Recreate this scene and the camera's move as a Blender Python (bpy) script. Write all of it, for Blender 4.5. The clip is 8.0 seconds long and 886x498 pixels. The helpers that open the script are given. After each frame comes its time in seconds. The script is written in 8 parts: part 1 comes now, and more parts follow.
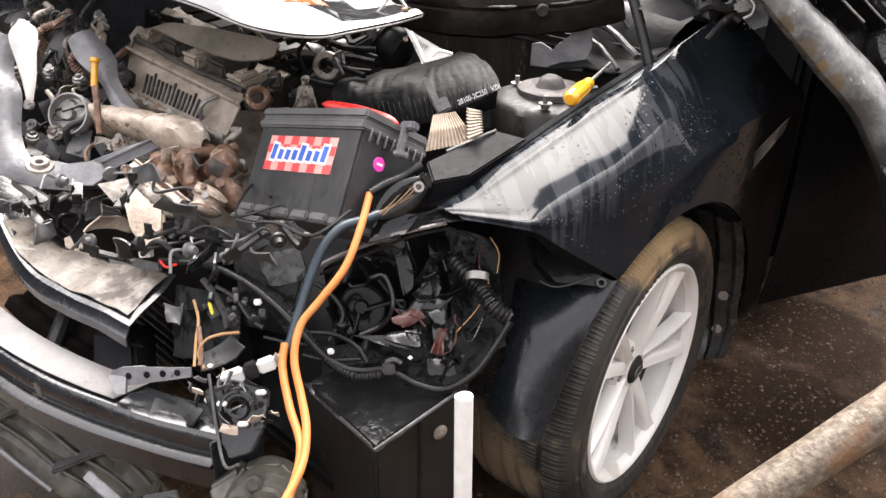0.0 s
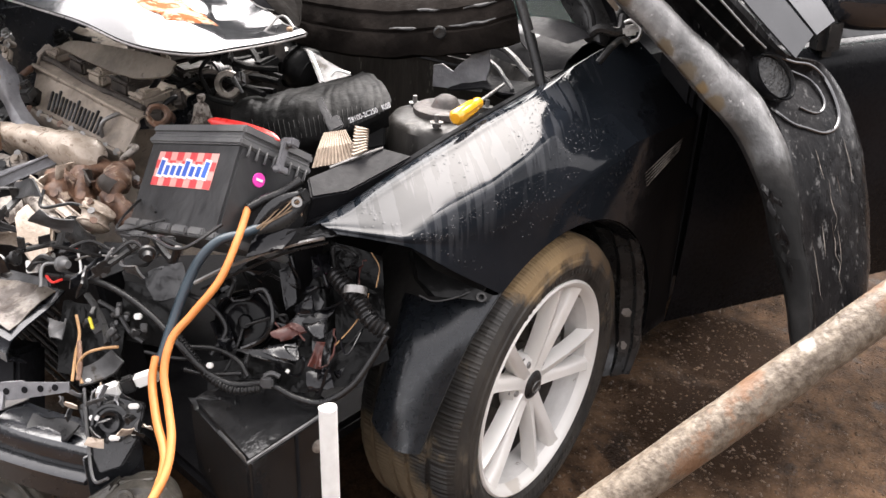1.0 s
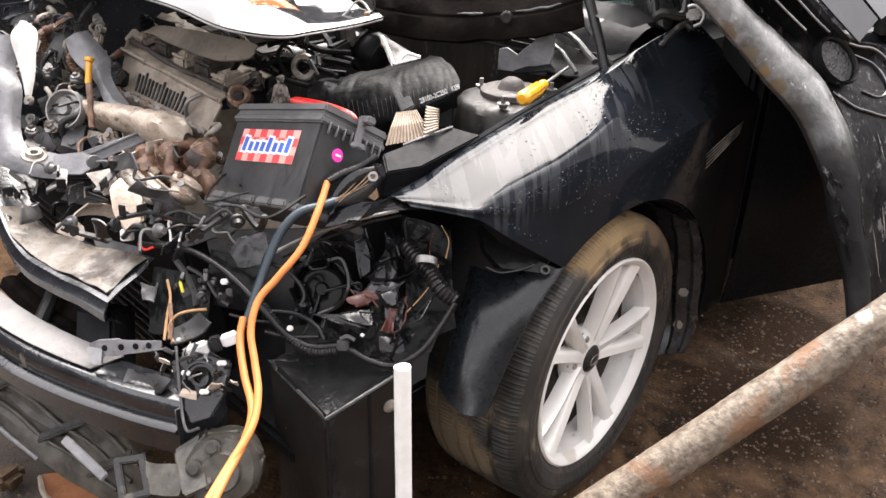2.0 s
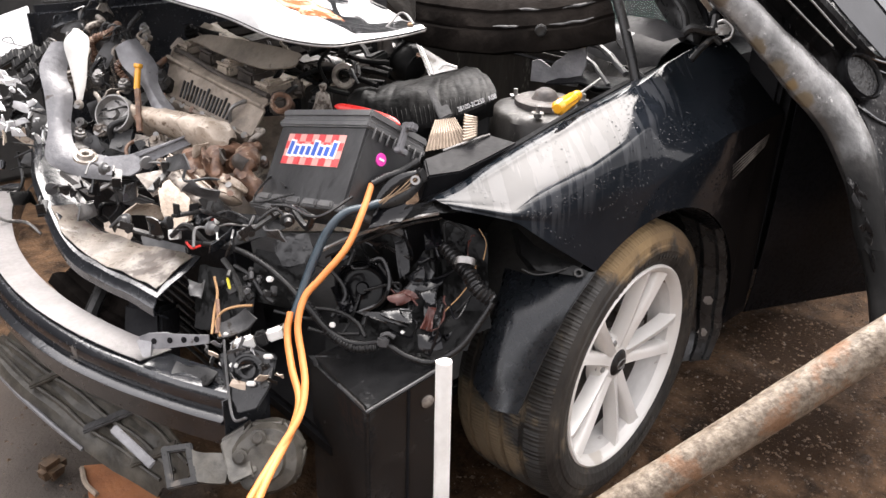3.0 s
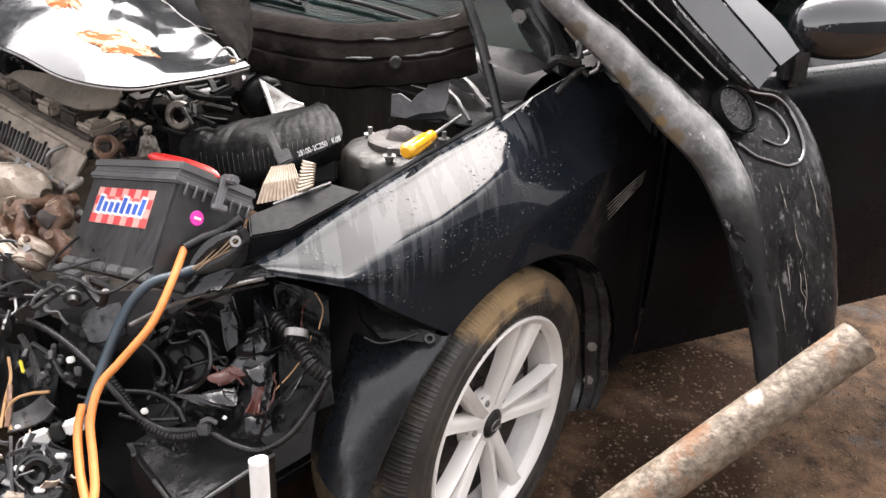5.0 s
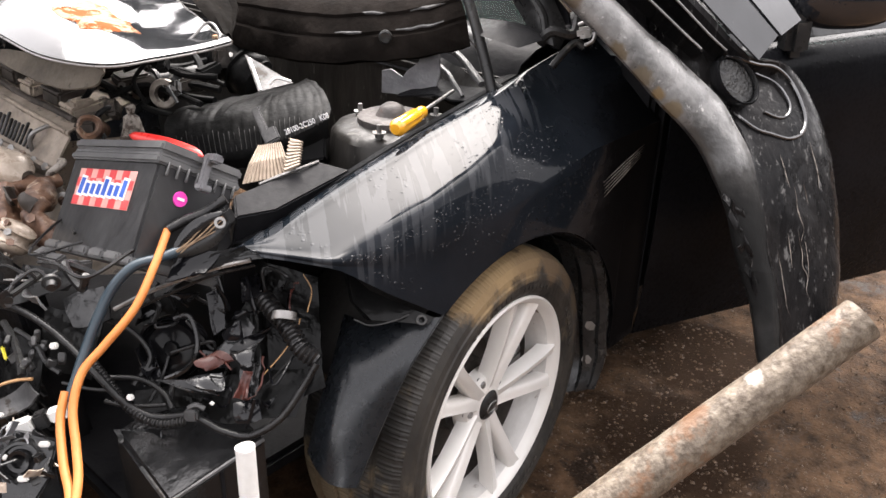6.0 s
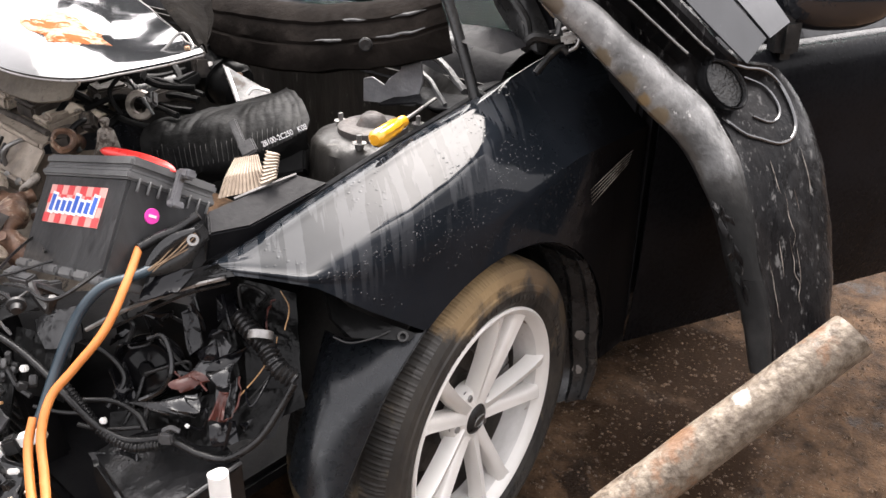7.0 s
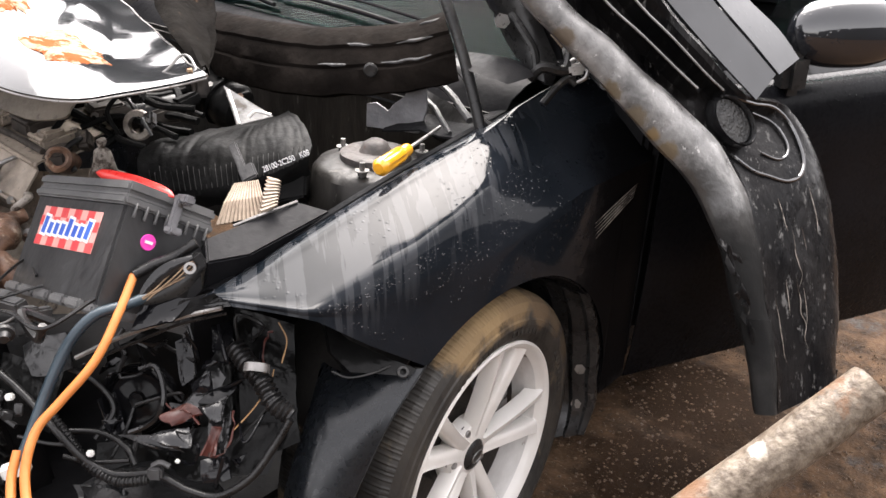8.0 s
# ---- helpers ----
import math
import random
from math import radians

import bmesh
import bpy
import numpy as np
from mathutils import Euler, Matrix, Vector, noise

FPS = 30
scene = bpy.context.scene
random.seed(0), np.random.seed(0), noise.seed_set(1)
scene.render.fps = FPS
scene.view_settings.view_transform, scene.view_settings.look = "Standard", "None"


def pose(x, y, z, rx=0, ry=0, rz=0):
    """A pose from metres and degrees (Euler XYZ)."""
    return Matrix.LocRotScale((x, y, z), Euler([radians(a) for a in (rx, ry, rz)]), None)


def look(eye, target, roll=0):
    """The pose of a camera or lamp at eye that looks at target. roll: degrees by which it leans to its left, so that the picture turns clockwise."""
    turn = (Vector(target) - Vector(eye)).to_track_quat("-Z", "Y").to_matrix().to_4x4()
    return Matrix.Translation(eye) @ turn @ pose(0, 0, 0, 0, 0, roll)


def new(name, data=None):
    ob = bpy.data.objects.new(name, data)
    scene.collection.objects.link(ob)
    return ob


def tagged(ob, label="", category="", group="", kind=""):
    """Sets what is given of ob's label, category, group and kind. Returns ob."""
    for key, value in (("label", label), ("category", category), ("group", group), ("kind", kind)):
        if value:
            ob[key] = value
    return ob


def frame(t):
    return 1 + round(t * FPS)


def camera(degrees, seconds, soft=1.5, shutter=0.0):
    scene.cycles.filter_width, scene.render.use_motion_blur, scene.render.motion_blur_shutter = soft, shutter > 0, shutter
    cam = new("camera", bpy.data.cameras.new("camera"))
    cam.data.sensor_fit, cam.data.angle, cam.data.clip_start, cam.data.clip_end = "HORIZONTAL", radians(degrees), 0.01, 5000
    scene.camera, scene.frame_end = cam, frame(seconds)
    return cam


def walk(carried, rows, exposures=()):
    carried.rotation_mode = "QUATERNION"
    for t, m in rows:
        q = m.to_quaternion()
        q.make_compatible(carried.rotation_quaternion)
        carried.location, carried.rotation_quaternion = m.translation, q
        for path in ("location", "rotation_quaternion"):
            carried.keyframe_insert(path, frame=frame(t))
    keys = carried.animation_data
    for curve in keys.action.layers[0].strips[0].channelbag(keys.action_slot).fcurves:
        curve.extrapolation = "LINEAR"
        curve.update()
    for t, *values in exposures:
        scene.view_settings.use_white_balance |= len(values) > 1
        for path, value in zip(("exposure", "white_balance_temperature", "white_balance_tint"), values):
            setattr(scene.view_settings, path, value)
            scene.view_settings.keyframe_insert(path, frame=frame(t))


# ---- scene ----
cam = camera(58.0, 8.0)
# seconds, place, turn; x runs to the car's tail, y inwards across the car, z up from the ground under the front wheel
ROWS = [
    (0.0, -1.2392, -0.6119, 1.2716, 62.43, -1.18, -45.93),
    (0.5, -1.1771, -0.6722, 1.2783, 64.03, -2.20, -49.40),
    (1.0, -1.1562, -0.7362, 1.2716, 64.21, -2.10, -47.66),
    (1.5, -1.1955, -0.7564, 1.2704, 63.61, -1.73, -45.89),
    (2.0, -1.2318, -0.7640, 1.2765, 63.35, -1.39, -44.15),
    (3.5, -1.3192, -0.7753, 1.2804, 64.88, -1.78, -42.89),
    (4.0, -1.2684, -0.7693, 1.2754, 66.55, -2.71, -45.58),
    (4.5, -1.1380, -0.7625, 1.2946, 66.32, -2.52, -47.31),
    (6.0, -1.0310, -0.7465, 1.2763, 63.85, -1.63, -48.15),
    (6.5, -1.0151, -0.7478, 1.2781, 63.74, -1.25, -48.41),
    (7.0, -0.9850, -0.7409, 1.2813, 63.88, -1.02, -48.57),
    (7.5, -0.9720, -0.7232, 1.2839, 64.15, -1.76, -48.46),
    (8.0, -0.9709, -0.7013, 1.2870, 65.22, -2.58, -48.59),
]
walk(cam, [(t, pose(x, y, z, rx, ry, rz)) for t, x, y, z, rx, ry, rz in ROWS])

# ---- light: a wet, overcast day, with a soft brighter patch of sky past the car ----
SUN_UP, SUN_ROUND = 57.0, 38.0
world = bpy.data.worlds.new("overcast_sky")
scene.world = world
world.use_nodes = True
wn = world.node_tree.nodes
wl = world.node_tree.links
sky = wn.new("ShaderNodeTexSky")
sky.sky_type, sky.sun_disc = "NISHITA", False
sky.sun_elevation, sky.sun_rotation = radians(SUN_UP), radians(90 - SUN_ROUND)
sky.air_density, sky.dust_density, sky.ozone_density = 1.0, 4.0, 1.0
grey = wn.new("ShaderNodeHueSaturation")
grey.inputs["Saturation"].default_value = 0.18
grey.inputs["Value"].default_value = 1.0
wl.new(sky.outputs[0], grey.inputs["Color"])
warm = wn.new("ShaderNodeMix")
warm.data_type, warm.blend_type = "RGBA", "MULTIPLY"
warm.inputs["Factor"].default_value = 1.0
warm.inputs["B"].default_value = (1.05, 0.985, 0.955, 1)
wl.new(grey.outputs[0], warm.inputs["A"])
wl.new(warm.outputs["Result"], wn["Background"].inputs["Color"])
wn["Background"].inputs["Strength"].default_value = 0.23

sun_data = bpy.data.lights.new("sun", "SUN")
sun_data.energy, sun_data.angle, sun_data.color = 1.6, radians(68), (1.0, 0.97, 0.93)
sun = new("sun", sun_data)
sun.matrix_world = look((3 * math.cos(radians(SUN_ROUND)), 3 * math.sin(radians(SUN_ROUND)), 3 * math.tan(radians(SUN_UP))), (0, 0, 0))
scene.view_settings.exposure = 2.14

# ---- builders ----
V = Vector


def thing(name, base, label, category, group="", kind=""):
    """An empty at the thing's base, under which its parts hang."""
    ob = new(name)
    ob.empty_display_size = 0.05
    ob.location = base
    return tagged(ob, label, category, group, kind)


def part(name, bm, material, parent=None, label="", smooth=True, angle=40):
    """One mesh, its points in the world's metres, under a thing or a part."""
    me = bpy.data.meshes.new(name)
    bmesh.ops.recalc_face_normals(bm, faces=bm.faces[:])
    if smooth:
        lim = radians(angle)
        for f in bm.faces:
            f.smooth = True
        for e in bm.edges:
            if len(e.link_faces) == 2 and e.calc_face_angle(0) > lim:
                e.smooth = False
    bm.to_mesh(me)
    bm.free()
    me.materials.append(material)
    ob = new(name, me)
    if parent is not None:
        ob.parent = parent
        if parent.type == "EMPTY":
            ob.matrix_parent_inverse = Matrix.Translation(parent.location).inverted()
    if label:
        ob["label"] = label
    return ob


def single(name, bm, material, label, category, group="", kind="", smooth=True, angle=40):
    return tagged(part(name, bm, material, None, "", smooth, angle), label, category, group, kind)


def catmull(pts, n=8):
    pts = [V(p) for p in pts]
    if len(pts) < 3:
        return [pts[0].lerp(pts[-1], i / n) for i in range(n + 1)]
    ext = [2 * pts[0] - pts[1]] + pts + [2 * pts[-1] - pts[-2]]
    out = []
    for i in range(1, len(ext) - 2):
        a, b, c, d = ext[i - 1:i + 3]
        for k in range(n):
            t = k / n
            out.append(0.5 * (2 * b + (c - a) * t + (2 * a - 5 * b + 4 * c - d) * t * t + (3 * b - a - 3 * c + d) * t ** 3))
    out.append(pts[-1])
    return out


def lin(x, table):
    """Straight interpolation in a short table of (x, values...)."""
    if x <= table[0][0]:
        return table[0][1:]
    for a, b in zip(table, table[1:]):
        if x <= b[0]:
            t = (x - a[0]) / (b[0] - a[0])
            return tuple(p + (q - p) * t for p, q in zip(a[1:], b[1:]))
    return table[-1][1:]


def tube(bm, pts, r, seg=8, n=6, ribs=0.0, pitch=0.006, straight=False):
    """A round tube along a smooth line; ribs makes it corrugated."""
    line = [V(p) for p in pts] if straight else catmull(pts, n)
    if ribs:
        fine, length = [], 0.0
        for a, b in zip(line, line[1:]):
            k = max(1, int((b - a).length / (pitch / 4)))
            fine += [a.lerp(b, i / k) for i in range(k)]
        line = fine + [line[-1]]
    up, rings, run = None, [], 0.0
    for i, p in enumerate(line):
        d = (line[min(i + 1, len(line) - 1)] - line[max(i - 1, 0)]).normalized()
        if up is None:
            up = d.orthogonal().normalized()
        up = (up - d * up.dot(d)).normalized()
        side = d.cross(up)
        if i:
            run += (p - line[i - 1]).length
        rr = r(i / max(1, len(line) - 1)) if callable(r) else r
        if ribs:
            rr *= 1 + ribs * (1 if math.sin(run / pitch * 2 * math.pi) > 0 else -1)
        rings.append([bm.verts.new(p + rr * (math.cos(a) * up + math.sin(a) * side)) for a in [2 * math.pi * k / seg for k in range(seg)]])
    for a, b in zip(rings, rings[1:]):
        for k in range(seg):
            bm.faces.new((a[k], a[(k + 1) % seg], b[(k + 1) % seg], b[k]))
    bm.faces.new(rings[0])
    bm.faces.new(rings[-1])
    return bm


def loft(bm, rows, thick=0.0, flip=False):
    """A sheet through rows of points, with thickness."""
    grid = [[bm.verts.new(p) for p in row] for row in rows]
    m, n = len(grid), len(grid[0])
    for i in range(m - 1):
        for j in range(n - 1):
            bm.faces.new((grid[i][j], grid[i][j + 1], grid[i + 1][j + 1], grid[i + 1][j]))
    if thick:
        under = []
        for i in range(m):
            row = []
            for j in range(n):
                du = grid[min(i + 1, m - 1)][j].co - grid[max(i - 1, 0)][j].co
                dv = grid[i][min(j + 1, n - 1)].co - grid[i][max(j - 1, 0)].co
                nn = du.cross(dv)
                nn = nn.normalized() if nn.length > 1e-9 else V((0, 0, 1))
                row.append(bm.verts.new(grid[i][j].co + nn * (thick if flip else -thick)))
            under.append(row)
        for i in range(m - 1):
            for j in range(n - 1):
                bm.faces.new((under[i][j], under[i + 1][j], under[i + 1][j + 1], under[i][j + 1]))
        for i in range(m - 1):
            for j in (0, n - 1):
                bm.faces.new((grid[i][j], grid[i + 1][j], under[i + 1][j], under[i][j]))
        for j in range(n - 1):
            for i in (0, m - 1):
                bm.faces.new((grid[i][j], under[i][j], under[i][j + 1], grid[i][j + 1]))
    return bm


def lathe(bm, profile, seg=48, m=None, closed=False, bite=None):
    """A profile of (radius, y) turned round the y axis; bite(i, j) takes off radius."""
    m = m or Matrix.Identity(4)
    rings = []
    for i in range(seg):
        a = 2 * math.pi * i / seg
        rings.append([bm.verts.new(m @ V(((r - (bite(i, j) if bite else 0)) * math.cos(a), y, (r - (bite(i, j) if bite else 0)) * math.sin(a)))) for j, (r, y) in enumerate(profile)])
    k = len(profile)
    for i in range(seg):
        a, b = rings[i], rings[(i + 1) % seg]
        for j in range(k if closed else k - 1):
            bm.faces.new((a[j], a[(j + 1) % k], b[(j + 1) % k], b[j]))
    if not closed:
        for j in (0, k - 1):
            if profile[j][0] > 1e-4:
                bm.faces.new([rg[j] for rg in rings])
    return bm


def block(bm, size, m=None, bevel=0.003, taper=1.0, segs=2):
    """A bevelled block centred on the pose m; taper shrinks its top."""
    tmp = bmesh.new()
    bmesh.ops.create_cube(tmp, size=1.0)
    for v in tmp.verts:
        k = taper if v.co.z > 0 else 1.0
        v.co = V((v.co.x * size[0] * k, v.co.y * size[1] * k, v.co.z * size[2]))
    if bevel:
        bmesh.ops.bevel(tmp, geom=tmp.edges[:], offset=bevel, segments=segs, affect="EDGES")
    join(bm, tmp, m)
    return bm


def join(bm, tmp, m=None):
    m = m or Matrix.Identity(4)
    made = {v: bm.verts.new(m @ v.co) for v in tmp.verts}
    for f in tmp.faces:
        try:
            bm.faces.new([made[v] for v in f.verts])
        except ValueError:
            pass
    tmp.free()


def plate(bm, outline, thick, m=None, bevel=0.0):
    """A flat outline in x and y, given thickness along z from 0 down."""
    tmp = bmesh.new()
    top = [tmp.verts.new((x, y, 0)) for x, y in outline]
    low = [tmp.verts.new((x, y, -thick)) for x, y in outline]
    tmp.faces.new(top)
    tmp.faces.new(low[::-1])
    k = len(outline)
    for i in range(k):
        tmp.faces.new((top[i], low[i], low[(i + 1) % k], top[(i + 1) % k]))
    if bevel:
        bmesh.ops.bevel(tmp, geom=tmp.edges[:], offset=bevel, segments=1, affect="EDGES")
    join(bm, tmp, m)
    return bm


def axes(origin, u, v):
    """A pose with x along u, y along v made square to it, z out of the two."""
    u = V(u).normalized()
    v = V(v)
    v = (v - u * v.dot(u)).normalized()
    w = u.cross(v)
    return Matrix(((u.x, v.x, w.x, origin[0]), (u.y, v.y, w.y, origin[1]), (u.z, v.z, w.z, origin[2]), (0, 0, 0, 1)))


def flake(bm, quad, thick=0.003, bulge=0.01, rough=0.004, seed=0.0, n=6):
    """A bent sheet between four corners, bowed out of its plane and uneven along its edges."""
    a, b, c, d = [V(p) for p in quad[:4]]
    out = (b - a).cross(d - a)
    out = out.normalized() if out.length > 1e-9 else V((0, 0, 1))
    rows = []
    for i in range(n + 1):
        s = i / n
        row = []
        for j in range(n + 1):
            t = j / n
            p = a.lerp(b, s).lerp(d.lerp(c, s), t)
            p += out * bulge * math.sin(math.pi * s) * (0.4 + 0.6 * math.cos(2.2 * t + seed))
            edge = min(s, 1 - s, t, 1 - t) < 1e-6
            p += noise.noise_vector(p * 30 + V((seed, 0, seed))) * (rough * (1.7 if edge else 0.6))
            row.append(p)
        rows.append(row)
    return loft(bm, rows, thick)


def casting(bm, pts, r, seed=0.0, seg=28):
    """A lumpy cast pipe with raised collars."""
    tube(bm, pts, lambda t: r * (1 + 0.10 * math.sin(t * 9 + seed) + (0.16 if (t * 3 + seed) % 1.0 < 0.16 else 0.0)) * math.sqrt(max(0.03, 1 - abs(2 * t - 1) ** 7)), seg, 22)
    crumple(bm, r * 0.09, 24, seed)
    return crumple(bm, r * 0.025, 80, seed + 3)


def bolt(bm, at, up, r=0.008, h=0.012):
    m = axes(at, V(up).orthogonal(), V(up).cross(V(up).orthogonal())) @ pose(0, 0, 0, 90, 0, 0)
    lathe(bm, [(0.0, -h * 1.9), (r * 0.45, -h * 1.9), (r * 0.45, -h), (r * 0.95, -h), (r, -h * 0.8), (r, 0), (r * 1.5, 0), (r * 1.5, h * 0.2), (0, h * 0.2)], 6, m)
    return bm


def crumple(bm, amount, scale, seed=0.0):
    for v in bm.verts:
        v.co += amount * noise.noise_vector(v.co * scale + V((seed, seed * 2, 0)))
    return bm


# ---- materials ----
def material(name, low, high, rough=(0.4, 0.6), metal=0.0, scale=9.0, bump=0.15, fine=90.0, coat=0.0, coat_rough=0.05, patch=None, stretch=(1, 1, 1), ior=1.5, drops=0.0, spec=0.5, streak=0.0, spots=()):
    """Two tones by coarse noise, fine relief, and a patch of (colour, amount, scale, roughness) with an edge of its own."""
    mt = bpy.data.materials.new(name)
    mt.use_nodes = True
    n, l = mt.node_tree.nodes, mt.node_tree.links
    bs = n["Principled BSDF"]
    co = n.new("ShaderNodeTexCoord")
    mp = n.new("ShaderNodeMapping")
    mp.inputs["Scale"].default_value = stretch
    l.new(co.outputs["Object"], mp.inputs["Vector"])
    big = n.new("ShaderNodeTexNoise")
    big.inputs["Scale"].default_value, big.inputs["Detail"].default_value, big.inputs["Roughness"].default_value = scale, 6, 0.65
    small = n.new("ShaderNodeTexNoise")
    small.inputs["Scale"].default_value, small.inputs["Detail"].default_value = fine, 4
    l.new(mp.outputs[0], big.inputs["Vector"])
    l.new(mp.outputs[0], small.inputs["Vector"])
    ramp = n.new("ShaderNodeMapRange")
    ramp.inputs[1].default_value, ramp.inputs[2].default_value = 0.35, 0.65
    l.new(big.outputs["Fac"], ramp.inputs[0])
    mix = n.new("ShaderNodeMix")
    mix.data_type = "RGBA"
    mix.inputs["A"].default_value, mix.inputs["B"].default_value = (*low, 1), (*high, 1)
    l.new(ramp.outputs[0], mix.inputs["Factor"])
    colour = mix.outputs["Result"]
    rr = n.new("ShaderNodeMapRange")
    rr.inputs[1].default_value, rr.inputs[2].default_value = 0.3, 0.7
    rr.inputs[3].default_value, rr.inputs[4].default_value = rough
    l.new(small.outputs["Fac"], rr.inputs[0])
    ro = rr.outputs[0]
    if patch:
        tone, amount, size, prough = patch
        pn = n.new("ShaderNodeTexNoise")
        pn.inputs["Scale"].default_value, pn.inputs["Detail"].default_value, pn.inputs["Roughness"].default_value = size, 8, 0.7
        l.new(mp.outputs[0], pn.inputs["Vector"])
        pr = n.new("ShaderNodeMapRange")
        pr.inputs[1].default_value, pr.inputs[2].default_value = 0.78 - 0.5 * amount, 0.84 - 0.5 * amount
        l.new(pn.outputs["Fac"], pr.inputs[0])
        pm = n.new("ShaderNodeMix")
        pm.data_type = "RGBA"
        pm.inputs["B"].default_value = (*tone, 1)
        l.new(pr.outputs[0], pm.inputs["Factor"])
        l.new(colour, pm.inputs["A"])
        colour = pm.outputs["Result"]
        rm = n.new("ShaderNodeMix")
        rm.inputs[3].default_value = prough
        l.new(pr.outputs[0], rm.inputs[0])
        l.new(ro, rm.inputs[2])
        ro = rm.outputs[0]
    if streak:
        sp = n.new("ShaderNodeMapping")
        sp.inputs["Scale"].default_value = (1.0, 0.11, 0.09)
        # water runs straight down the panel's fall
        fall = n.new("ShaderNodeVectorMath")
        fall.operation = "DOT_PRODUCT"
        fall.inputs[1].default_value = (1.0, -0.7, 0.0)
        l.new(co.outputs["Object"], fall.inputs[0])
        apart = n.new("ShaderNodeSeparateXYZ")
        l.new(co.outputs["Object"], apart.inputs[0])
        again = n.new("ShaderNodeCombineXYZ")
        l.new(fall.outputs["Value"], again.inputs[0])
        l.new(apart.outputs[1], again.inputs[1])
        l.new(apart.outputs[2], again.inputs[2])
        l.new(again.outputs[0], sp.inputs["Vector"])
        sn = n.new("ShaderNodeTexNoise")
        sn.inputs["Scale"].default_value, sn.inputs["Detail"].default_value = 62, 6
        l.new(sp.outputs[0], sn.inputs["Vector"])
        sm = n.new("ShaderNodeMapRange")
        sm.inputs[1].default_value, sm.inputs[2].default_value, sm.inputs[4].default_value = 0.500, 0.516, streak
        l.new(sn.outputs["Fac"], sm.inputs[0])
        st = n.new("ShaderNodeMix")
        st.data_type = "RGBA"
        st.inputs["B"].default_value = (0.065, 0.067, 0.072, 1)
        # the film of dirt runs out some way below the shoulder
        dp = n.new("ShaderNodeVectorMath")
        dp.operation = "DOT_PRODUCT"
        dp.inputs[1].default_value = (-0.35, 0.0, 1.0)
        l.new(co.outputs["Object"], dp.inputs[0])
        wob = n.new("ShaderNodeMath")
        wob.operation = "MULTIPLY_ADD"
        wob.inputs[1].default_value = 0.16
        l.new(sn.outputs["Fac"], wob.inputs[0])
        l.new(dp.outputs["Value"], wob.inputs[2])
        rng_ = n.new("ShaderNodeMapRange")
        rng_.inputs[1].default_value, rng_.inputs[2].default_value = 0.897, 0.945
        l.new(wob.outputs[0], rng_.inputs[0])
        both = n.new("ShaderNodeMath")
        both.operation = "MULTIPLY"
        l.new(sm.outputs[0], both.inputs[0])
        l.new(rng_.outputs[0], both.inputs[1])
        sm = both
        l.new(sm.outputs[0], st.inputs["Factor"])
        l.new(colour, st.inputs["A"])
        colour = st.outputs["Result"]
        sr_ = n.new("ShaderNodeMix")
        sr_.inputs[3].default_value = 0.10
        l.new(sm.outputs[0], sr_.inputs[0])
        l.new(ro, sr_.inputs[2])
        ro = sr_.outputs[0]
    sheen = None
    # stains and painted dark places, each round a place of its own with a broken edge: (x, y, z, reach, colour,
    # roughness)
    for sx_, sy_, sz_, reach, tone, srough in spots:
        ds = n.new("ShaderNodeVectorMath")
        ds.operation = "DISTANCE"
        ds.inputs[1].default_value = (sx_, sy_, sz_)
        l.new(co.outputs["Object"], ds.inputs[0])
        sn_ = n.new("ShaderNodeTexNoise")
        sn_.inputs["Scale"].default_value, sn_.inputs["Detail"].default_value, sn_.inputs["Roughness"].default_value = 1.6 / reach, 7, 0.7
        l.new(co.outputs["Object"], sn_.inputs["Vector"])
        ad = n.new("ShaderNodeMath")
        ad.operation = "MULTIPLY_ADD"
        ad.inputs[1].default_value = -1.3 * reach
        l.new(sn_.outputs["Fac"], ad.inputs[0])
        l.new(ds.outputs["Value"], ad.inputs[2])
        mr_ = n.new("ShaderNodeMapRange")
        mr_.inputs[1].default_value, mr_.inputs[2].default_value, mr_.inputs[3].default_value, mr_.inputs[4].default_value = 0.05 * reach, 0.38 * reach, 0.92, 0.0
        l.new(ad.outputs[0], mr_.inputs[0])
        tm = n.new("ShaderNodeMix")
        tm.data_type = "RGBA"
        tm.inputs["B"].default_value = (*tone, 1)
        l.new(mr_.outputs[0], tm.inputs["Factor"])
        l.new(colour, tm.inputs["A"])
        colour = tm.outputs["Result"]
        tr = n.new("ShaderNodeMix")
        tr.inputs[3].default_value = srough
        l.new(mr_.outputs[0], tr.inputs[0])
        l.new(ro, tr.inputs[2])
        ro = tr.outputs[0]
        if srough >= 0.45:
            dull = n.new("ShaderNodeMix")
            dull.inputs[2].default_value, dull.inputs[3].default_value = spec, 0.01
            l.new(mr_.outputs[0], dull.inputs[0])
            if sheen:
                l.new(sheen, dull.inputs[2])
            sheen = dull.outputs[0]
    l.new(colour, bs.inputs["Base Color"])
    l.new(ro, bs.inputs["Roughness"])
    bs.inputs["Metallic"].default_value = metal
    bs.inputs["IOR"].default_value = ior
    bs.inputs["Specular IOR Level"].default_value = spec
    if sheen:
        l.new(sheen, bs.inputs["Specular IOR Level"])
    bs.inputs["Coat Weight"].default_value = coat
    bs.inputs["Coat Roughness"].default_value = coat_rough
    height = small.outputs["Fac"]
    bp = n.new("ShaderNodeBump")
    bp.inputs["Strength"].default_value, bp.inputs["Distance"].default_value = bump, 0.004
    l.new(height, bp.inputs["Height"])
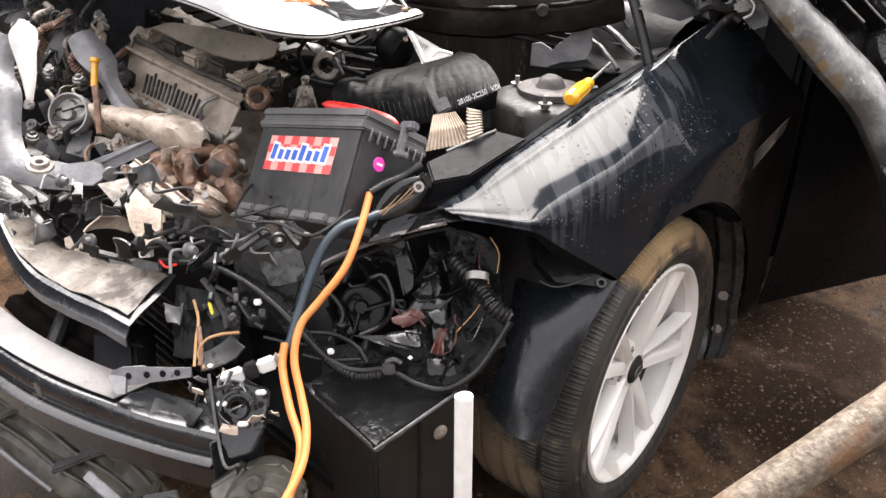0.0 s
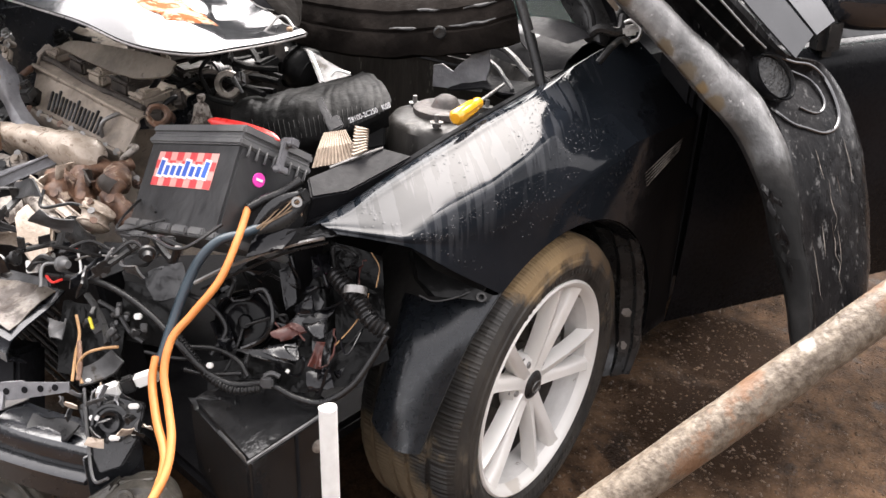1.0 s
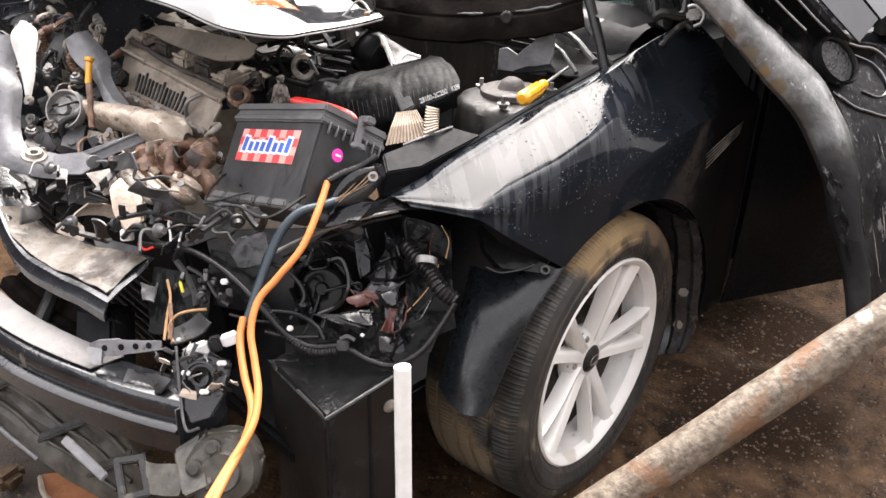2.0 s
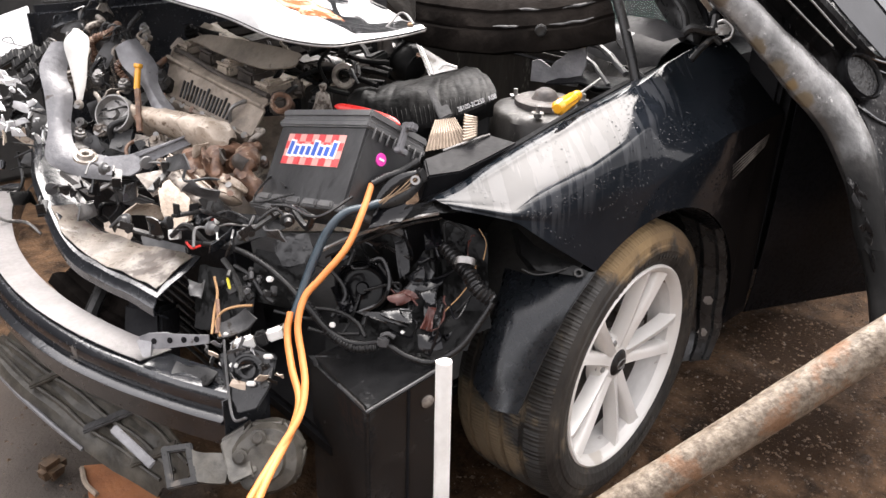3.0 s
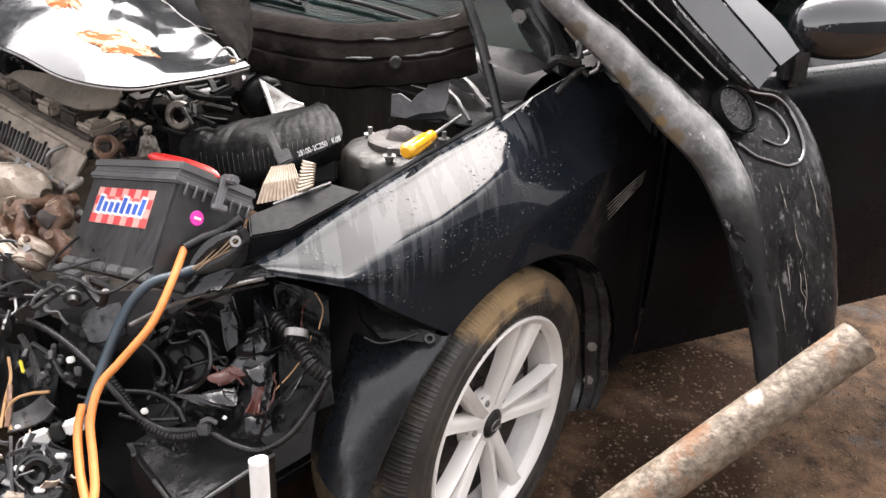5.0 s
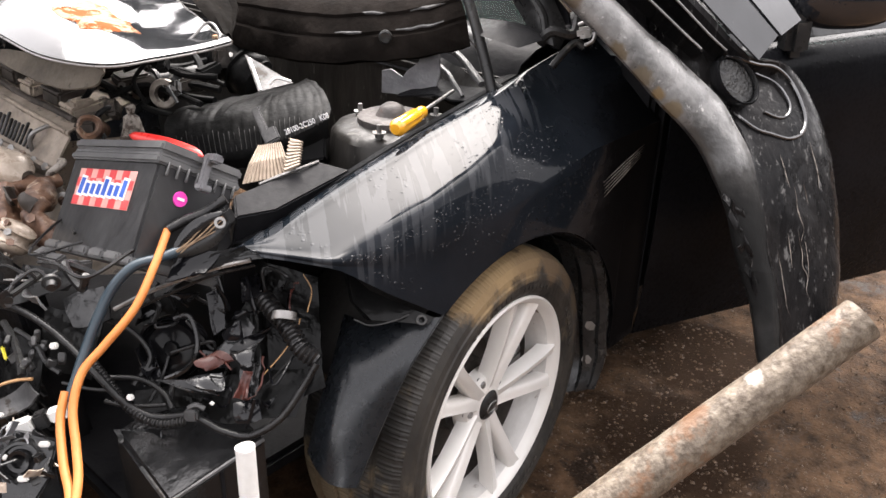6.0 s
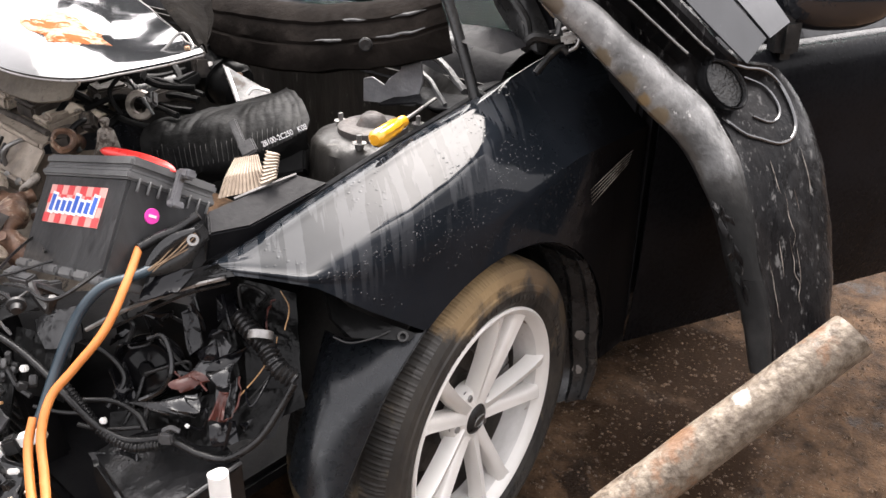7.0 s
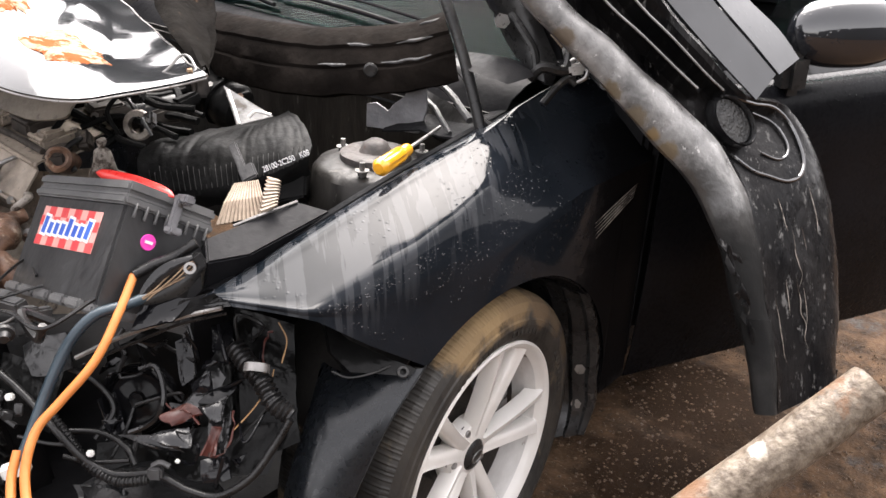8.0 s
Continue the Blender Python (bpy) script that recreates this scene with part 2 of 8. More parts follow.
    if drops:
        vo = n.new("ShaderNodeTexVoronoi")
        vo.inputs["Scale"].default_value = 95
        l.new(co.outputs["Object"], vo.inputs["Vector"])
        dm = n.new("ShaderNodeMapRange")
        dm.inputs[1].default_value, dm.inputs[2].default_value, dm.inputs[3].default_value, dm.inputs[4].default_value = 0.0, 0.28, 1.0, 0.0
        l.new(vo.outputs["Distance"], dm.inputs[0])
        gate = n.new("ShaderNodeTexNoise")
        gate.inputs["Scale"].default_value = 7
        l.new(co.outputs["Object"], gate.inputs["Vector"])
        gm = n.new("ShaderNodeMapRange")
        gm.inputs[1].default_value, gm.inputs[2].default_value = 0.45, 0.6
        l.new(gate.outputs["Fac"], gm.inputs[0])
        mu = n.new("ShaderNodeMath")
        mu.operation = "MULTIPLY"
        l.new(dm.outputs[0], mu.inputs[0])
        l.new(gm.outputs[0], mu.inputs[1])
        b2 = n.new("ShaderNodeBump")
        b2.inputs["Strength"].default_value, b2.inputs["Distance"].default_value = drops, 0.003
        l.new(mu.outputs[0], b2.inputs["Height"])
        l.new(bp.outputs[0], b2.inputs["Normal"])
        bp = b2
    l.new(bp.outputs[0], bs.inputs["Normal"])
    if coat:
        l.new(bp.outputs[0], bs.inputs["Coat Normal"])
    return mt


def glassy(name, tint, rough=0.05):
    mt = bpy.data.materials.new(name)
    mt.use_nodes = True
    bs = mt.node_tree.nodes["Principled BSDF"]
    bs.inputs["Base Color"].default_value = (*tint, 1)
    bs.inputs["Roughness"].default_value = rough
    bs.inputs["Transmission Weight"].default_value = 1.0
    bs.inputs["IOR"].default_value = 1.07
    return mt


PAINT = material("wet_black_paint", (0.004, 0.0042, 0.0050), (0.007, 0.0072, 0.0085), (0.20, 0.38), scale=5, bump=0.02, drops=0.25, spec=0.05)
PAINT_BEND = material("scuffed_black_paint", (0.006, 0.007, 0.009), (0.018, 0.019, 0.022), (0.12, 0.3), scale=7, bump=0.12, coat=0.5, coat_rough=0.06, patch=((0.12, 0.11, 0.10), 0.3, 9, 0.6))
# dull dark spots at the tail stand in for a darker reflection
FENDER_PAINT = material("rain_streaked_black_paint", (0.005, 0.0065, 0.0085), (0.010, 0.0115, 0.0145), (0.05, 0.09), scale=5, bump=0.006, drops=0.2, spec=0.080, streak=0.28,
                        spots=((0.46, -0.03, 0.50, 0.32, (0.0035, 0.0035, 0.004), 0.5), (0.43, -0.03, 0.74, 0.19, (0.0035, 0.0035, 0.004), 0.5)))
MATT = material("matt_black_plastic", (0.006, 0.006, 0.007), (0.016, 0.016, 0.017), (0.3, 0.5), scale=10, bump=0.2, spec=0.02)
FLAP = material("satin_blue_black_plastic", (0.005, 0.006, 0.0075), (0.010, 0.0115, 0.014), (0.22, 0.36), scale=4, bump=0.06, spec=0.42, patch=((0.014, 0.0155, 0.018), 0.3, 6, 0.5))
BLACK_PLASTIC = material("black_plastic", (0.010, 0.010, 0.0105), (0.026, 0.0255, 0.025), (0.22, 0.45), scale=11, bump=0.14, spec=0.28, patch=((0.07, 0.062, 0.055), 0.26, 16, 0.75))
WET_PLASTIC = material("wet_black_plastic", (0.007, 0.007, 0.0075), (0.018, 0.018, 0.0185), (0.06, 0.2), scale=9, bump=0.35, fine=45, spec=0.4, patch=((0.05, 0.046, 0.042), 0.24, 18, 0.6))
DUSTY_PLASTIC = material("dusty_black_plastic", (0.0045, 0.0038, 0.0034), (0.012, 0.010, 0.0088), (0.7, 0.9), scale=10, bump=0.7, fine=60, spec=0.010, patch=((0.034, 0.028, 0.024), 0.22, 60, 0.9))
RUBBER = material("black_rubber", (0.014, 0.0135, 0.013), (0.042, 0.038, 0.033), (0.45, 0.7), scale=14, bump=0.4, spec=0.35, patch=((0.10, 0.080, 0.056), 0.42, 16, 0.9), stretch=(1, 0.5, 0.45),
                  spots=((-0.03, 0.0, 0.640, 0.070, (0.25, 0.175, 0.095), 0.9), (-0.11, -0.005, 0.622, 0.062, (0.21, 0.148, 0.083), 0.9), (0.06, 0.0, 0.632, 0.062, (0.20, 0.14, 0.08), 0.9), (0.15, 0.0, 0.592, 0.055, (0.14, 0.10, 0.064), 0.9), (0.22, 0.0, 0.535, 0.05, (0.11, 0.082, 0.055), 0.9), (0.275, 0.0, 0.45, 0.05, (0.085, 0.066, 0.046), 0.9),
                         (-0.05, 0.04, 0.64, 0.024, (0.07, 0.052, 0.036), 0.8), (0.00, -0.01, 0.595, 0.022, (0.06, 0.047, 0.034), 0.8), (-0.09, -0.01, 0.59, 0.02, (0.08, 0.06, 0.04), 0.8), (0.05, 0.02, 0.645, 0.02, (0.07, 0.052, 0.036), 0.8), (-0.31, 0.10, 0.22, 0.10, (0.17, 0.13, 0.085), 0.9), (-0.30, 0.15, 0.30, 0.07, (0.13, 0.10, 0.065), 0.9)))
ALLOY = material("silver_alloy", (0.66, 0.635, 0.60), (0.78, 0.76, 0.73), (0.30, 0.34), metal=0.05, scale=3, bump=0.01, spots=((0.10, -0.01, 0.18, 0.03, (0.5, 0.46, 0.41), 0.4), (-0.08, -0.01, 0.12, 0.03, (0.5, 0.46, 0.41), 0.4)))
DULL_ALLOY = material("dusty_alloy", (0.46, 0.445, 0.425), (0.62, 0.605, 0.585), (0.35, 0.5), metal=0.1, scale=7, bump=0.1, stretch=(1, 2.5, 1), patch=((0.20, 0.17, 0.14), 0.34, 18, 0.7))
STEEL = material("dull_steel", (0.14, 0.135, 0.13), (0.30, 0.29, 0.28), (0.25, 0.45), metal=0.6, scale=14, bump=0.25, patch=((0.09, 0.055, 0.035), 0.32, 18, 0.8))
CAST = material("dirty_cast_aluminium", (0.10, 0.085, 0.072), (0.36, 0.32, 0.28), (0.35, 0.7), metal=0.2, scale=26, bump=0.8, fine=70, patch=((0.045, 0.032, 0.024), 0.50, 24, 0.85))
ENGINE = material("grimy_engine_cover", (0.15, 0.122, 0.097), (0.34, 0.285, 0.23), (0.45, 0.75), scale=14, bump=0.6, fine=55, patch=((0.04, 0.031, 0.025), 0.40, 14, 0.6))
RUST = material("rusted_iron", (0.055, 0.027, 0.017), (0.20, 0.11, 0.068), (0.3, 0.75), scale=34, bump=1.0, fine=55, patch=((0.33, 0.25, 0.185), 0.42, 30, 0.7))
PIPE = material("rusty_galvanised_pipe", (0.055, 0.040, 0.028), (0.175, 0.145, 0.112), (0.35, 0.65), metal=0.0, scale=75, bump=0.7, fine=120, spec=0.30, patch=((0.125, 0.070, 0.040), 0.50, 8, 0.5), spots=((-0.22, -0.52, 0.75, 0.012, (0.34, 0.315, 0.28), 0.4), (-0.30, -0.46, 0.66, 0.014, (0.34, 0.315, 0.28), 0.4)))
BARE = material("flaking_bare_metal", (0.20, 0.135, 0.085), (0.36, 0.27, 0.195), (0.5, 0.75), scale=26, bump=0.5, fine=50, spec=0.06, patch=((0.17, 0.045, 0.010), 0.60, 26, 0.85))
GREY_STEEL = material("grey_painted_steel", (0.035, 0.035, 0.036), (0.085, 0.084, 0.085), (0.35, 0.6), metal=0.1, scale=16, bump=0.3, spec=0.3, patch=((0.03, 0.024, 0.019), 0.40, 18, 0.7))
WHITE_ALLOY = material("pale_dirty_metal", (0.26, 0.205, 0.155), (0.52, 0.44, 0.365), (0.2, 0.5), metal=0.1, scale=12, bump=0.8, fine=70, patch=((0.12, 0.078, 0.05), 0.40, 30, 0.6))
WHITE_PLASTIC = material("white_plastic", (0.60, 0.585, 0.56), (0.74, 0.73, 0.71), (0.3, 0.5), scale=20, bump=0.05)
CREAM = material("cream_filter_paper", (0.17, 0.130, 0.098), (0.28, 0.23, 0.18), (0.7, 0.9), scale=25, bump=0.2)
RED = material("red_plastic", (0.52, 0.02, 0.02), (0.66, 0.045, 0.035), (0.25, 0.4), scale=20, bump=0.05)
YELLOW = material("amber_plastic", (0.60, 0.27, 0.012), (0.72, 0.36, 0.025), (0.12, 0.25), scale=18, bump=0.03, coat=0.6)
ORANGE = material("orange_cable", (0.46, 0.145, 0.030), (0.56, 0.205, 0.055), (0.4, 0.55), scale=16, bump=0.06, patch=((0.30, 0.14, 0.06), 0.22, 30, 0.7))
TEAL = material("blue_green_cable", (0.010, 0.019, 0.028), (0.022, 0.038, 0.050), (0.3, 0.45), scale=16, bump=0.06, patch=((0.16, 0.17, 0.17), 0.25, 40, 0.6))
WIRE = material("black_wire", (0.005, 0.005, 0.0055), (0.016, 0.0155, 0.0155), (0.22, 0.42), scale=24, bump=0.15, spec=0.3, patch=((0.09, 0.08, 0.07), 0.2, 30, 0.6))
TAN_WIRE = material("tan_wire", (0.30, 0.16, 0.065), (0.42, 0.25, 0.12), (0.4, 0.6), scale=20, bump=0.1)
PINK = material("magenta_sticker", (0.72, 0.04, 0.36), (0.78, 0.06, 0.42), (0.3, 0.4), scale=20, bump=0.02)
BLUE = material("blue_print", (0.03, 0.09, 0.42), (0.05, 0.13, 0.5), (0.3, 0.4), scale=20, bump=0.0)
LABEL_RED = material("red_print", (0.56, 0.05, 0.06), (0.62, 0.08, 0.08), (0.3, 0.4), scale=20, bump=0.0)
LABEL_PINK = material("pale_red_print", (0.66, 0.30, 0.27), (0.70, 0.36, 0.32), (0.3, 0.4), scale=20, bump=0.0)
LABEL_WHITE = material("white_print", (0.74, 0.73, 0.74), (0.8, 0.79, 0.8), (0.3, 0.4), scale=20, bump=0.0)
BATTERY = material("black_battery_case", (0.014, 0.014, 0.015), (0.034, 0.034, 0.035), (0.30, 0.5), scale=16, bump=0.12, spec=0.5, stretch=(1, 1, 0.35), patch=((0.06, 0.056, 0.053), 0.28, 26, 0.7))
LID = material("grey_battery_lid", (0.06, 0.06, 0.062), (0.115, 0.114, 0.113), (0.35, 0.5), scale=12, bump=0.06, patch=((0.14, 0.13, 0.12), 0.25, 22, 0.7))
MUD = material("brown_liner_mud", (0.007, 0.0065, 0.006), (0.018, 0.0155, 0.0135), (0.6, 0.8), scale=10, bump=0.3)
CLEAR = glassy("windscreen_glass", (0.10, 0.17, 0.155))
BRAKE_DUST = material("brake_dusted_metal", (0.035, 0.030, 0.026), (0.085, 0.074, 0.065), (0.5, 0.7), metal=0.3, scale=12, bump=0.2)
DARK = material("dark_cabin_trim", (0.005, 0.005, 0.006), (0.013, 0.013, 0.014), (0.6, 0.8), scale=8, bump=0.1, spec=0.08)
COVER_SHEET = material("wet_grey_sheet", (0.05, 0.05, 0.052), (0.12, 0.12, 0.125), (0.12, 0.3), scale=9, bump=0.2, spec=0.9, patch=((0.02, 0.02, 0.02), 0.3, 16, 0.3))
AIRBOX = material("scuffed_black_airbox", (0.004, 0.004, 0.004), (0.011, 0.011, 0.011), (0.34, 0.55), scale=12, bump=0.8, fine=34, spec=0.04, patch=((0.050, 0.047, 0.043), 0.26, 40, 0.6))
PALE_STEEL = material("grey_bracket_steel", (0.095, 0.094, 0.100), (0.185, 0.184, 0.192), (0.3, 0.55), metal=0.2, scale=14, bump=0.4, patch=((0.06, 0.050, 0.044), 0.32, 22, 0.7))
MIRROR_CAP = material("wet_mirror_cap", (0.006, 0.007, 0.009), (0.014, 0.015, 0.018), (0.06, 0.14), scale=6, bump=0.02, drops=0.2, spec=0.6, coat=0.3, coat_rough=0.05, ior=1.6)

# ---- the yard: wet ground, and dark walls added round it ----
def spread(a, b, near, step, growth):
    out, x, s = [near[0]], near[0], step
    while out[-1] < near[1]:
        out.append(out[-1] + step)
    s = step
    while out[-1] < b:
        s *= growth
        out.append(out[-1] + s)
    s = step
    while out[0] > a:
        s *= growth
        out.insert(0, out[0] - s)
    return out


bm = bmesh.new()
xs, ys = spread(-200, 200, (-1.6, 2.6), 0.05, 1.35), spread(-200, 200, (-1.6, 1.6), 0.05, 1.35)
rows = []
for x in xs:
    row = []
    for y in ys:
        p = V((x, y, 0))
        h = 0.012 * noise.noise(p * 2.2) + 0.006 * noise.noise(p * 9)
        near = math.hypot(x - 0.1, y - 0.1) < 4
        row.append(V((x, y, (h - 0.008) if near else -0.01)))
    rows.append(row)
loft(bm, rows)
# the last two spots put the shade beside the car into the soil
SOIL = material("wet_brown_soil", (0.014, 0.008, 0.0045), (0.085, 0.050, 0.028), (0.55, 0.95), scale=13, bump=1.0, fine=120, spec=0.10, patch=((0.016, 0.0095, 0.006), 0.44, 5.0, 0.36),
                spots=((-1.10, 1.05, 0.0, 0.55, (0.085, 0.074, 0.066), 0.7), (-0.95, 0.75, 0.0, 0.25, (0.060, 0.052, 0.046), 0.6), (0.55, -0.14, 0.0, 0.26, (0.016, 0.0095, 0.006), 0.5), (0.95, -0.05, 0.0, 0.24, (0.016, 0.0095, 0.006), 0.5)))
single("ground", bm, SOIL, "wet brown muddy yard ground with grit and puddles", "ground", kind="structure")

rng = random.Random(5)
verts, faces = [], []
for k in range(24000):
    if k < 21000:
        x, y = rng.uniform(-0.3, 1.6), rng.uniform(-1.25, 0.25)
    else:
        x, y = rng.uniform(-1.5, -0.5), rng.uniform(0.4, 1.7)
    s = 0.0010 + 0.0060 * rng.random() ** 5
    base = len(verts)
    z = 0.012 * noise.noise(V((x, y, 0)) * 2.2) + 0.006 * noise.noise(V((x, y, 0)) * 9) - 0.008
    a = rng.random() * 6.28
    for px, py, pz in ((1, 0, 0.1), (0, 1, 0), (-1, 0, 0.1), (0, -1, 0), (0.1, 0.1, 0.75), (0, 0, -0.6)):
        f = s * rng.uniform(0.7, 1.3)
        verts.append((x + f * (px * math.cos(a) - py * math.sin(a)), y + f * (px * math.sin(a) + py * math.cos(a)), z + f * pz))
    for i in range(4):
        faces += [(base + i, base + (i + 1) % 4, base + 4), (base + (i + 1) % 4, base + i, base + 5)]
me = bpy.data.meshes.new("gravel")
me.from_pydata(verts, [], faces)
GRIT = material("brown_grit", (0.03, 0.018, 0.011), (0.11, 0.072, 0.045), (0.3, 0.6), scale=40, bump=0.3, spec=0.25, patch=((0.15, 0.115, 0.085), 0.20, 60, 0.4))
me.materials.append(GRIT)
tagged(new("gravel", me), "small brown stones and grit strewn over wet soil", "gravel", kind="stuff")

WALL = material("dark_weathered_wall", (0.010, 0.0095, 0.009), (0.028, 0.026, 0.024), (0.7, 0.9), scale=2, bump=0.3, fine=30)
# added walls, mostly unseen; their heights set what the wet paint reflects
for wall_name, size, at in (("wall_east", (0.2, 8.7, 1.8), (9, -1.55, 0.9)), ("wall_north", (16.7, 0.2, 1.98), (0.5, 2.9, 0.99)), ("wall_west", (0.2, 8.7, 1.6), (-8, -1.55, 0.8)), ("wall_south", (16.7, 0.2, 2.8), (0.5, -6, 1.4))):
    bm = bmesh.new()
    block(bm, size, Matrix.Translation(at), 0.02)
    single(wall_name, bm, WALL, "plain dark wall added round the yard to darken reflections", "wall", kind="structure")

# ---- the car ----
car = thing("car", (0.9, 0.8, 0.0), "wrecked glossy black car, front end torn open, wet", "car")

CREST = [(-0.446, 0.150, 0.768), (-0.30, 0.143, 0.808), (-0.12, 0.138, 0.853), (0.08, 0.136, 0.893), (0.29, 0.15, 0.925), (0.47, 0.165, 0.947)]
SHOULDER = [(-0.446, 0.12, 0.766), (-0.38, 0.03, 0.764), (-0.20, 0.002, 0.803), (-0.10, 0.006, 0.826), (-0.01, 0.020, 0.851), (0.06, 0.044, 0.871), (0.13, 0.077, 0.887), (0.18, 0.106, 0.897), (0.215, 0.130, 0.907), (0.30, 0.143, 0.920), (0.47, 0.155, 0.940)]
SIDE = [(-0.446, 0.11, 0.765), (-0.38, 0.02, 0.756), (-0.30, 0.0, 0.735), (-0.20, -0.018, 0.72), (0.0, -0.03, 0.76), (0.2, -0.028, 0.80), (0.47, -0.022, 0.80)]
LOWER = [(-0.446, 0.10, 0.764), (-0.42, 0.07, 0.760), (-0.379, 0.018, 0.752), (-0.30, -0.010, 0.690), (-0.204, -0.030, 0.622)]


def fender_low(x):
    if x < -0.204:
        return lin(x, LOWER)
    if x < 0.365:
        return (-0.032, 0.315 + math.sqrt(max(0.0, 0.368 ** 2 - x * x)))
    return (-0.03, 0.29)


def fender_row(x):
    c, s, m, l = lin(x, CREST), lin(x, SHOULDER), lin(x, SIDE), fender_low(x)
    m = (m[0], max(m[1], l[1] + 0.004))
    gut = (c[0] + 0.028, c[1] - 0.023)
    mix = lambda p, q, t, dy=0.0, dz=0.0: (p[0] + (q[0] - p[0]) * t + dy, p[1] + (q[1] - p[1]) * t + dz)
    def bend(p, q, r, n):
        return [((1 - t) ** 2 * p[0] + 2 * t * (1 - t) * q[0] + t * t * r[0], (1 - t) ** 2 * p[1] + 2 * t * (1 - t) * q[1] + t * t * r[1]) for t in [k / n for k in range(n)]]
    top = max(1e-4, math.hypot(c[0] - s[0], c[1] - s[1]))
    a = mix(s, c, min(0.45, 0.014 / top))
    b = mix(s, m, 0.10, -0.0015, 0.0005)
    roll = min(0.42, 0.034 / top)
    yz = [gut, (c[0] + 0.018, c[1] - 0.0155)] + bend((c[0] + 0.008, c[1] - 0.0095), (c[0] - 0.6 * roll * top, c[1] - 0.0006), mix(c, a, roll), 6)
    yz += [mix(mix(c, a, roll), a, k / 10, 0, 0.0010 * math.sin(k / 10 * math.pi)) for k in range(10)]
    yz += bend(a, s, b, 6) + bend(b, mix(b, m, 0.5, -0.007, 0.006), m, 14) + [mix(m, l, k / 7) for k in range(8)]
    return [V((x, y, z)) for y, z in yz]


bm = bmesh.new()
stations = [-0.446 + 0.012 * i for i in range(68)] + [0.362, 0.367, 0.372, 0.39, 0.41, 0.43, 0.45, 0.47]
stations = sorted(set(round(x, 4) for x in stations if x <= 0.47))
loft(bm, [fender_row(x) for x in stations], 0.0018)
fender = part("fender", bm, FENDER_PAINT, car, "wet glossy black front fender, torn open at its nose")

for k in range(5):
    bm = bmesh.new()
    a, b = V((0.262 - 0.003 * k, -0.0325, 0.692 + 0.008 * k)), V((0.392 + 0.002 * k, -0.0315, 0.742 + 0.006 * k))
    tube(bm, [a, a.lerp(b, 0.5) + V((0.002, -0.001, 0.003)), b], lambda t: 0.0009 * (0.25 + math.sin(math.pi * t)), 5)
    part("scratch", bm, CAST, fender, "fine pale scratch through the paint")

# beads of rain on the fender's side
dr = random.Random(17)
verts, faces = [], []
while len(verts) < 900 * 7:
    x = dr.uniform(-0.37, 0.16)
    row, row2 = fender_row(x), fender_row(x + 0.004)
    q = dr.uniform(25, 43)
    i, f = int(q), q - int(q)
    if i > len(row) - 2 or noise.noise(V((x * 7, q * 0.25, 3))) < -0.05:
        continue
    p = row[i].lerp(row[i + 1], f)
    out = (row[i + 1] - row[i]).cross(row2[i] - row[i])
    if out.length < 1e-9:
        continue
    out.normalize()
    if out.y > 0:
        out = -out
    a_ = out.orthogonal().normalized()
    b_ = out.cross(a_)
    r_ = 0.0007 + 0.0013 * dr.random() ** 4
    base = len(verts)
    for k_ in range(6):
        an = k_ * math.pi / 3
        verts.append(p + a_ * (r_ * math.cos(an)) + b_ * (r_ * math.sin(an)) + out * 0.0015)
    verts.append(p + out * (0.0018 + r_ * 0.75))
    faces += [(base + k_, base + (k_ + 1) % 6, base + 6) for k_ in range(6)]
me = bpy.data.meshes.new("water_drops")
me.from_pydata([tuple(v) for v in verts], [], faces)
for poly in me.polygons:
    poly.use_smooth = True
me.materials.append(material("rain_bead", (0.012, 0.0125, 0.014), (0.03, 0.031, 0.034), (0.03, 0.06), scale=20, bump=0.0, spec=0.8))
tagged(new("water_drops", me), "beads of rain on the black fender's side", "water drops", kind="stuff")

# inner edge of the wheel arch
bm = bmesh.new()
rows = []
for i in range(25):
    a = radians(124 - 130 * i / 24)
    rows.append([V((0.366 * math.cos(a), -0.030 + 0.012 * k, 0.315 + (0.366 - 0.004 * k) * math.sin(a))) for k in range(4)])
loft(bm, rows, 0.002)
part("arch_lip", bm, PAINT, fender)

# liner of the wheel arch
bm = bmesh.new()
rows = []
for i in range(31):
    a = radians(150 - 170 * i / 30)
    r = 0.385 + 0.008 * noise.noise(V((i * 0.4, 0, 0)))
    rows.append([V((r * math.cos(a), 0.0 + 0.05 * k, 0.315 + (r - (0.02 if k == 0 else 0)) * math.sin(a))) for k in range(7)])
loft(bm, rows, 0.003)
part("arch_liner", bm, MUD, car, "muddy black plastic wheel arch liner")

# front piece of the liner that hangs before the tyre
bm = bmesh.new()
edge_in = [(-0.275, 0.125, 0.590), (-0.345, 0.080, 0.545), (-0.392, 0.062, 0.490), (-0.420, 0.055, 0.428)]
edge_mid = [(-0.276, 0.056, 0.606), (-0.352, 0.022, 0.566), (-0.405, 0.000, 0.492), (-0.432, -0.010, 0.420)]
edge_out = [(-0.215, -0.040, 0.628), (-0.292, -0.040, 0.562), (-0.352, -0.042, 0.487), (-0.412, -0.050, 0.415)]
rows = []
for a, b, c in zip(catmull(edge_in, 5), catmull(edge_mid, 5), catmull(edge_out, 5)):
    rows.append(catmull([a, a.lerp(b, 0.5) + V((-0.010, -0.006, 0.004)), b + V((-0.006, -0.004, 0)), b.lerp(c, 0.6) + V((-0.010, -0.003, 0.003)), c], 4))
loft(bm, rows, 0.003)
flap = part("liner_flap", bm, FLAP, car, "smooth wet black splash panel before the tyre")
bm = bmesh.new()
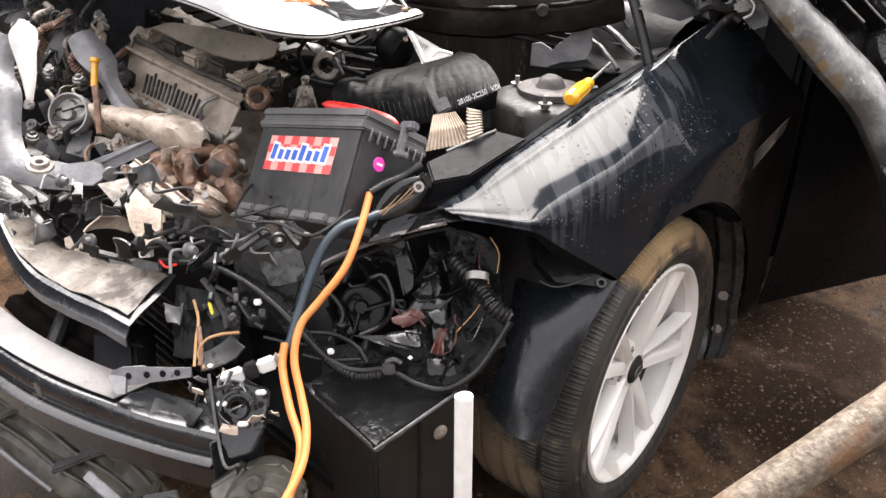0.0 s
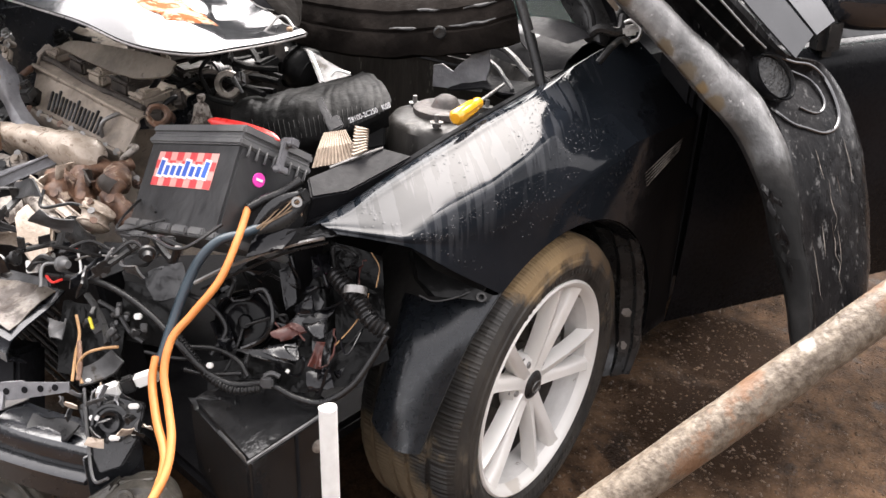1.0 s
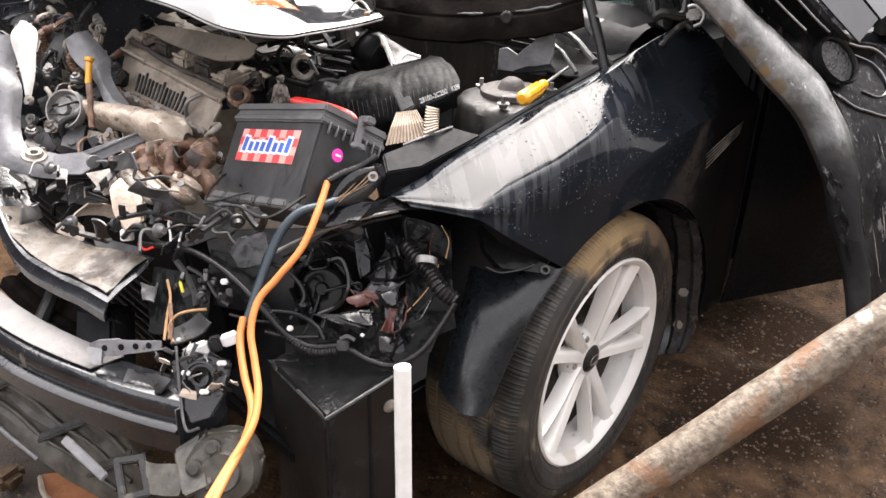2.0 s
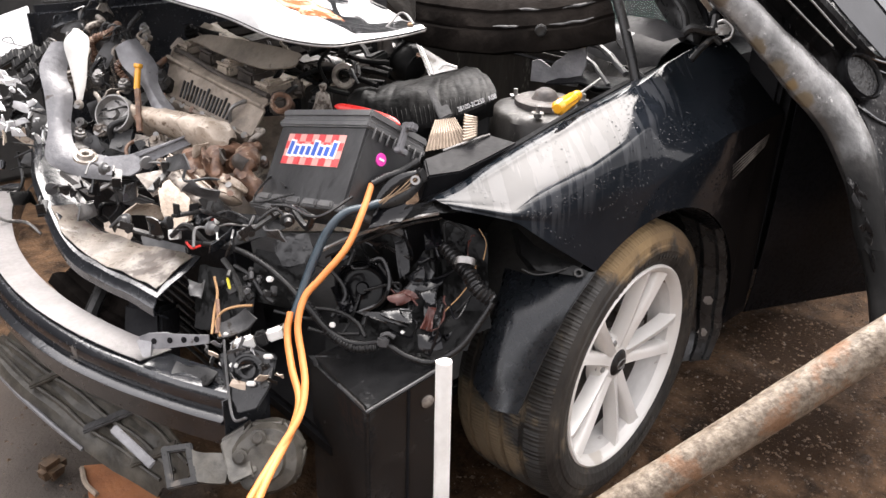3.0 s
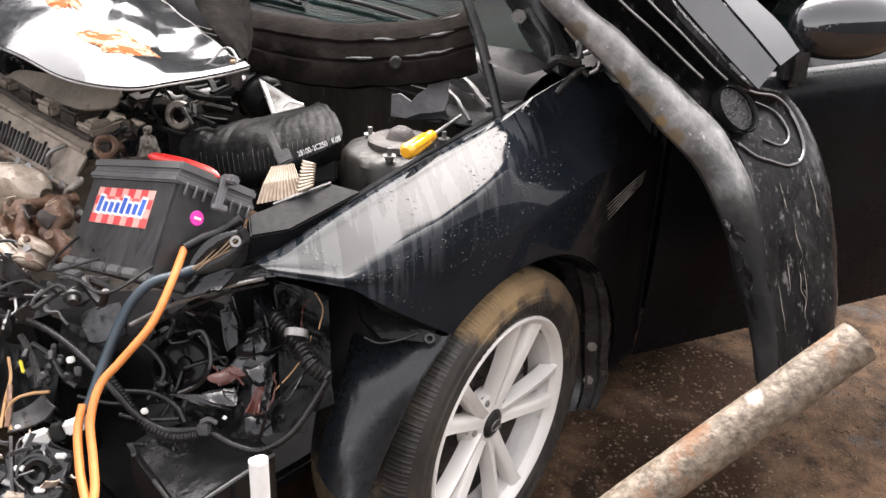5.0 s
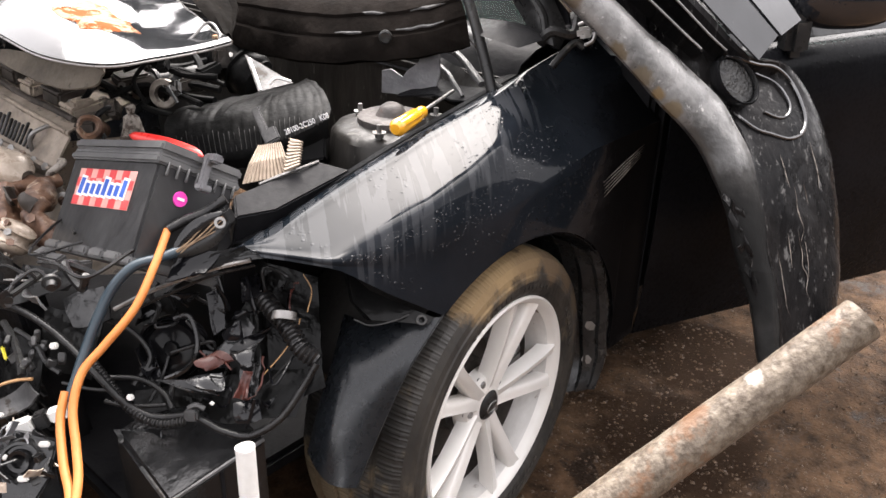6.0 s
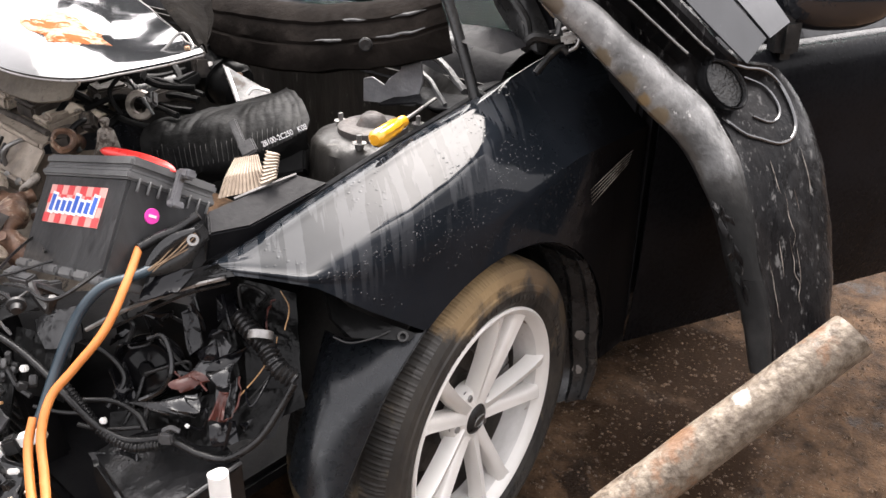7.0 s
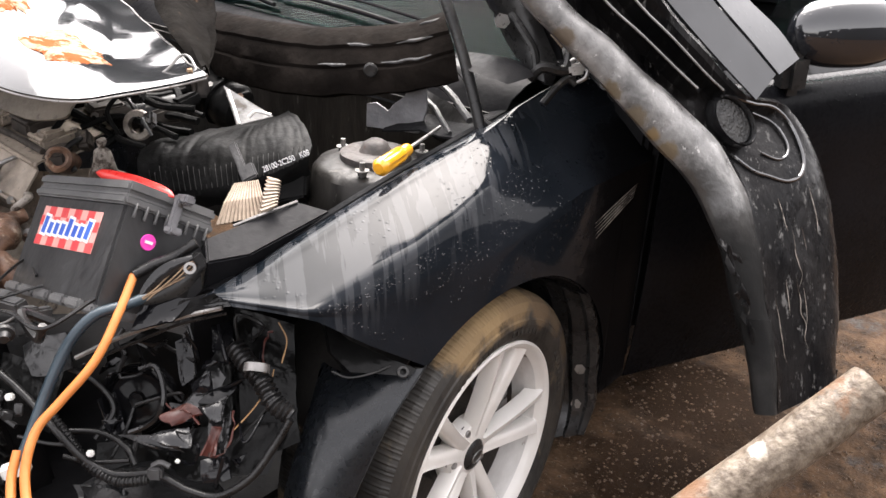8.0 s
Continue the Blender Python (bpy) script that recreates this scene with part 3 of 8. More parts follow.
for k in range(3):
    tube(bm, [V(p) + V((0.005 * k, 0.004 * k, 0.002 - 0.002 * k)) for p in edge_out], 0.0014, 6)
part("liner_edge", bm, WET_PLASTIC, flap)

# mud liner behind the tyre: a ribbed strip that follows the arch down and hangs below it
bm = bmesh.new()
LINER = material("wet_scuffed_liner", (0.008, 0.008, 0.0085), (0.026, 0.026, 0.026), (0.2, 0.4), scale=14, bump=0.5, fine=50, spec=0.4, patch=((0.07, 0.065, 0.058), 0.30, 16, 0.6))
outer_l = catmull([(0.262, -0.024, 0.575), (0.304, -0.024, 0.505), (0.337, -0.026, 0.386), (0.346, -0.028, 0.262), (0.322, -0.026, 0.205)], 5)
inner_l = catmull([(0.235, 0.10, 0.590), (0.275, 0.10, 0.520), (0.303, 0.10, 0.390), (0.306, 0.08, 0.265), (0.262, 0.04, 0.190)], 5)
rows = []
for k, (a, b) in enumerate(zip(outer_l, inner_l)):
    rows.append([a + V((0.012, 0.0, 0.0)), a + V((0.0, -0.004, 0.0)), a + V((-0.008, 0.004, 0.0)), a.lerp(b, 0.12) + V((-0.002, 0, 0)), a.lerp(b, 0.30) + V((-0.012, 0, 0.004 * (k % 2))), a.lerp(b, 0.42), a.lerp(b, 0.62) + V((-0.010, 0, 0)), a.lerp(b, 0.75), b])
loft(bm, rows, 0.004)
crumple(bm, 0.004, 20)
rear = part("rear_liner", bm, LINER, car, "black plastic liner hanging loose behind the tyre")
for z in (0.47, 0.36, 0.27):
    bm = bmesh.new()
    bolt(bm, (0.318 + 0.03 * (0.5 - z), -0.004, z), (-0.9, -0.4, 0.1), 0.008, 0.006)
    part("liner_clip", bm, STEEL, rear)

# ---- wheel ----
HUB = pose(-0.008, -0.007, 0.318, 0, 0, 5.4)
HUB_IN = HUB @ Matrix.Translation((0, 0.014, 0))     # the hub sits deeper than the rim
SPIN = 39.5


def tyre():
    bm = bmesh.new()
    prof = [(0.226, 0.006), (0.234, -0.006), (0.246, -0.014), (0.268, -0.020), (0.278, -0.0195), (0.281, -0.017), (0.294, -0.015), (0.308, -0.008), (0.317, 0.004), (0.321, 0.018), (0.3225, 0.036), (0.316, 0.038), (0.316, 0.046), (0.3235, 0.048), (0.324, 0.082), (0.317, 0.084), (0.317, 0.093), (0.324, 0.095), (0.324, 0.118), (0.317, 0.120), (0.317, 0.129), (0.324, 0.131), (0.3235, 0.164), (0.316, 0.166), (0.316, 0.174), (0.3225, 0.176), (0.321, 0.194), (0.308, 0.214), (0.272, 0.226), (0.234, 0.214), (0.226, 0.204)]

    def bite(i, j):
        if 8 <= j <= 10 or 25 <= j <= 27:
            return (0.0022 if (i * 7 + i // 9) % 5 < 2 else 0.0) if i % 3 else 0.0022
        if j in (13, 14, 17, 18, 21, 22):
            return 0.004 if (i + j) % 3 == 0 else 0.0
        return 0.0
    lathe(bm, prof, 648, None, True, bite)
    bm.transform(HUB)
    return bm


def rim():
    bm = bmesh.new()
    lathe(bm, [(0.228, 0.004), (0.2335, -0.002), (0.2335, -0.008), (0.229, -0.011), (0.222, -0.008), (0.216, 0.002), (0.211, 0.012), (0.213, 0.016), (0.222, 0.010)], 96, None, True)
    bm.transform(HUB)
    return bm


def barrel():
    bm = bmesh.new()
    lathe(bm, [(0.211, 0.010), (0.204, 0.030), (0.198, 0.058), (0.203, 0.058), (0.208, 0.030), (0.214, 0.02)], 64, None, True)
    bm.transform(HUB)
    return bm


def barrel_back():
    bm = bmesh.new()
    lathe(bm, [(0.198, 0.059), (0.197, 0.09), (0.199, 0.15), (0.212, 0.19), (0.226, 0.20), (0.226, 0.196), (0.206, 0.15), (0.203, 0.09), (0.203, 0.059)], 64, None, True)
    bm.transform(HUB)
    return bm


def spoke(angle, lean):
    """One blade of a pair, from the deep hub out to the rim, with a raised edge and a sunk middle."""
    bm = bmesh.new()
    a = radians(angle)
    rows = []
    for i in range(13):
        t = i / 12
        r = 0.036 + t * 0.182
        ang = a + radians(lean) * (0.95 + 0.05 * t)
        d, s = V((-math.cos(ang), 0, math.sin(ang))), V((math.sin(ang), 0, math.cos(ang)))
        w = 0.0086 + 0.0042 * t + 0.006 * (1 - t) ** 3 + 0.005 * max(0, t - 0.88) * 7
        y = 0.019 - 0.006 * math.sin(t * math.pi * 0.8) - 0.019 * t ** 1.3
        c = d * r
        out = 1 if lean > 0 else -1
        rows.append([c + s * (-w) + V((0, y + 0.034, 0)), c + s * (-w) + V((0, y + (0.004 if out < 0 else 0.010), 0)), c + s * (-w * 0.80) + V((0, y + (0.0 if out < 0 else 0.0065), 0)), c + s * (-w * 0.25) + V((0, y + 0.0025, 0)), c + s * (w * 0.25) + V((0, y + 0.0025, 0)), c + s * (w * 0.80) + V((0, y + (0.0 if out > 0 else 0.0065), 0)), c + s * w + V((0, y + (0.004 if out > 0 else 0.010), 0)), c + s * w + V((0, y + 0.034, 0))])
    loft(bm, rows)
    bm.transform(HUB)
    return bm


wheel = part("wheel", rim(), ALLOY, car, "silver alloy wheel rim with brake dust")
part("barrel", barrel(), DULL_ALLOY, wheel, "pale dusty front of the barrel")
part("barrel_back", barrel_back(), BRAKE_DUST, wheel, "dull brake-dusted inner barrel")
part("tyre", tyre(), RUBBER, wheel, "black tyre smeared with dried tan mud", angle=16)
# moulded marks on the sidewall
for group0, count in ((62, 9), (100, 7), (150, 8), (235, 9)):
    for q in range(count):
        a = radians(group0 + 3.4 * q)
        bm = bmesh.new()
        block(bm, (0.0085, 0.0018, 0.0115), HUB @ pose(0, 0, 0, 0, 0, 0) @ Matrix.Translation((-0.2575 * math.cos(a), -0.0178, 0.2575 * math.sin(a))) @ pose(0, 0, 0, 0, math.degrees(a) - 90, 0), 0.0005, segs=1)
        part("sidewall_mark", bm, RUBBER, wheel)
for k in range(5):
    for lean in (-10.0, 10.0):
        part("spoke", spoke(SPIN + 72 * k, lean), ALLOY, wheel)
bm = bmesh.new()
lathe(bm, [(0.0, 0.006), (0.034, 0.006), (0.046, 0.010), (0.060, 0.014), (0.066, 0.030), (0.066, 0.045), (0.0, 0.045)], 48)
bm.transform(HUB_IN)
part("hub", bm, ALLOY, wheel)
bm = bmesh.new()
lathe(bm, [(0.0, -0.003), (0.020, -0.002), (0.027, 0.001), (0.031, 0.005), (0.031, 0.010), (0.0, 0.010)], 40)
bm.transform(HUB_IN)
cap = part("hub_cap", bm, BLACK_PLASTIC, wheel, "dark round hub cap with a worn oval badge")
bm = bmesh.new()
lathe(bm, [(0.011, -0.0035), (0.013, -0.005), (0.015, -0.0035)], 32)
tmp = pose(0, 0, 0) @ Matrix.Diagonal((1.25, 1, 0.8, 1))
bm.transform(HUB_IN @ tmp)
part("badge", bm, STEEL, cap)
for k in range(5):
    a = radians(SPIN + 36 + 72 * k)
    bm = bmesh.new()
    lathe(bm, [(0.0, 0.010), (0.006, 0.010), (0.008, 0.013), (0.008, 0.020), (0.012, 0.022), (0.012, 0.03), (0, 0.03)], 12, Matrix.Translation((-0.052 * math.cos(a), 0.0, 0.052 * math.sin(a))))
    bm.transform(HUB_IN)
    part("lug_nut", bm, STEEL, wheel)
bm = bmesh.new()
lathe(bm, [(0.05, 0.06), (0.075, 0.055), (0.08, 0.085), (0.142, 0.085), (0.142, 0.108), (0.05, 0.108)], 64)
bm.transform(HUB_IN)
part("brake_disc", bm, BRAKE_DUST, wheel, "scored steel brake disc")
bm = bmesh.new()
for a0 in range(5):
    a = radians(125 + 13 * a0)
    block(bm, (0.045, 0.075, 0.055), Matrix.Translation((-0.148 * math.cos(a), 0.088, 0.148 * math.sin(a))) @ pose(0, 0, 0, 0, 90 + math.degrees(a), 0), 0.008)
bm.transform(HUB)
part("brake_caliper", bm, STEEL, wheel, "grey cast brake caliper")

# ---- the front door, ajar, with its mirror ----
HINGE, ALONG = V((0.478, -0.030, 0)), V((0.918, -0.396, 0)).normalized()
OUT = V((ALONG.y, -ALONG.x, 0))


def door_pt(s, z, off=0.0):
    return HINGE + ALONG * s + V((0, 0, z)) + OUT * off


bm = bmesh.new()
rows = []
for i in range(23):
    s = 1.12 * i / 22
    col = [(0.325, -0.03), (0.33, 0.0), (0.40, 0.022), (0.52, 0.034), (0.62, 0.036), (0.70, 0.032), (0.73, 0.036), (0.80, 0.035), (0.865, 0.031), (0.895, 0.022), (0.915, 0.006), (0.920, -0.012), (0.922, -0.05)]
    drop = 0.05
    rows.append([door_pt(s, z + 0.035 * s * (z > 0.6) - drop * max(0.0, 1 - (z - 0.325) / 0.2), off * (0.55 + 0.45 * min(1, s * 4))) for z, off in col])
loft(bm, rows, 0.003)
door = part("door", bm, PAINT, car, "glossy black front door standing ajar")
bm = bmesh.new()
rows = [[door_pt(0.0, z, o) for z in (0.34, 0.6, 0.9)] for o in (0.0, -0.05, -0.10)]
loft(bm, rows, 0.003)
rows = [[door_pt(s, z, -0.10) for z in (0.34, 0.6, 0.9)] for s in (0, 0.5, 1.1)]
loft(bm, rows, 0.003)
part("door_inside", bm, DARK, door)
bm = bmesh.new()
rows = [[door_pt(s, 0.93 + 0.035 * s + 0.012 * k, -0.018 - 0.008 * k) for k in range(3)] for s in (0.05, 0.4, 0.8, 1.12)]
loft(bm, rows, 0.004)
part("belt_trim", bm, WET_PLASTIC, door)
bm = bmesh.new()
loft(bm, [[door_pt(0.22, 0.95, -0.035), door_pt(0.42, 1.20, -0.12)], [door_pt(1.1, 0.98, -0.035), door_pt(1.1, 1.36, -0.16)]], 0.004)
part("door_window", bm, CLEAR, door, "pale green tinted window glass")
bm = bmesh.new()
tube(bm, [door_pt(0.05, 0.95, -0.03), door_pt(0.25, 1.13, -0.10), door_pt(0.5, 1.29, -0.16), door_pt(1.1, 1.40, -0.18)], 0.016, 8)
part("window_frame", bm, BLACK_PLASTIC, door)

# door mirror
bm = bmesh.new()
MIR = [(0.819, -0.232, 1.039)]
mc = V(MIR[0])
mu, mv = (ALONG * 0.55 + V((0.25, -0.62, 0.05))).normalized(), V((0, 0, 1))
mm = axes(mc, mu, mv)
rows = []
for i in range(17):
    t = -1 + 2 * i / 16
    w = math.sqrt(max(0.0, 1 - abs(t) ** 2.6))
    row = []
    for k in range(24):
        a = 2 * math.pi * k / 24
        row.append(mm @ V((0.125 * t, 0.072 * w * math.sin(a) * (1.05 if math.sin(a) > 0 else 0.95), 0.060 * w * math.cos(a) - 0.012 * w)))
    row.append(row[0].copy())
    rows.append(row)
loft(bm, rows)
bmesh.ops.remove_doubles(bm, verts=bm.verts[:], dist=0.0005)
mirror = part("door_mirror", bm, MIRROR_CAP, door, "rounded black door mirror housing, its top pale with sky")
bm = bmesh.new()
block(bm, (0.05, 0.09, 0.07), axes(mc + mm.to_3x3() @ V((-0.10, -0.075, 0.0)), mu, mv), 0.015)
part("mirror_foot", bm, BLACK_PLASTIC, mirror)

# ---- windscreen, cowl, cabin ----
bm = bmesh.new()
rows = []
for i in range(9):
    t = i / 8
    rows.append([V((0.40 + 0.62 * t - 0.10 * math.cos((y - 0.86) * 1.8), y, 0.965 + 0.40 * t)) for y in [0.20 + 0.04 * t + (1.32 - 0.08 * t) * k / 10 for k in range(11)]])
loft(bm, rows, 0.005)
glass = part("windscreen", bm, CLEAR, car, "green-tinted windscreen glass")
glass.visible_shadow = False
bm = bmesh.new()
rows = []
for i in range(12):
    y = 0.17 + 1.38 * i / 11
    b = -0.10 * math.cos((y - 0.86) * 1.8)
    rows.append([V((0.20, y, 0.86)), V((0.24, y, 0.915)), V((0.30 + b * 0.5, y, 0.935)), V((0.40 + b, y, 0.955)), V((0.43 + b, y, 0.968))])
loft(bm, rows, 0.004)
part("cowl", bm, MATT, car, "black plastic cowl under the windscreen")
for y0, y1 in ((0.42, 1.0), (0.98, 1.45)):
    bm = bmesh.new()
    tube(bm, [(0.315, y0, 0.985), (0.335, (y0 + y1) / 2, 1.005), (0.345, y1, 1.015)], 0.006, 8)
    tube(bm, [(0.345, y0 + 0.02, 1.003), (0.36, (y0 + y1) / 2, 1.022), (0.37, y1 + 0.05, 1.030)], 0.0035, 6)
    part("wiper", bm, MATT, car)
bm = bmesh.new()
tube(bm, [(0.40, 0.175, 0.945), (0.62, 0.20, 1.10), (0.95, 0.24, 1.33), (1.3, 0.27, 1.42)], 0.030, 10)
part("windscreen_pillar", bm, PAINT, car)
bm = bmesh.new()
tube(bm, [(0.40, 1.55, 0.945), (0.62, 1.52, 1.10), (0.95, 1.48, 1.33), (1.3, 1.45, 1.42)], 0.030, 10)
part("windscreen_pillar", bm, PAINT, car)
bm = bmesh.new()
block(bm, (2.2, 1.5, 0.62), Matrix.Translation((1.62, 0.86, 0.58)), 0.04)
part("cabin", bm, DARK, car)
for sx, sy in ((1.25, 0.52), (1.25, 1.20), (2.05, 0.86)):
    bm = bmesh.new()
    block(bm, (0.16, 0.52 if sx < 2 else 1.25, 0.40), Matrix.Translation((sx + 0.1, sy, 1.06)) @ pose(0, 0, 0, 0, 14, 0), 0.06, 0.8)
    block(bm, (0.09, 0.24, 0.15), Matrix.Translation((sx + 0.18, sy, 1.30)), 0.03)
    part("seat_back", bm, DARK, car)
bm = bmesh.new()
rows = [[V((0.44 + 0.10 * k - 0.06 * math.cos((y - 0.86) * 1.8), y, 0.945 + 0.022 * math.sin(k * 0.8))) for k in range(5)] for y in [0.22 + 0.128 * i for i in range(11)]]
loft(bm, rows, 0.01)
part("dashboard", bm, DARK, car)
bm = bmesh.new()
loft(bm, [[V((2.42, y, z)) for z in (0.88, 1.15, 1.39)] for y in (0.2, 0.86, 1.5)], 0.02)
part("rear_shelf", bm, DARK, car)
bm = bmesh.new()
loft(bm, [[V((1.02, y, 1.365)) for y in (0.26, 0.86, 1.46)], [V((1.5, y, 1.42)) for y in (0.26, 0.86, 1.46)], [V((2.4, y, 1.38)) for y in (0.28, 0.86, 1.44)]], 0.02)
part("roof", bm, PAINT, car)
bm = bmesh.new()
block(bm, (1.9, 0.10, 0.16), Matrix.Translation((1.60, 0.12, 0.27)), 0.03)
part("rocker_panel", bm, PAINT, car)
# dark block added at the hinge pillar to keep the door gap black
bm = bmesh.new()
block(bm, (0.06, 0.09, 0.70), Matrix.Translation((0.485, 0.035, 0.62)), 0.01)
part("hinge_gap_filler", bm, DARK, car)

# cowl end panel: bent pale sheet behind the fender's tail
bm = bmesh.new()
c0 = [(0.201, 0.264, 0.998), (0.272, 0.170, 0.984), (0.209, 0.105, 0.978), (0.142, 0.111, 0.972), (0.135, 0.195, 0.982)]
plate_pts = [V(p) for p in c0]
mid = sum(plate_pts, V()) / 5
vs = [bm.verts.new(p) for p in plate_pts]
cv = bm.verts.new(mid + V((0.01, 0, 0.02)))
for i in range(5):
    bm.faces.new((vs[i], vs[(i + 1) % 5], cv))
part("cowl_corner", bm, MATT, car)
bm = bmesh.new()
flake(bm, [(0.230, 0.335, 0.972), (0.395, 0.250, 0.930), (0.372, 0.236, 0.914), (0.240, 0.262, 0.908)], 0.003, 0.010, 0.002, 2.0, 10)
part("cowl_end_sheet", bm, COVER_SHEET, car, "grey wet sheet at the cowl's end")

# ---- inner wing: sheet metal of the engine bay's side, strut tower, bulkhead ----
bm = bmesh.new()
rows = []
for x in [-0.43 + 0.05 * i for i in range(14)]:
    c = lin(x, CREST)
    rows.append([V((x, c[0] + 0.020, c[1] - 0.012)), V((x, c[0] + 0.045, c[1] - 0.022)), V((x, c[0] + 0.075, c[1] - 0.05)), V((x, c[0] + 0.085, c[1] - 0.12)), V((x, c[0] + 0.09, 0.42))])
loft(bm, rows, 0.003)
part("inner_wing", bm, MATT, car, "black inner wing panel")
ST = V((-0.015, 0.275, 0.835))
bm = bmesh.new()
lathe(bm, [(0.0, -0.010), (0.045, -0.010), (0.052, 0.0), (0.075, 0.004), (0.100, 0.008), (0.112, 0.020), (0.122, 0.10), (0.130, 0.30)], 40, Matrix.Translation(ST) @ pose(0, 0, 0, -90, 0, 0))
crumple(bm, 0.004, 14)
GRIME = material("grimy_strut_tower", (0.006, 0.0056, 0.0052), (0.024, 0.022, 0.020), (0.3, 0.6), scale=18, bump=0.5, fine=60, spec=0.25, stretch=(1, 1, 0.3), patch=((0.10, 0.095, 0.088), 0.36, 30, 0.6))
tower = part("strut_tower", bm, GRIME, car, "grimy grey strut tower with three studs")
bm = bmesh.new()
lathe(bm, [(0.0, -0.031), (0.012, -0.031), (0.022, -0.026), (0.026, -0.018), (0.030, -0.011), (0.056, -0.012), (0.063, -0.008), (0.064, 0.004)], 28, Matrix.Translation(ST) @ pose(0, 0, 0, -90, 0, 0))
crumple(bm, 0.002, 30)
part("strut_cap", bm, material("dull_rusty_cap", (0.030, 0.027, 0.026), (0.075, 0.066, 0.062), (0.45, 0.7), scale=30, bump=0.4, spec=0.3, patch=((0.06, 0.035, 0.025), 0.35, 40, 0.8)), tower, "dull, faintly rusty strut cap")
for x, y in ((-0.027, 0.347), (0.06, 0.232), (-0.093, 0.227)):
    bm = bmesh.new()
    bolt(bm, (x, y, 0.838), (0, 0, 1), 0.009, 0.008)
    tube(bm, [(x, y, 0.838), (x, y, 0.846), (x, y, 0.853)], 0.0046, 8)
    part("stud", bm, STEEL, tower)
bm = bmesh.new()
block(bm, (0.03, 1.35, 0.5), Matrix.Translation((0.215, 0.86, 0.64)), 0.01)
part("bulkhead", bm, GRIME, car, "dull grey bulkhead panel")
bm = bmesh.new()
outline = [(0, 0), (0.11, 0.0), (0.125, 0.05), (0.118, 0.115), (0.085, 0.115), (0.080, 0.070), (0.055, 0.050), (0.045, 0.035), (0.020, 0.050), (0.0, 0.045)]
plate(bm, outline, 0.005, axes((0.085, 0.405, 0.842), (0.42, -1, 0), (0.05, 0.05, 1)), 0.001)
part("bulkhead_bracket", bm, PALE_STEEL, car, "grey sheet bracket with a bitten edge")
bm = bmesh.new()
for a, b, r_ in (((0.215, 0.36, 0.925), (0.135, 0.185, 0.893), 0.007), ((0.18, 0.37, 0.905), (0.105, 0.205, 0.872), 0.0045)):
    tube(bm, [a, tuple((p + q) / 2 + d for p, q, d in zip(a, b, (0, 0, 0.014))), b], r_, 8)
crumple(bm, 0.003, 30)
part("wing_rail", bm, GREY_STEEL, car)
bm = bmesh.new()
flake(bm, [(0.205, 0.36, 0.905), (0.165, 0.19, 0.885), (0.115, 0.20, 0.845), (0.150, 0.37, 0.850)], 0.003, 0.018, 0.003, 4.0, 10)
part("wing_end_panel", bm, GRIME, car)
bm = bmesh.new()
rows = [[V((0.09 + 0.06 * i, 0.17 + 0.05 * k, 0.872 + 0.012 * i - 0.006 * k)) for k in range(5)] for i in range(4)]
loft(bm, rows, 0.004)
crumple(bm, 0.01, 18)
part("wing_flange", bm, MATT, car)
bm = bmesh.new()
block(bm, (0.9, 0.05, 1.0), Matrix.Translation((-0.15, 1.62, 0.40)), 0.02)
part("far_wing", bm, PAINT_BEND, car)
bm = bmesh.new()
block(bm, (0.85, 1.35, 0.04), Matrix.Translation((-0.2, 0.88, 0.28)), 0.01)
part("underbody", bm, MATT, car)

# ---- bonnet: crumpled sheet, flaked to bare metal in patches ----
FRONT = [(-0.318, 0.318, 1.012), (-0.36, 0.335, 1.003), (-0.43, 0.352, 0.997), (-0.50, 0.370, 0.995), (-0.545, 0.46, 1.000), (-0.55, 0.62, 1.012), (-0.55, 0.85, 1.012), (-0.545, 1.12, 1.005), (-0.52, 1.45, 0.99)]
BACK = [(-0.12, 0.92, 1.040), (-0.10, 0.97, 1.042), (-0.08, 1.03, 1.045), (-0.06, 1.10, 1.048), (-0.05, 1.18, 1.05), (-0.03, 1.28, 1.05), (-0.02, 1.40, 1.048), (0.0, 1.53, 1.04), (0.0, 1.68, 1.03)]
front_line, back_line = catmull(FRONT, 6), catmull(BACK, 6)


def bonnet_pt(u, v, lift=0.0):
    k = max(0.0, min(1.0, u)) * (len(front_line) - 1)
    i = min(int(k), len(front_line) - 2)
    a = front_line[i].lerp(front_line[i + 1], k - i)
    b = back_line[i].lerp(back_line[i + 1], k - i)
    p = a.lerp(b, v)
    bend = max(0.0, min(1.0, (u - 0.27) / 0.14))
    roll = 0.004 + 0.024 * bend + 0.048 * max(0.0, min(1.0, (u - 0.46) / 0.22))
    bulge = roll * (1 - max(0.0, 1 - v / (0.05 + 0.10 * bend + 0.36 * max(0.0, min(1.0, (u - 0.46) / 0.22)))) ** 2) - 0.010 * max(0.0, v - 0.15) * (1 - bend)
    inner = max(0.0, min(1.0, (v - 0.06) / 0.2))
    dent = (0.005 * noise.noise(p * 9.5) + 0.020 * noise.noise(p * 4.1 + V((3, 1, 0)))) * (0.12 + 0.88 * inner)
    # the torn corner is pressed in behind its lip
    press = max(0.0, min(1.0, (0.30 - u) / 0.12)) * (0.013 * min(1.0, max(0.0, v - 0.014) / 0.15) - 0.010 * min(1.0, max(0.0, v - 0.19) / 0.3))
    return p + V((0, 0, bulge + dent + lift - press))


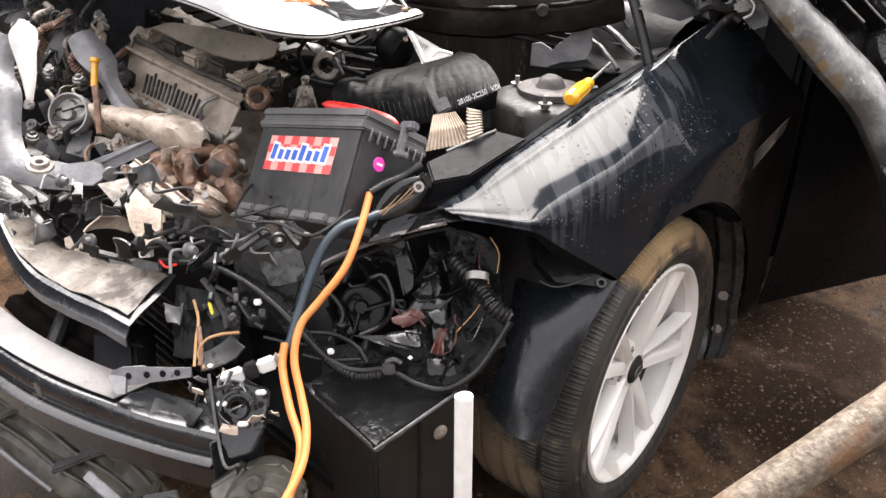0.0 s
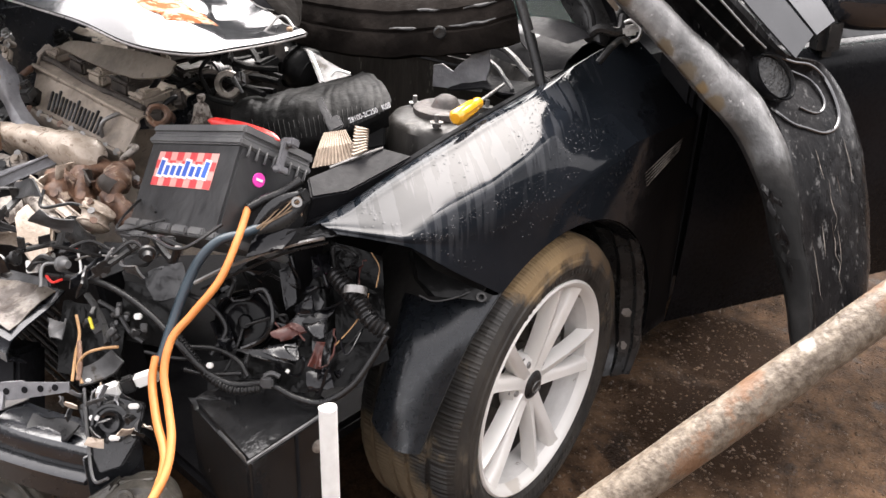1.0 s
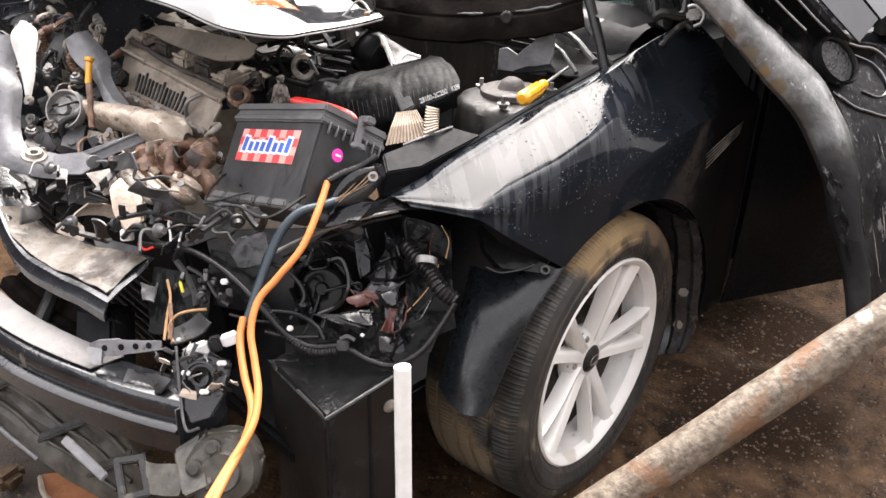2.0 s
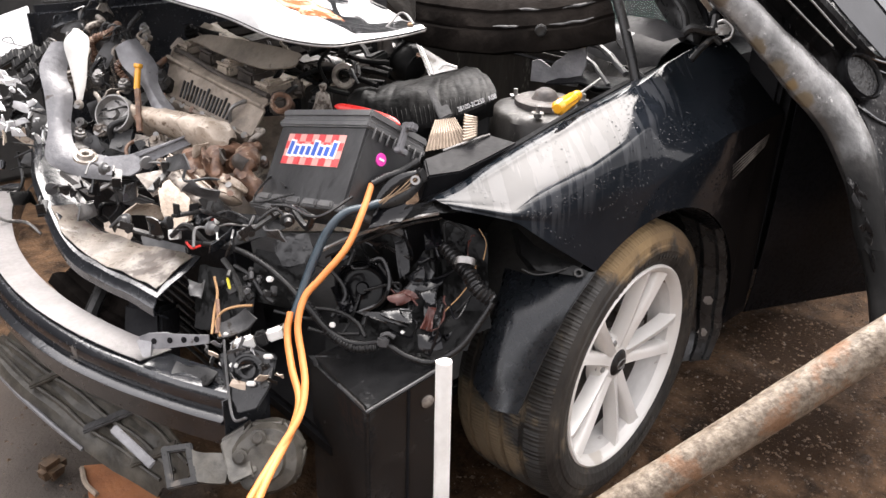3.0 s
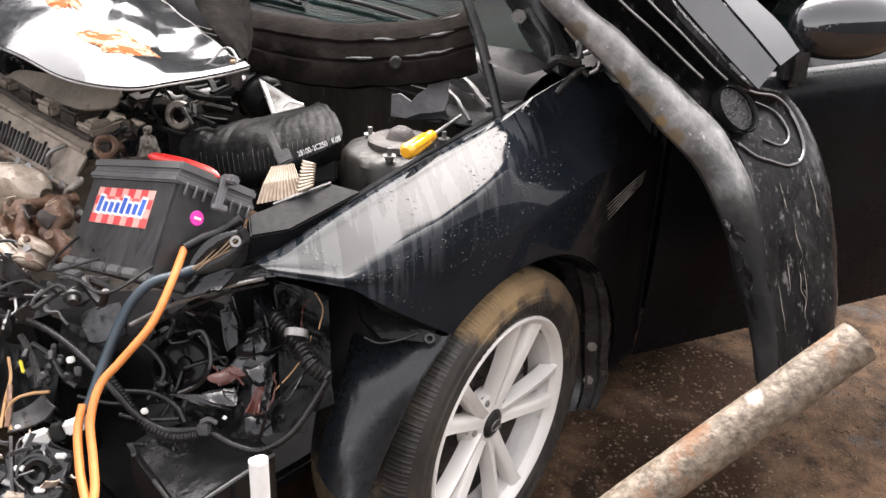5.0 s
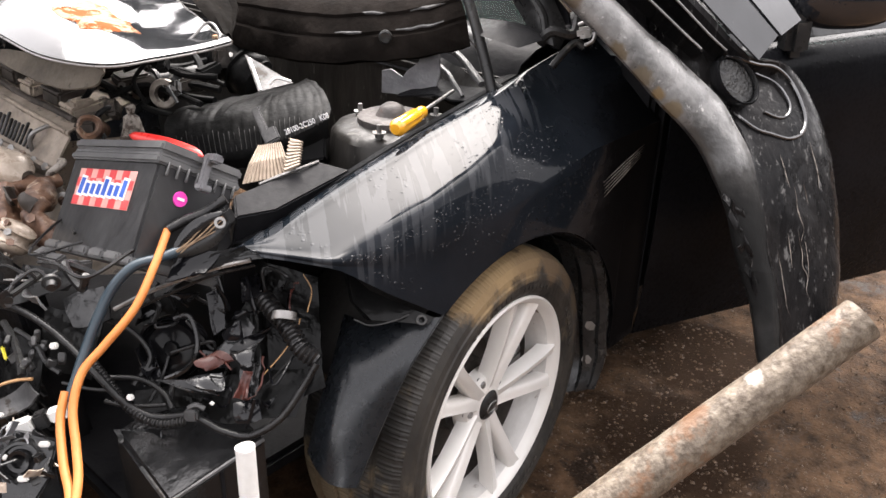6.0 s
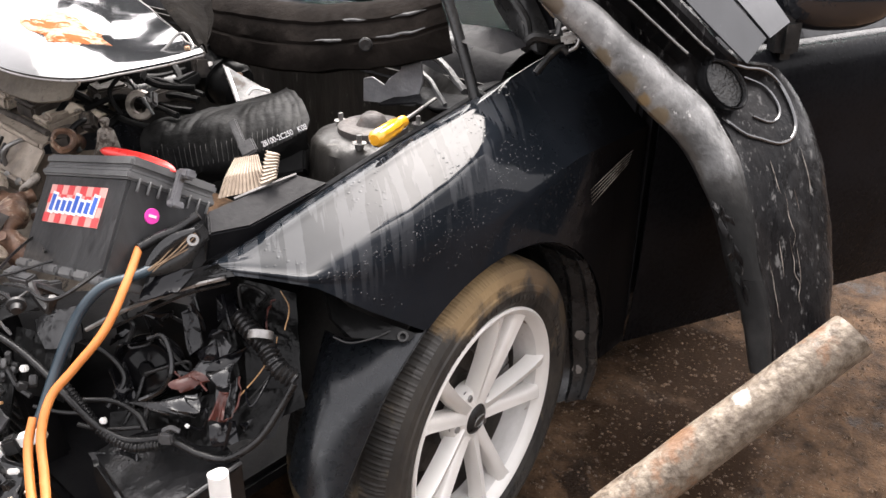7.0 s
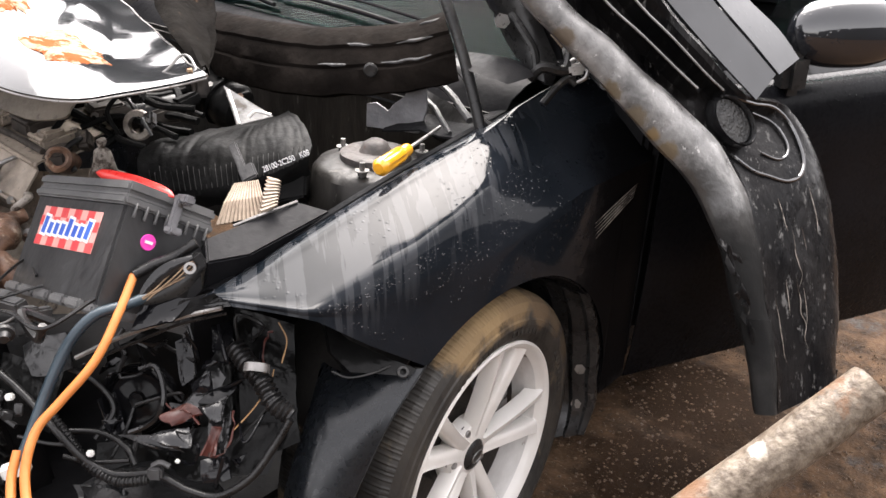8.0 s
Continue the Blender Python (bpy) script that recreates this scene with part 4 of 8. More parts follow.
bm = bmesh.new()
loft(bm, [[bonnet_pt(i / 140, (j / 60) ** 1.4) for j in range(61)] for i in range(141)], 0.0022)
BONNET = material("wet_crumpled_black_paint", (0.006, 0.007, 0.008), (0.016, 0.017, 0.019), (0.06, 0.16), scale=6, bump=0.03, coat=0.32, coat_rough=0.04, ior=1.55, patch=((0.10, 0.097, 0.094), 0.20, 14, 0.4))
bonnet = thing("bonnet", (-0.3, 0.5, 0.99), "crumpled black bonnet, wet and flaked to rusty bare metal", "car bonnet")
part("bonnet_skin", bm, BONNET, bonnet)
for u0, v0, ru, rv, seed in ((0.400, 0.20, 0.100, 0.085, 1.0), (0.60, 0.30, 0.075, 0.07, 5.0), (0.05, 0.05, 0.012, 0.016, 9.0)):
    bm = bmesh.new()
    rows = []
    for i in range(48):
        a = 2 * math.pi * i / 48
        rr = 1 + 0.55 * noise.noise(V((math.cos(a) * 1.6 + seed, math.sin(a) * 1.6, seed))) + 0.25 * noise.noise(V((math.cos(a) * 6, math.sin(a) * 6 + seed, 0)))
        rows.append([bonnet_pt(u0 + ru * rr * k / 6 * math.cos(a), max(0.0, v0 + rv * rr * k / 6 * math.sin(a)), 0.0062 - 0.0035 * (k == 6)) for k in range(7)])
    rows.append([p.copy() for p in rows[0]])
    loft(bm, rows)
    part("bare_patch", bm, BARE, bonnet, "orange rust and pale filler where paint has flaked")
bm = bmesh.new()
edge = [bonnet_pt(i / 70, 0.0, -0.003) for i in range(0, 71)]
tube(bm, edge, 0.0020, 6, straight=True)
tube(bm, [bonnet_pt(0, v, 0.0) for v in [k / 12 for k in range(13)]], 0.0028, 6, straight=True)
part("folded_edge", bm, STEEL, bonnet)
# torn silver lip at the corner
bm = bmesh.new()
lip = [(-0.353, 0.411, 0.991), (-0.324, 0.408, 1.010), (-0.303, 0.410, 1.024), (-0.294, 0.399, 1.023), (-0.303, 0.364, 1.008), (-0.306, 0.351, 1.007)]
tube(bm, lip, 0.0022, 6)
part("torn_lip", bm, STEEL, bonnet)
# side flap folded down behind the corner
bm = bmesh.new()
fa = [(-0.276, 0.399, 0.994), (-0.254, 0.472, 1.012), (-0.241, 0.539, 1.033), (-0.199, 0.641, 1.053), (-0.151, 0.745, 1.087)]
fb = [(-0.226, 0.456, 0.989), (-0.189, 0.493, 1.006), (-0.142, 0.556, 1.030), (-0.080, 0.643, 1.064), (-0.013, 0.736, 1.113)]
loft(bm, [[a.lerp(b, k / 6) + V((0, 0, 0.012 * math.sin(k))) for k in range(7)] for a, b in zip(catmull(fa, 5), catmull(fb, 5))], 0.003)
crumple(bm, 0.008, 16)
part("side_flap", bm, material("rust_bled_black_sheet", (0.004, 0.0036, 0.0034), (0.010, 0.009, 0.008), (0.7, 0.9), scale=12, bump=0.5, spec=0.008, patch=((0.075, 0.045, 0.027), 0.32, 24, 0.9)), bonnet, "dark folded sheet with rust showing")

# ---- dusty black liner panel laid across the engine bay ----
bm = bmesh.new()
low = [(0.156, 0.237, 0.957), (0.118, 0.272, 0.942), (0.074, 0.330, 0.927), (0.037, 0.413, 0.912), (0.006, 0.526, 0.898), (-0.006, 0.655, 0.891), (-0.002, 0.802, 0.890)]
top = [(0.198, 0.314, 1.062), (0.169, 0.353, 1.045), (0.146, 0.404, 1.031), (0.116, 0.482, 1.019), (0.091, 0.589, 1.008), (0.071, 0.731, 1.006), (0.066, 0.888, 1.003)]
rows = []
cl, ct = catmull(low, 5), catmull(top, 5)
for a, b in zip(cl, ct):
    out = V((-0.62, -0.55, 0.35))
    prof = [(0.0, -0.012), (0.0, 0.004), (0.12, 0.017), (0.30, 0.028), (0.34, 0.024), (0.38, 0.030), (0.55, 0.030), (0.62, 0.026), (0.66, 0.032), (0.80, 0.022), (0.93, 0.006), (1.0, -0.012), (0.99, -0.04)]
    rows.append([a.lerp(b, t) + out * o for t, o in prof])
loft(bm, rows, 0.003)
crumple(bm, 0.0035, 22)
panel = thing("liner_panel", (0.03, 0.35, 0.93), "dusty black plastic arch liner laid across the engine bay", "liner panel")
part("panel_skin", bm, DUSTY_PLASTIC, panel)
bm = bmesh.new()
for i0, i1, tt, oo in ((2, 13, 0.385, 0.031), (3, 10, 0.66, 0.033), (14, 19, 0.385, 0.031), (0, 6, 0.90, 0.012), (12, 17, 0.67, 0.033)):
    sb = bmesh.new()
    tube(sb, [cl[i].lerp(ct[i], tt + 0.008 * math.sin(i * 1.9)) + V((-0.62, -0.55, 0.35)) * oo for i in range(i0, i1)], lambda t: 0.0026 * (0.25 + math.sin(math.pi * t)), 6, 3)
    crumple(sb, 0.0015, 40)
    part("scuffed_ridge", sb, GREY_STEEL, panel, "ridge scuffed pale")
hole = [(0.044, 0.351, 0.967)]
lathe(bm, [(0.0, -0.002), (0.010, -0.003), (0.013, 0.0), (0.013, 0.004)], 16, axes(hole[0], (0.6, -0.7, 0), (0, 0, 1)) @ pose(0, 0, 0, -90, 0, 0))
part("push_clip", bm, BLACK_PLASTIC, panel)

# ---- prop rod ----
bm = bmesh.new()
rod = [(0.127, 0.154, 0.887), (0.135, 0.181, 0.939), (0.154, 0.233, 1.019), (0.167, 0.282, 1.086), (0.180, 0.332, 1.153)]
tube(bm, rod, 0.0105, 10)
single("prop_rod", bm, BLACK_PLASTIC, "black steel rod propping the bonnet over the fender", "prop rod")
bm = bmesh.new()
tube(bm, [(0.136, 0.111, 0.867), (0.140, 0.141, 0.890), (0.140, 0.165, 0.900), (0.143, 0.175, 0.919)], 0.007, 8)
single("rod_clip", bm, WIRE, "black rubber clip at the prop rod's foot", "clip")

# ---- torn hinge and trim heaped at the windscreen's corner ----
hinge = thing("torn_trim", (0.25, 0.18, 0.95), "twisted black metal and torn plastic trim by the windscreen", "wreckage")
bm = bmesh.new()
ha = [(0.272, 0.289, 1.103), (0.275, 0.245, 1.046), (0.261, 0.197, 1.002), (0.248, 0.151, 0.965)]
hb = [(0.288, 0.177, 1.115), (0.277, 0.143, 1.050), (0.277, 0.105, 0.995), (0.258, 0.100, 0.957)]
loft(bm, [[a.lerp(b, k / 5) + V((-0.010, -0.010, 0.004)) * math.sin(k / 5 * math.pi) * 2 for k in range(6)] for a, b in zip(catmull(ha, 5), catmull(hb, 5))], 0.008)
crumple(bm, 0.006, 20)
part("hinge_plate", bm, BLACK_PLASTIC, hinge)
bm = bmesh.new()
tube(bm, [(0.256, 0.200, 1.069), (0.252, 0.169, 1.044), (0.247, 0.136, 1.014), (0.240, 0.121, 0.981)], 0.008, 8)
tube(bm, [(0.237, 0.130, 0.965), (0.240, 0.110, 0.989), (0.265, 0.077, 0.986), (0.290, 0.085, 1.012)], 0.010, 8)
tube(bm, [(0.221, 0.089, 0.929), (0.246, 0.079, 0.957), (0.264, 0.069, 0.972), (0.271, 0.054, 0.964)], 0.007, 8)
part("hinge_arm", bm, BLACK_PLASTIC, hinge)
bm = bmesh.new()
hn = [(0.228, 0.199, 1.059)]
bolt(bm, hn[0], (-0.6, -0.6, 0.4), 0.010, 0.008)
part("hinge_bolt", bm, STEEL, hinge)
bm = bmesh.new()
tube(bm, [(0.260, 0.064, 1.006), (0.262, 0.049, 1.011), (0.259, 0.028, 1.000), (0.251, 0.025, 0.984), (0.248, 0.038, 0.974)], 0.0035, 8)
block(bm, (0.03, 0.02, 0.035), axes([(0.272, 0.056, 0.992)][0], (0.5, -0.8, 0.2), (0, 0.2, 1)), 0.005)
part("hinge_end", bm, STEEL, hinge, "bright torn steel end of the hinge")
bm = bmesh.new()
flake(bm, [(0.262, 0.345, 1.160), (0.300, 0.205, 1.155), (0.300, 0.100, 1.000), (0.262, 0.165, 0.985)], 0.006, 0.016, 0.005, 5.0, 12)
part("pillar_trim", bm, MATT, hinge, "dull black pillar trim")
bm = bmesh.new()
plate(bm, [(0, 0), (0.03, -0.012), (0.034, -0.004), (0.006, 0.012)], 0.003, axes([(0.258, 0.111, 1.045)][0], (0.6, -0.6, -0.4), (0.3, 0.2, 0.9)), 0.0005)
part("trim_shard", bm, CREAM, hinge)

# ---- front bumper cover, torn off and hung over the fender, scuffed grey along its lower lip ----
INNER = [(-0.10, 0.195, 1.35), (-0.06, 0.16, 1.30), (-0.02, 0.13, 1.25), (0.077, 0.049, 1.125), (0.116, 0.006, 1.072), (0.162, -0.041, 1.016), (0.226, -0.113, 0.926), (0.294, -0.189, 0.831), (0.303, -0.249, 0.737), (0.305, -0.290, 0.654), (0.318, -0.335, 0.546), (0.312, -0.375, 0.442)]
RIDGE = [(-0.03, 0.165, 1.35), (0.01, 0.132, 1.30), (0.05, 0.10, 1.25), (0.153, 0.021, 1.123), (0.216, -0.034, 1.063), (0.297, -0.108, 0.981), (0.364, -0.174, 0.904), (0.395, -0.236, 0.817), (0.380, -0.287, 0.731), (0.368, -0.324, 0.642), (0.360, -0.371, 0.536), (0.345, -0.400, 0.438)]
OUTER = [(0.16, 0.085, 1.35), (0.20, 0.052, 1.30), (0.24, 0.02, 1.25), (0.345, -0.049, 1.118), (0.400, -0.110, 1.045), (0.470, -0.180, 0.960), (0.565, -0.225, 0.930), (0.590, -0.290, 0.850), (0.585, -0.345, 0.745), (0.560, -0.390, 0.640), (0.520, -0.425, 0.545), (0.485, -0.450, 0.470)]
FACE = V((-0.58, -0.66, 0.47)).normalized()
li, lr, lo = catmull(INNER, 5), catmull(RIDGE, 5), catmull(OUTER, 5)
cover = thing("bumper_cover", (0.35, -0.38, 0.43), "torn black bumper cover hung over the fender, lip scuffed grey", "bumper cover")
bm = bmesh.new()
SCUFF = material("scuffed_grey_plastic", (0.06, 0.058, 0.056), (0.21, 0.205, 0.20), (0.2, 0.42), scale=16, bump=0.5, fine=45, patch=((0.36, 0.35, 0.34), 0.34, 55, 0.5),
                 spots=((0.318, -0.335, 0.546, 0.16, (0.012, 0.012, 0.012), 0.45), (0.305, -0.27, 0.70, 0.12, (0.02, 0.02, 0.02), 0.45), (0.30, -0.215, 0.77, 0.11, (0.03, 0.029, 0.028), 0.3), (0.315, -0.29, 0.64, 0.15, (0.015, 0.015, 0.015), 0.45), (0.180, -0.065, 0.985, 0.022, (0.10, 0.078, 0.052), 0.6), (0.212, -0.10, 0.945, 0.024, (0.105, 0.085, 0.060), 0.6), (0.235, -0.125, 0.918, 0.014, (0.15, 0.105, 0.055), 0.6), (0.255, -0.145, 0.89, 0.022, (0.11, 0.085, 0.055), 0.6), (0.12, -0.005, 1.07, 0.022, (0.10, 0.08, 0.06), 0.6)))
rows = []
for a, b in zip(li, lr):
    rows.append(catmull([a - FACE * 0.035 + V((0.02, 0, 0)), a, a.lerp(b, 0.35) + FACE * 0.018, a.lerp(b, 0.75) + FACE * 0.014, b], 4))
loft(bm, rows[:48], 0.003)
crumple(bm, 0.004, 12)
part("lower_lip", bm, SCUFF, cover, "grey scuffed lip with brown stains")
TORN = material("scraped_black_bumper", (0.003, 0.003, 0.0035), (0.014, 0.013, 0.013), (0.16, 0.38), scale=12, bump=0.6, fine=60, spec=0.12, patch=((0.10, 0.097, 0.094), 0.39, 85, 0.5), stretch=(1, 1, 0.10))
bm = bmesh.new()
rows = []
for a, b in list(zip(li, lr))[47:]:
    rows.append(catmull([a - FACE * 0.035 + V((0.02, 0, 0)), a, a.lerp(b, 0.5) + FACE * 0.02, b], 4))
loft(bm, rows, 0.003)
crumple(bm, 0.006, 18)
part("torn_end", bm, SCUFF, cover)
bm = bmesh.new()
rows = []
for i, (b, c) in enumerate(zip(lr, lo)):
    i -= 10
    if i < 21:
        k = 0.035
    else:
        k = 0.035 * max(0.0, 1 - (i - 21) / 5)
    # the high rows turn back deeper, added to shade the hinge behind
    back = 0.24 if i < 16 else 0.10 + 0.14 * max(0.0, 1 - (i - 16) / 5)
    wrap = V((0.05, 0.03, 0.0))
    rows.append(catmull([b, b.lerp(c, 0.08) - FACE * k, b.lerp(c, 0.4) - FACE * (k - 0.012 * (i >= 21)), b.lerp(c, 0.75) - FACE * (k * 0.9 - 0.016 * (i >= 21)), c, c + wrap - FACE * 0.03, c + wrap * 1.6 - FACE * back], 3))
loft(bm, rows, 0.003)
crumple(bm, 0.004, 14)
face_rows = [list(r) for r in rows]
part("bumper_face", bm, TORN, cover, "black bumper corner, scratched white")
# grille bars that run along the cover
for frac in (0.30, 0.62):
    bm = bmesh.new()
    pts = [b.lerp(c, frac) + FACE * 0.006 for b, c in list(zip(lr, lo))[0:26]]
    rows = [[p + FACE * 0.010 - V((0.008, 0, -0.006)), p + FACE * 0.016, p + FACE * 0.010 + V((0.012, -0.003, -0.004)), p - FACE * 0.035 + V((0.012, -0.003, -0.004))] for p in pts]
    loft(bm, rows, 0.003)
    part("grille_bar", bm, WET_PLASTIC, cover)
    bm = bmesh.new()
    tube(bm, [p + FACE * 0.017 for p in pts], 0.0022, 6, straight=True)
    part("bar_trim", bm, STEEL, cover)
# painted upper face beyond the grille, with its seam
COVER_PAINT = material("wet_grey_black_paint", (0.010, 0.0105, 0.012), (0.024, 0.025, 0.028), (0.06, 0.16), scale=7, bump=0.05, drops=0.3, spec=0.5, coat=0.05, coat_rough=0.06, patch=((0.05, 0.05, 0.05), 0.24, 12, 0.4))
bm = bmesh.new()
pa = [(0.25, 0.03, 1.23), (0.345, -0.045, 1.122), (0.415, -0.120, 1.030), (0.483, -0.190, 0.948)]
pb = [(0.39, -0.01, 1.22), (0.455, -0.080, 1.118), (0.510, -0.140, 1.045), (0.550, -0.192, 0.985)]
loft(bm, [[a.lerp(b, k / 4) + FACE * 0.012 for k in range(5)] for a, b in zip(catmull(pa, 4), catmull(pb, 4))], 0.004)
part("painted_face", bm, COVER_PAINT, cover, "glossy painted face, pale with sky")
bm = bmesh.new()
pc = [(0.40, -0.012, 1.22), (0.465, -0.084, 1.118), (0.520, -0.145, 1.045), (0.560, -0.196, 0.985)]
pd = [(0.52, -0.03, 1.20), (0.575, -0.095, 1.115), (0.625, -0.155, 1.055), (0.640, -0.200, 1.005)]
loft(bm, [[a.lerp(b, k / 4) + FACE * 0.010 for k in range(5)] for a, b in zip(catmull(pc, 4), catmull(pd, 4))], 0.004)
part("painted_face", bm, COVER_PAINT, cover)
# fog lamp recess
FOG = axes((0.425, -0.185, 0.922), (0.62, -0.18, 0.45), (0.30, -0.52, -0.62))
FM = FOG @ pose(0, 0, 0, 90, 0, 0)
bm = bmesh.new()
lathe(bm, [(0.0425, 0.004), (0.0430, -0.004), (0.0440, -0.0055), (0.0450, -0.004), (0.0455, -0.001), (0.0468, -0.004), (0.0480, -0.002), (0.0480, 0.022), (0.0425, 0.022)], 40, FM @ Matrix.Diagonal((0.72, 1, 1.12, 1)), True)
WET_RIM = material("wet_glossy_black_rim", (0.006, 0.006, 0.007), (0.02, 0.02, 0.021), (0.05, 0.15), scale=9, bump=0.3, fine=40, spec=1.0, ior=1.6)
ring = part("fog_lamp_ring", bm, WET_RIM, cover, "wet black oval fog lamp ring")
bm = bmesh.new()
lathe(bm, [(0.0, 0.006), (0.020, 0.006), (0.040, 0.007), (0.0422, 0.02), (0, 0.02)], 40, FM @ Matrix.Diagonal((0.72, 1, 1.12, 1)))
part("fog_lamp_cover", bm, material("wet_mesh_blank", (0.010, 0.010, 0.010), (0.035, 0.034, 0.032), (0.1, 0.3), scale=60, bump=1.0, fine=150), ring)
def on_face(i, f, lift=0.003):
    row = face_rows[i + 10]
    at = lin(f, [(0.0, 0.0), (0.08, 3.0), (0.4, 6.0), (0.75, 9.0), (1.0, 12.0)])[0]
    k = min(int(at), 11)
    return row[k].lerp(row[k + 1], at - k) + FACE * lift


for line, r_ in ((((15, 0.86), (17, 0.88), (19, 0.90), (21, 0.88), (23, 0.84), (25, 0.76), (26, 0.62), (26, 0.46), (25, 0.32), (24, 0.22), (22, 0.14)), 0.0036), (((19, 0.74), (21, 0.76), (23, 0.72), (24, 0.62), (24, 0.50), (23, 0.40)), 0.0026)):
    bm = bmesh.new()
    tube(bm, [on_face(i, f, 0.003) for i, f in line], r_, 8)
    part("recess_edge", bm, WET_RIM, cover)
gr = random.Random(8)
for k in range(16):
    i0 = gr.randrange(40, len(li) - 2)
    p = li[i0].lerp(lr[i0], gr.uniform(-0.05, 0.35)) + FACE * 0.012
    d = (li[i0 + 1] - li[i0]).normalized()
    e = (lr[i0] - li[i0]).normalized()
    a, b = gr.uniform(0.008, 0.03), gr.uniform(0.004, 0.010)
    bm = bmesh.new()
    flake(bm, [p - d * a, p - d * a * 0.3 - e * b, p + d * a, p + e * b], 0.002, 0.006, 0.002, k * 1.7, 5)
    part("torn_fringe", bm, TORN if k % 3 else SCUFF, cover)
for k in range(9):
    i0, f0 = gr.randrange(26, 36), gr.uniform(0.08, 0.9)
    n_ = gr.randrange(3, 8)
    bm = bmesh.new()
    tube(bm, [on_face(i0 + q, f0 + 0.012 * q * gr.uniform(-0.3, 1), 0.003) for q in range(min(n_, 44 - i0))], lambda t: 0.0006 * (0.2 + math.sin(math.pi * t)), 5)
    part("gouge", bm, CAST, cover, "pale gouge in the plastic")
bm = bmesh.new()
hk = [(0.481, -0.433, 0.486), (0.466, -0.451, 0.458), (0.463, -0.463, 0.437), (0.474, -0.461, 0.458), (0.493, -0.446, 0.486)]
plate(bm, [(0.0, 0.0), (0.012, -0.03), (0.016, -0.05), (0.022, -0.03), (0.02, 0.0)], 0.004, axes(hk[0], (0.6, -0.6, 0), (0, 0, 1)), 0.0005)
part("torn_tab", bm, TORN, cover)

# ---- steel pipe leaning against the wheel, over a thinner bar ----
lever = thing("steel_pipe", (-1.21, -0.02, 0.0), "rusty galvanised steel pipe leaning up from the ground", "pipe")
PA, PB = V((-0.329, -0.451, 0.629)), V((-0.114, -0.589, 0.814))
foot = PA + (PA - PB) * ((PA.z - 0.03) / (PB.z - PA.z))
ln = (PB - foot).length
bm = bmesh.new()
m = axes(foot, (PB - PA).cross(V((0, 0, 1))), (PB - PA))
steps = 40
outer = [(0.0272 + 0.0004 * math.sin(k * 1.7), 0.004 + (ln - 0.008) * k / steps) for k in range(steps + 1)]
lathe(bm, [(0.0235, 0.0), (0.0266, 0.001)] + outer + [(0.0266, ln), (0.0235, ln), (0.0230, ln - 0.012), (0.0230, 0.012)], 32, m, True)
crumple(bm, 0.0012, 30)
part("pipe", bm, PIPE, lever)

jack = thing("jack_handle", (-0.64, -0.13, 0.0), "upright jack handle with a white grip on a dark socket", "jack handle")
tip = V([(-0.594, -0.045, 0.597)][0])
bm = bmesh.new()
tube(bm, [tip, tip + V((0.0005, -0.0005, -0.004)), tip + V((-0.006, -0.009, -0.09)), tip + V((-0.018, -0.026, -0.28))], lambda t: 0.0128 if t > 0.03 else 0.0105, 16, 6)
part("grip", bm, WHITE_PLASTIC, jack, "plain white plastic grip")
bm = bmesh.new()
tube(bm, [tip + V((-0.018, -0.026, -0.27)), (tip.x - 0.03, tip.y - 0.04, 0.02)], 0.015, 10)
block(bm, (0.12, 0.12, 0.03), Matrix.Translation((tip.x - 0.03, tip.y - 0.04, 0.015)), 0.006)
part("stem", bm, BLACK_PLASTIC, jack)


def prism(bm, quad, push):
    """A solid from four corners pushed along a vector."""
    a = [bm.verts.new(V(p)) for p in quad]
    b = [bm.verts.new(V(p) + V(push)) for p in quad]
    k = len(a)
    bm.faces.new(a)
    bm.faces.new(b[::-1])
    for i in range(k):
        bm.faces.new((a[i], b[i], b[(i + 1) % k], a[(i + 1) % k]))
    return bm


def round_edges(bm, r, segs=2):
    bmesh.ops.bevel(bm, geom=bm.edges[:], offset=r, segments=segs, affect="EDGES")
    return bm


AWAY = V((0.62, 0.66, -0.43)).normalized()      # from the onlooker into the bay

# ---- battery, tipped back on the engine's front ----
BO, BU, BV = (-0.574, 0.235, 0.750), (-0.04, 0.976, -0.22), (0.535, 0.317, 0.79)
BM = axes(BO, BU, BV)
battery = thing("battery", (-0.574, 0.36, 0.70), "black car battery tipped on its back, with a chequered label", "battery")
bm = bmesh.new()
block(bm, (0.262, 0.150, 0.135), BM @ Matrix.Translation((0.136, 0.080, 0.072)), 0.004)
case = part("case", bm, BATTERY, battery)
for x in (0.045, 0.09, 0.14, 0.19, 0.235):
    bm = bmesh.new()
    block(bm, (0.040, 0.014, 0.012), BM @ Matrix.Translation((x, 0.008, -0.002)), 0.003)
    part("hold_down_lug", bm, LID, case)
bm = bmesh.new()
block(bm, (0.275, 0.013, 0.15), BM @ Matrix.Translation((0.136, 0.006, 0.074)), 0.003)
part("base_flange", bm, LID, case)
bm = bmesh.new()
block(bm, (0.270, 0.012, 0.146), BM @ Matrix.Translation((0.136, 0.158, 0.072)), 0.003)
block(bm, (0.264, 0.010, 0.140), BM @ Matrix.Translation((0.136, 0.1665, 0.072)), 0.003)
block(bm, (0.268, 0.016, 0.144), BM @ Matrix.Translation((0.136, 0.178, 0.072)), 0.004)
part("lid", bm, LID, battery, "grey ribbed battery lid")
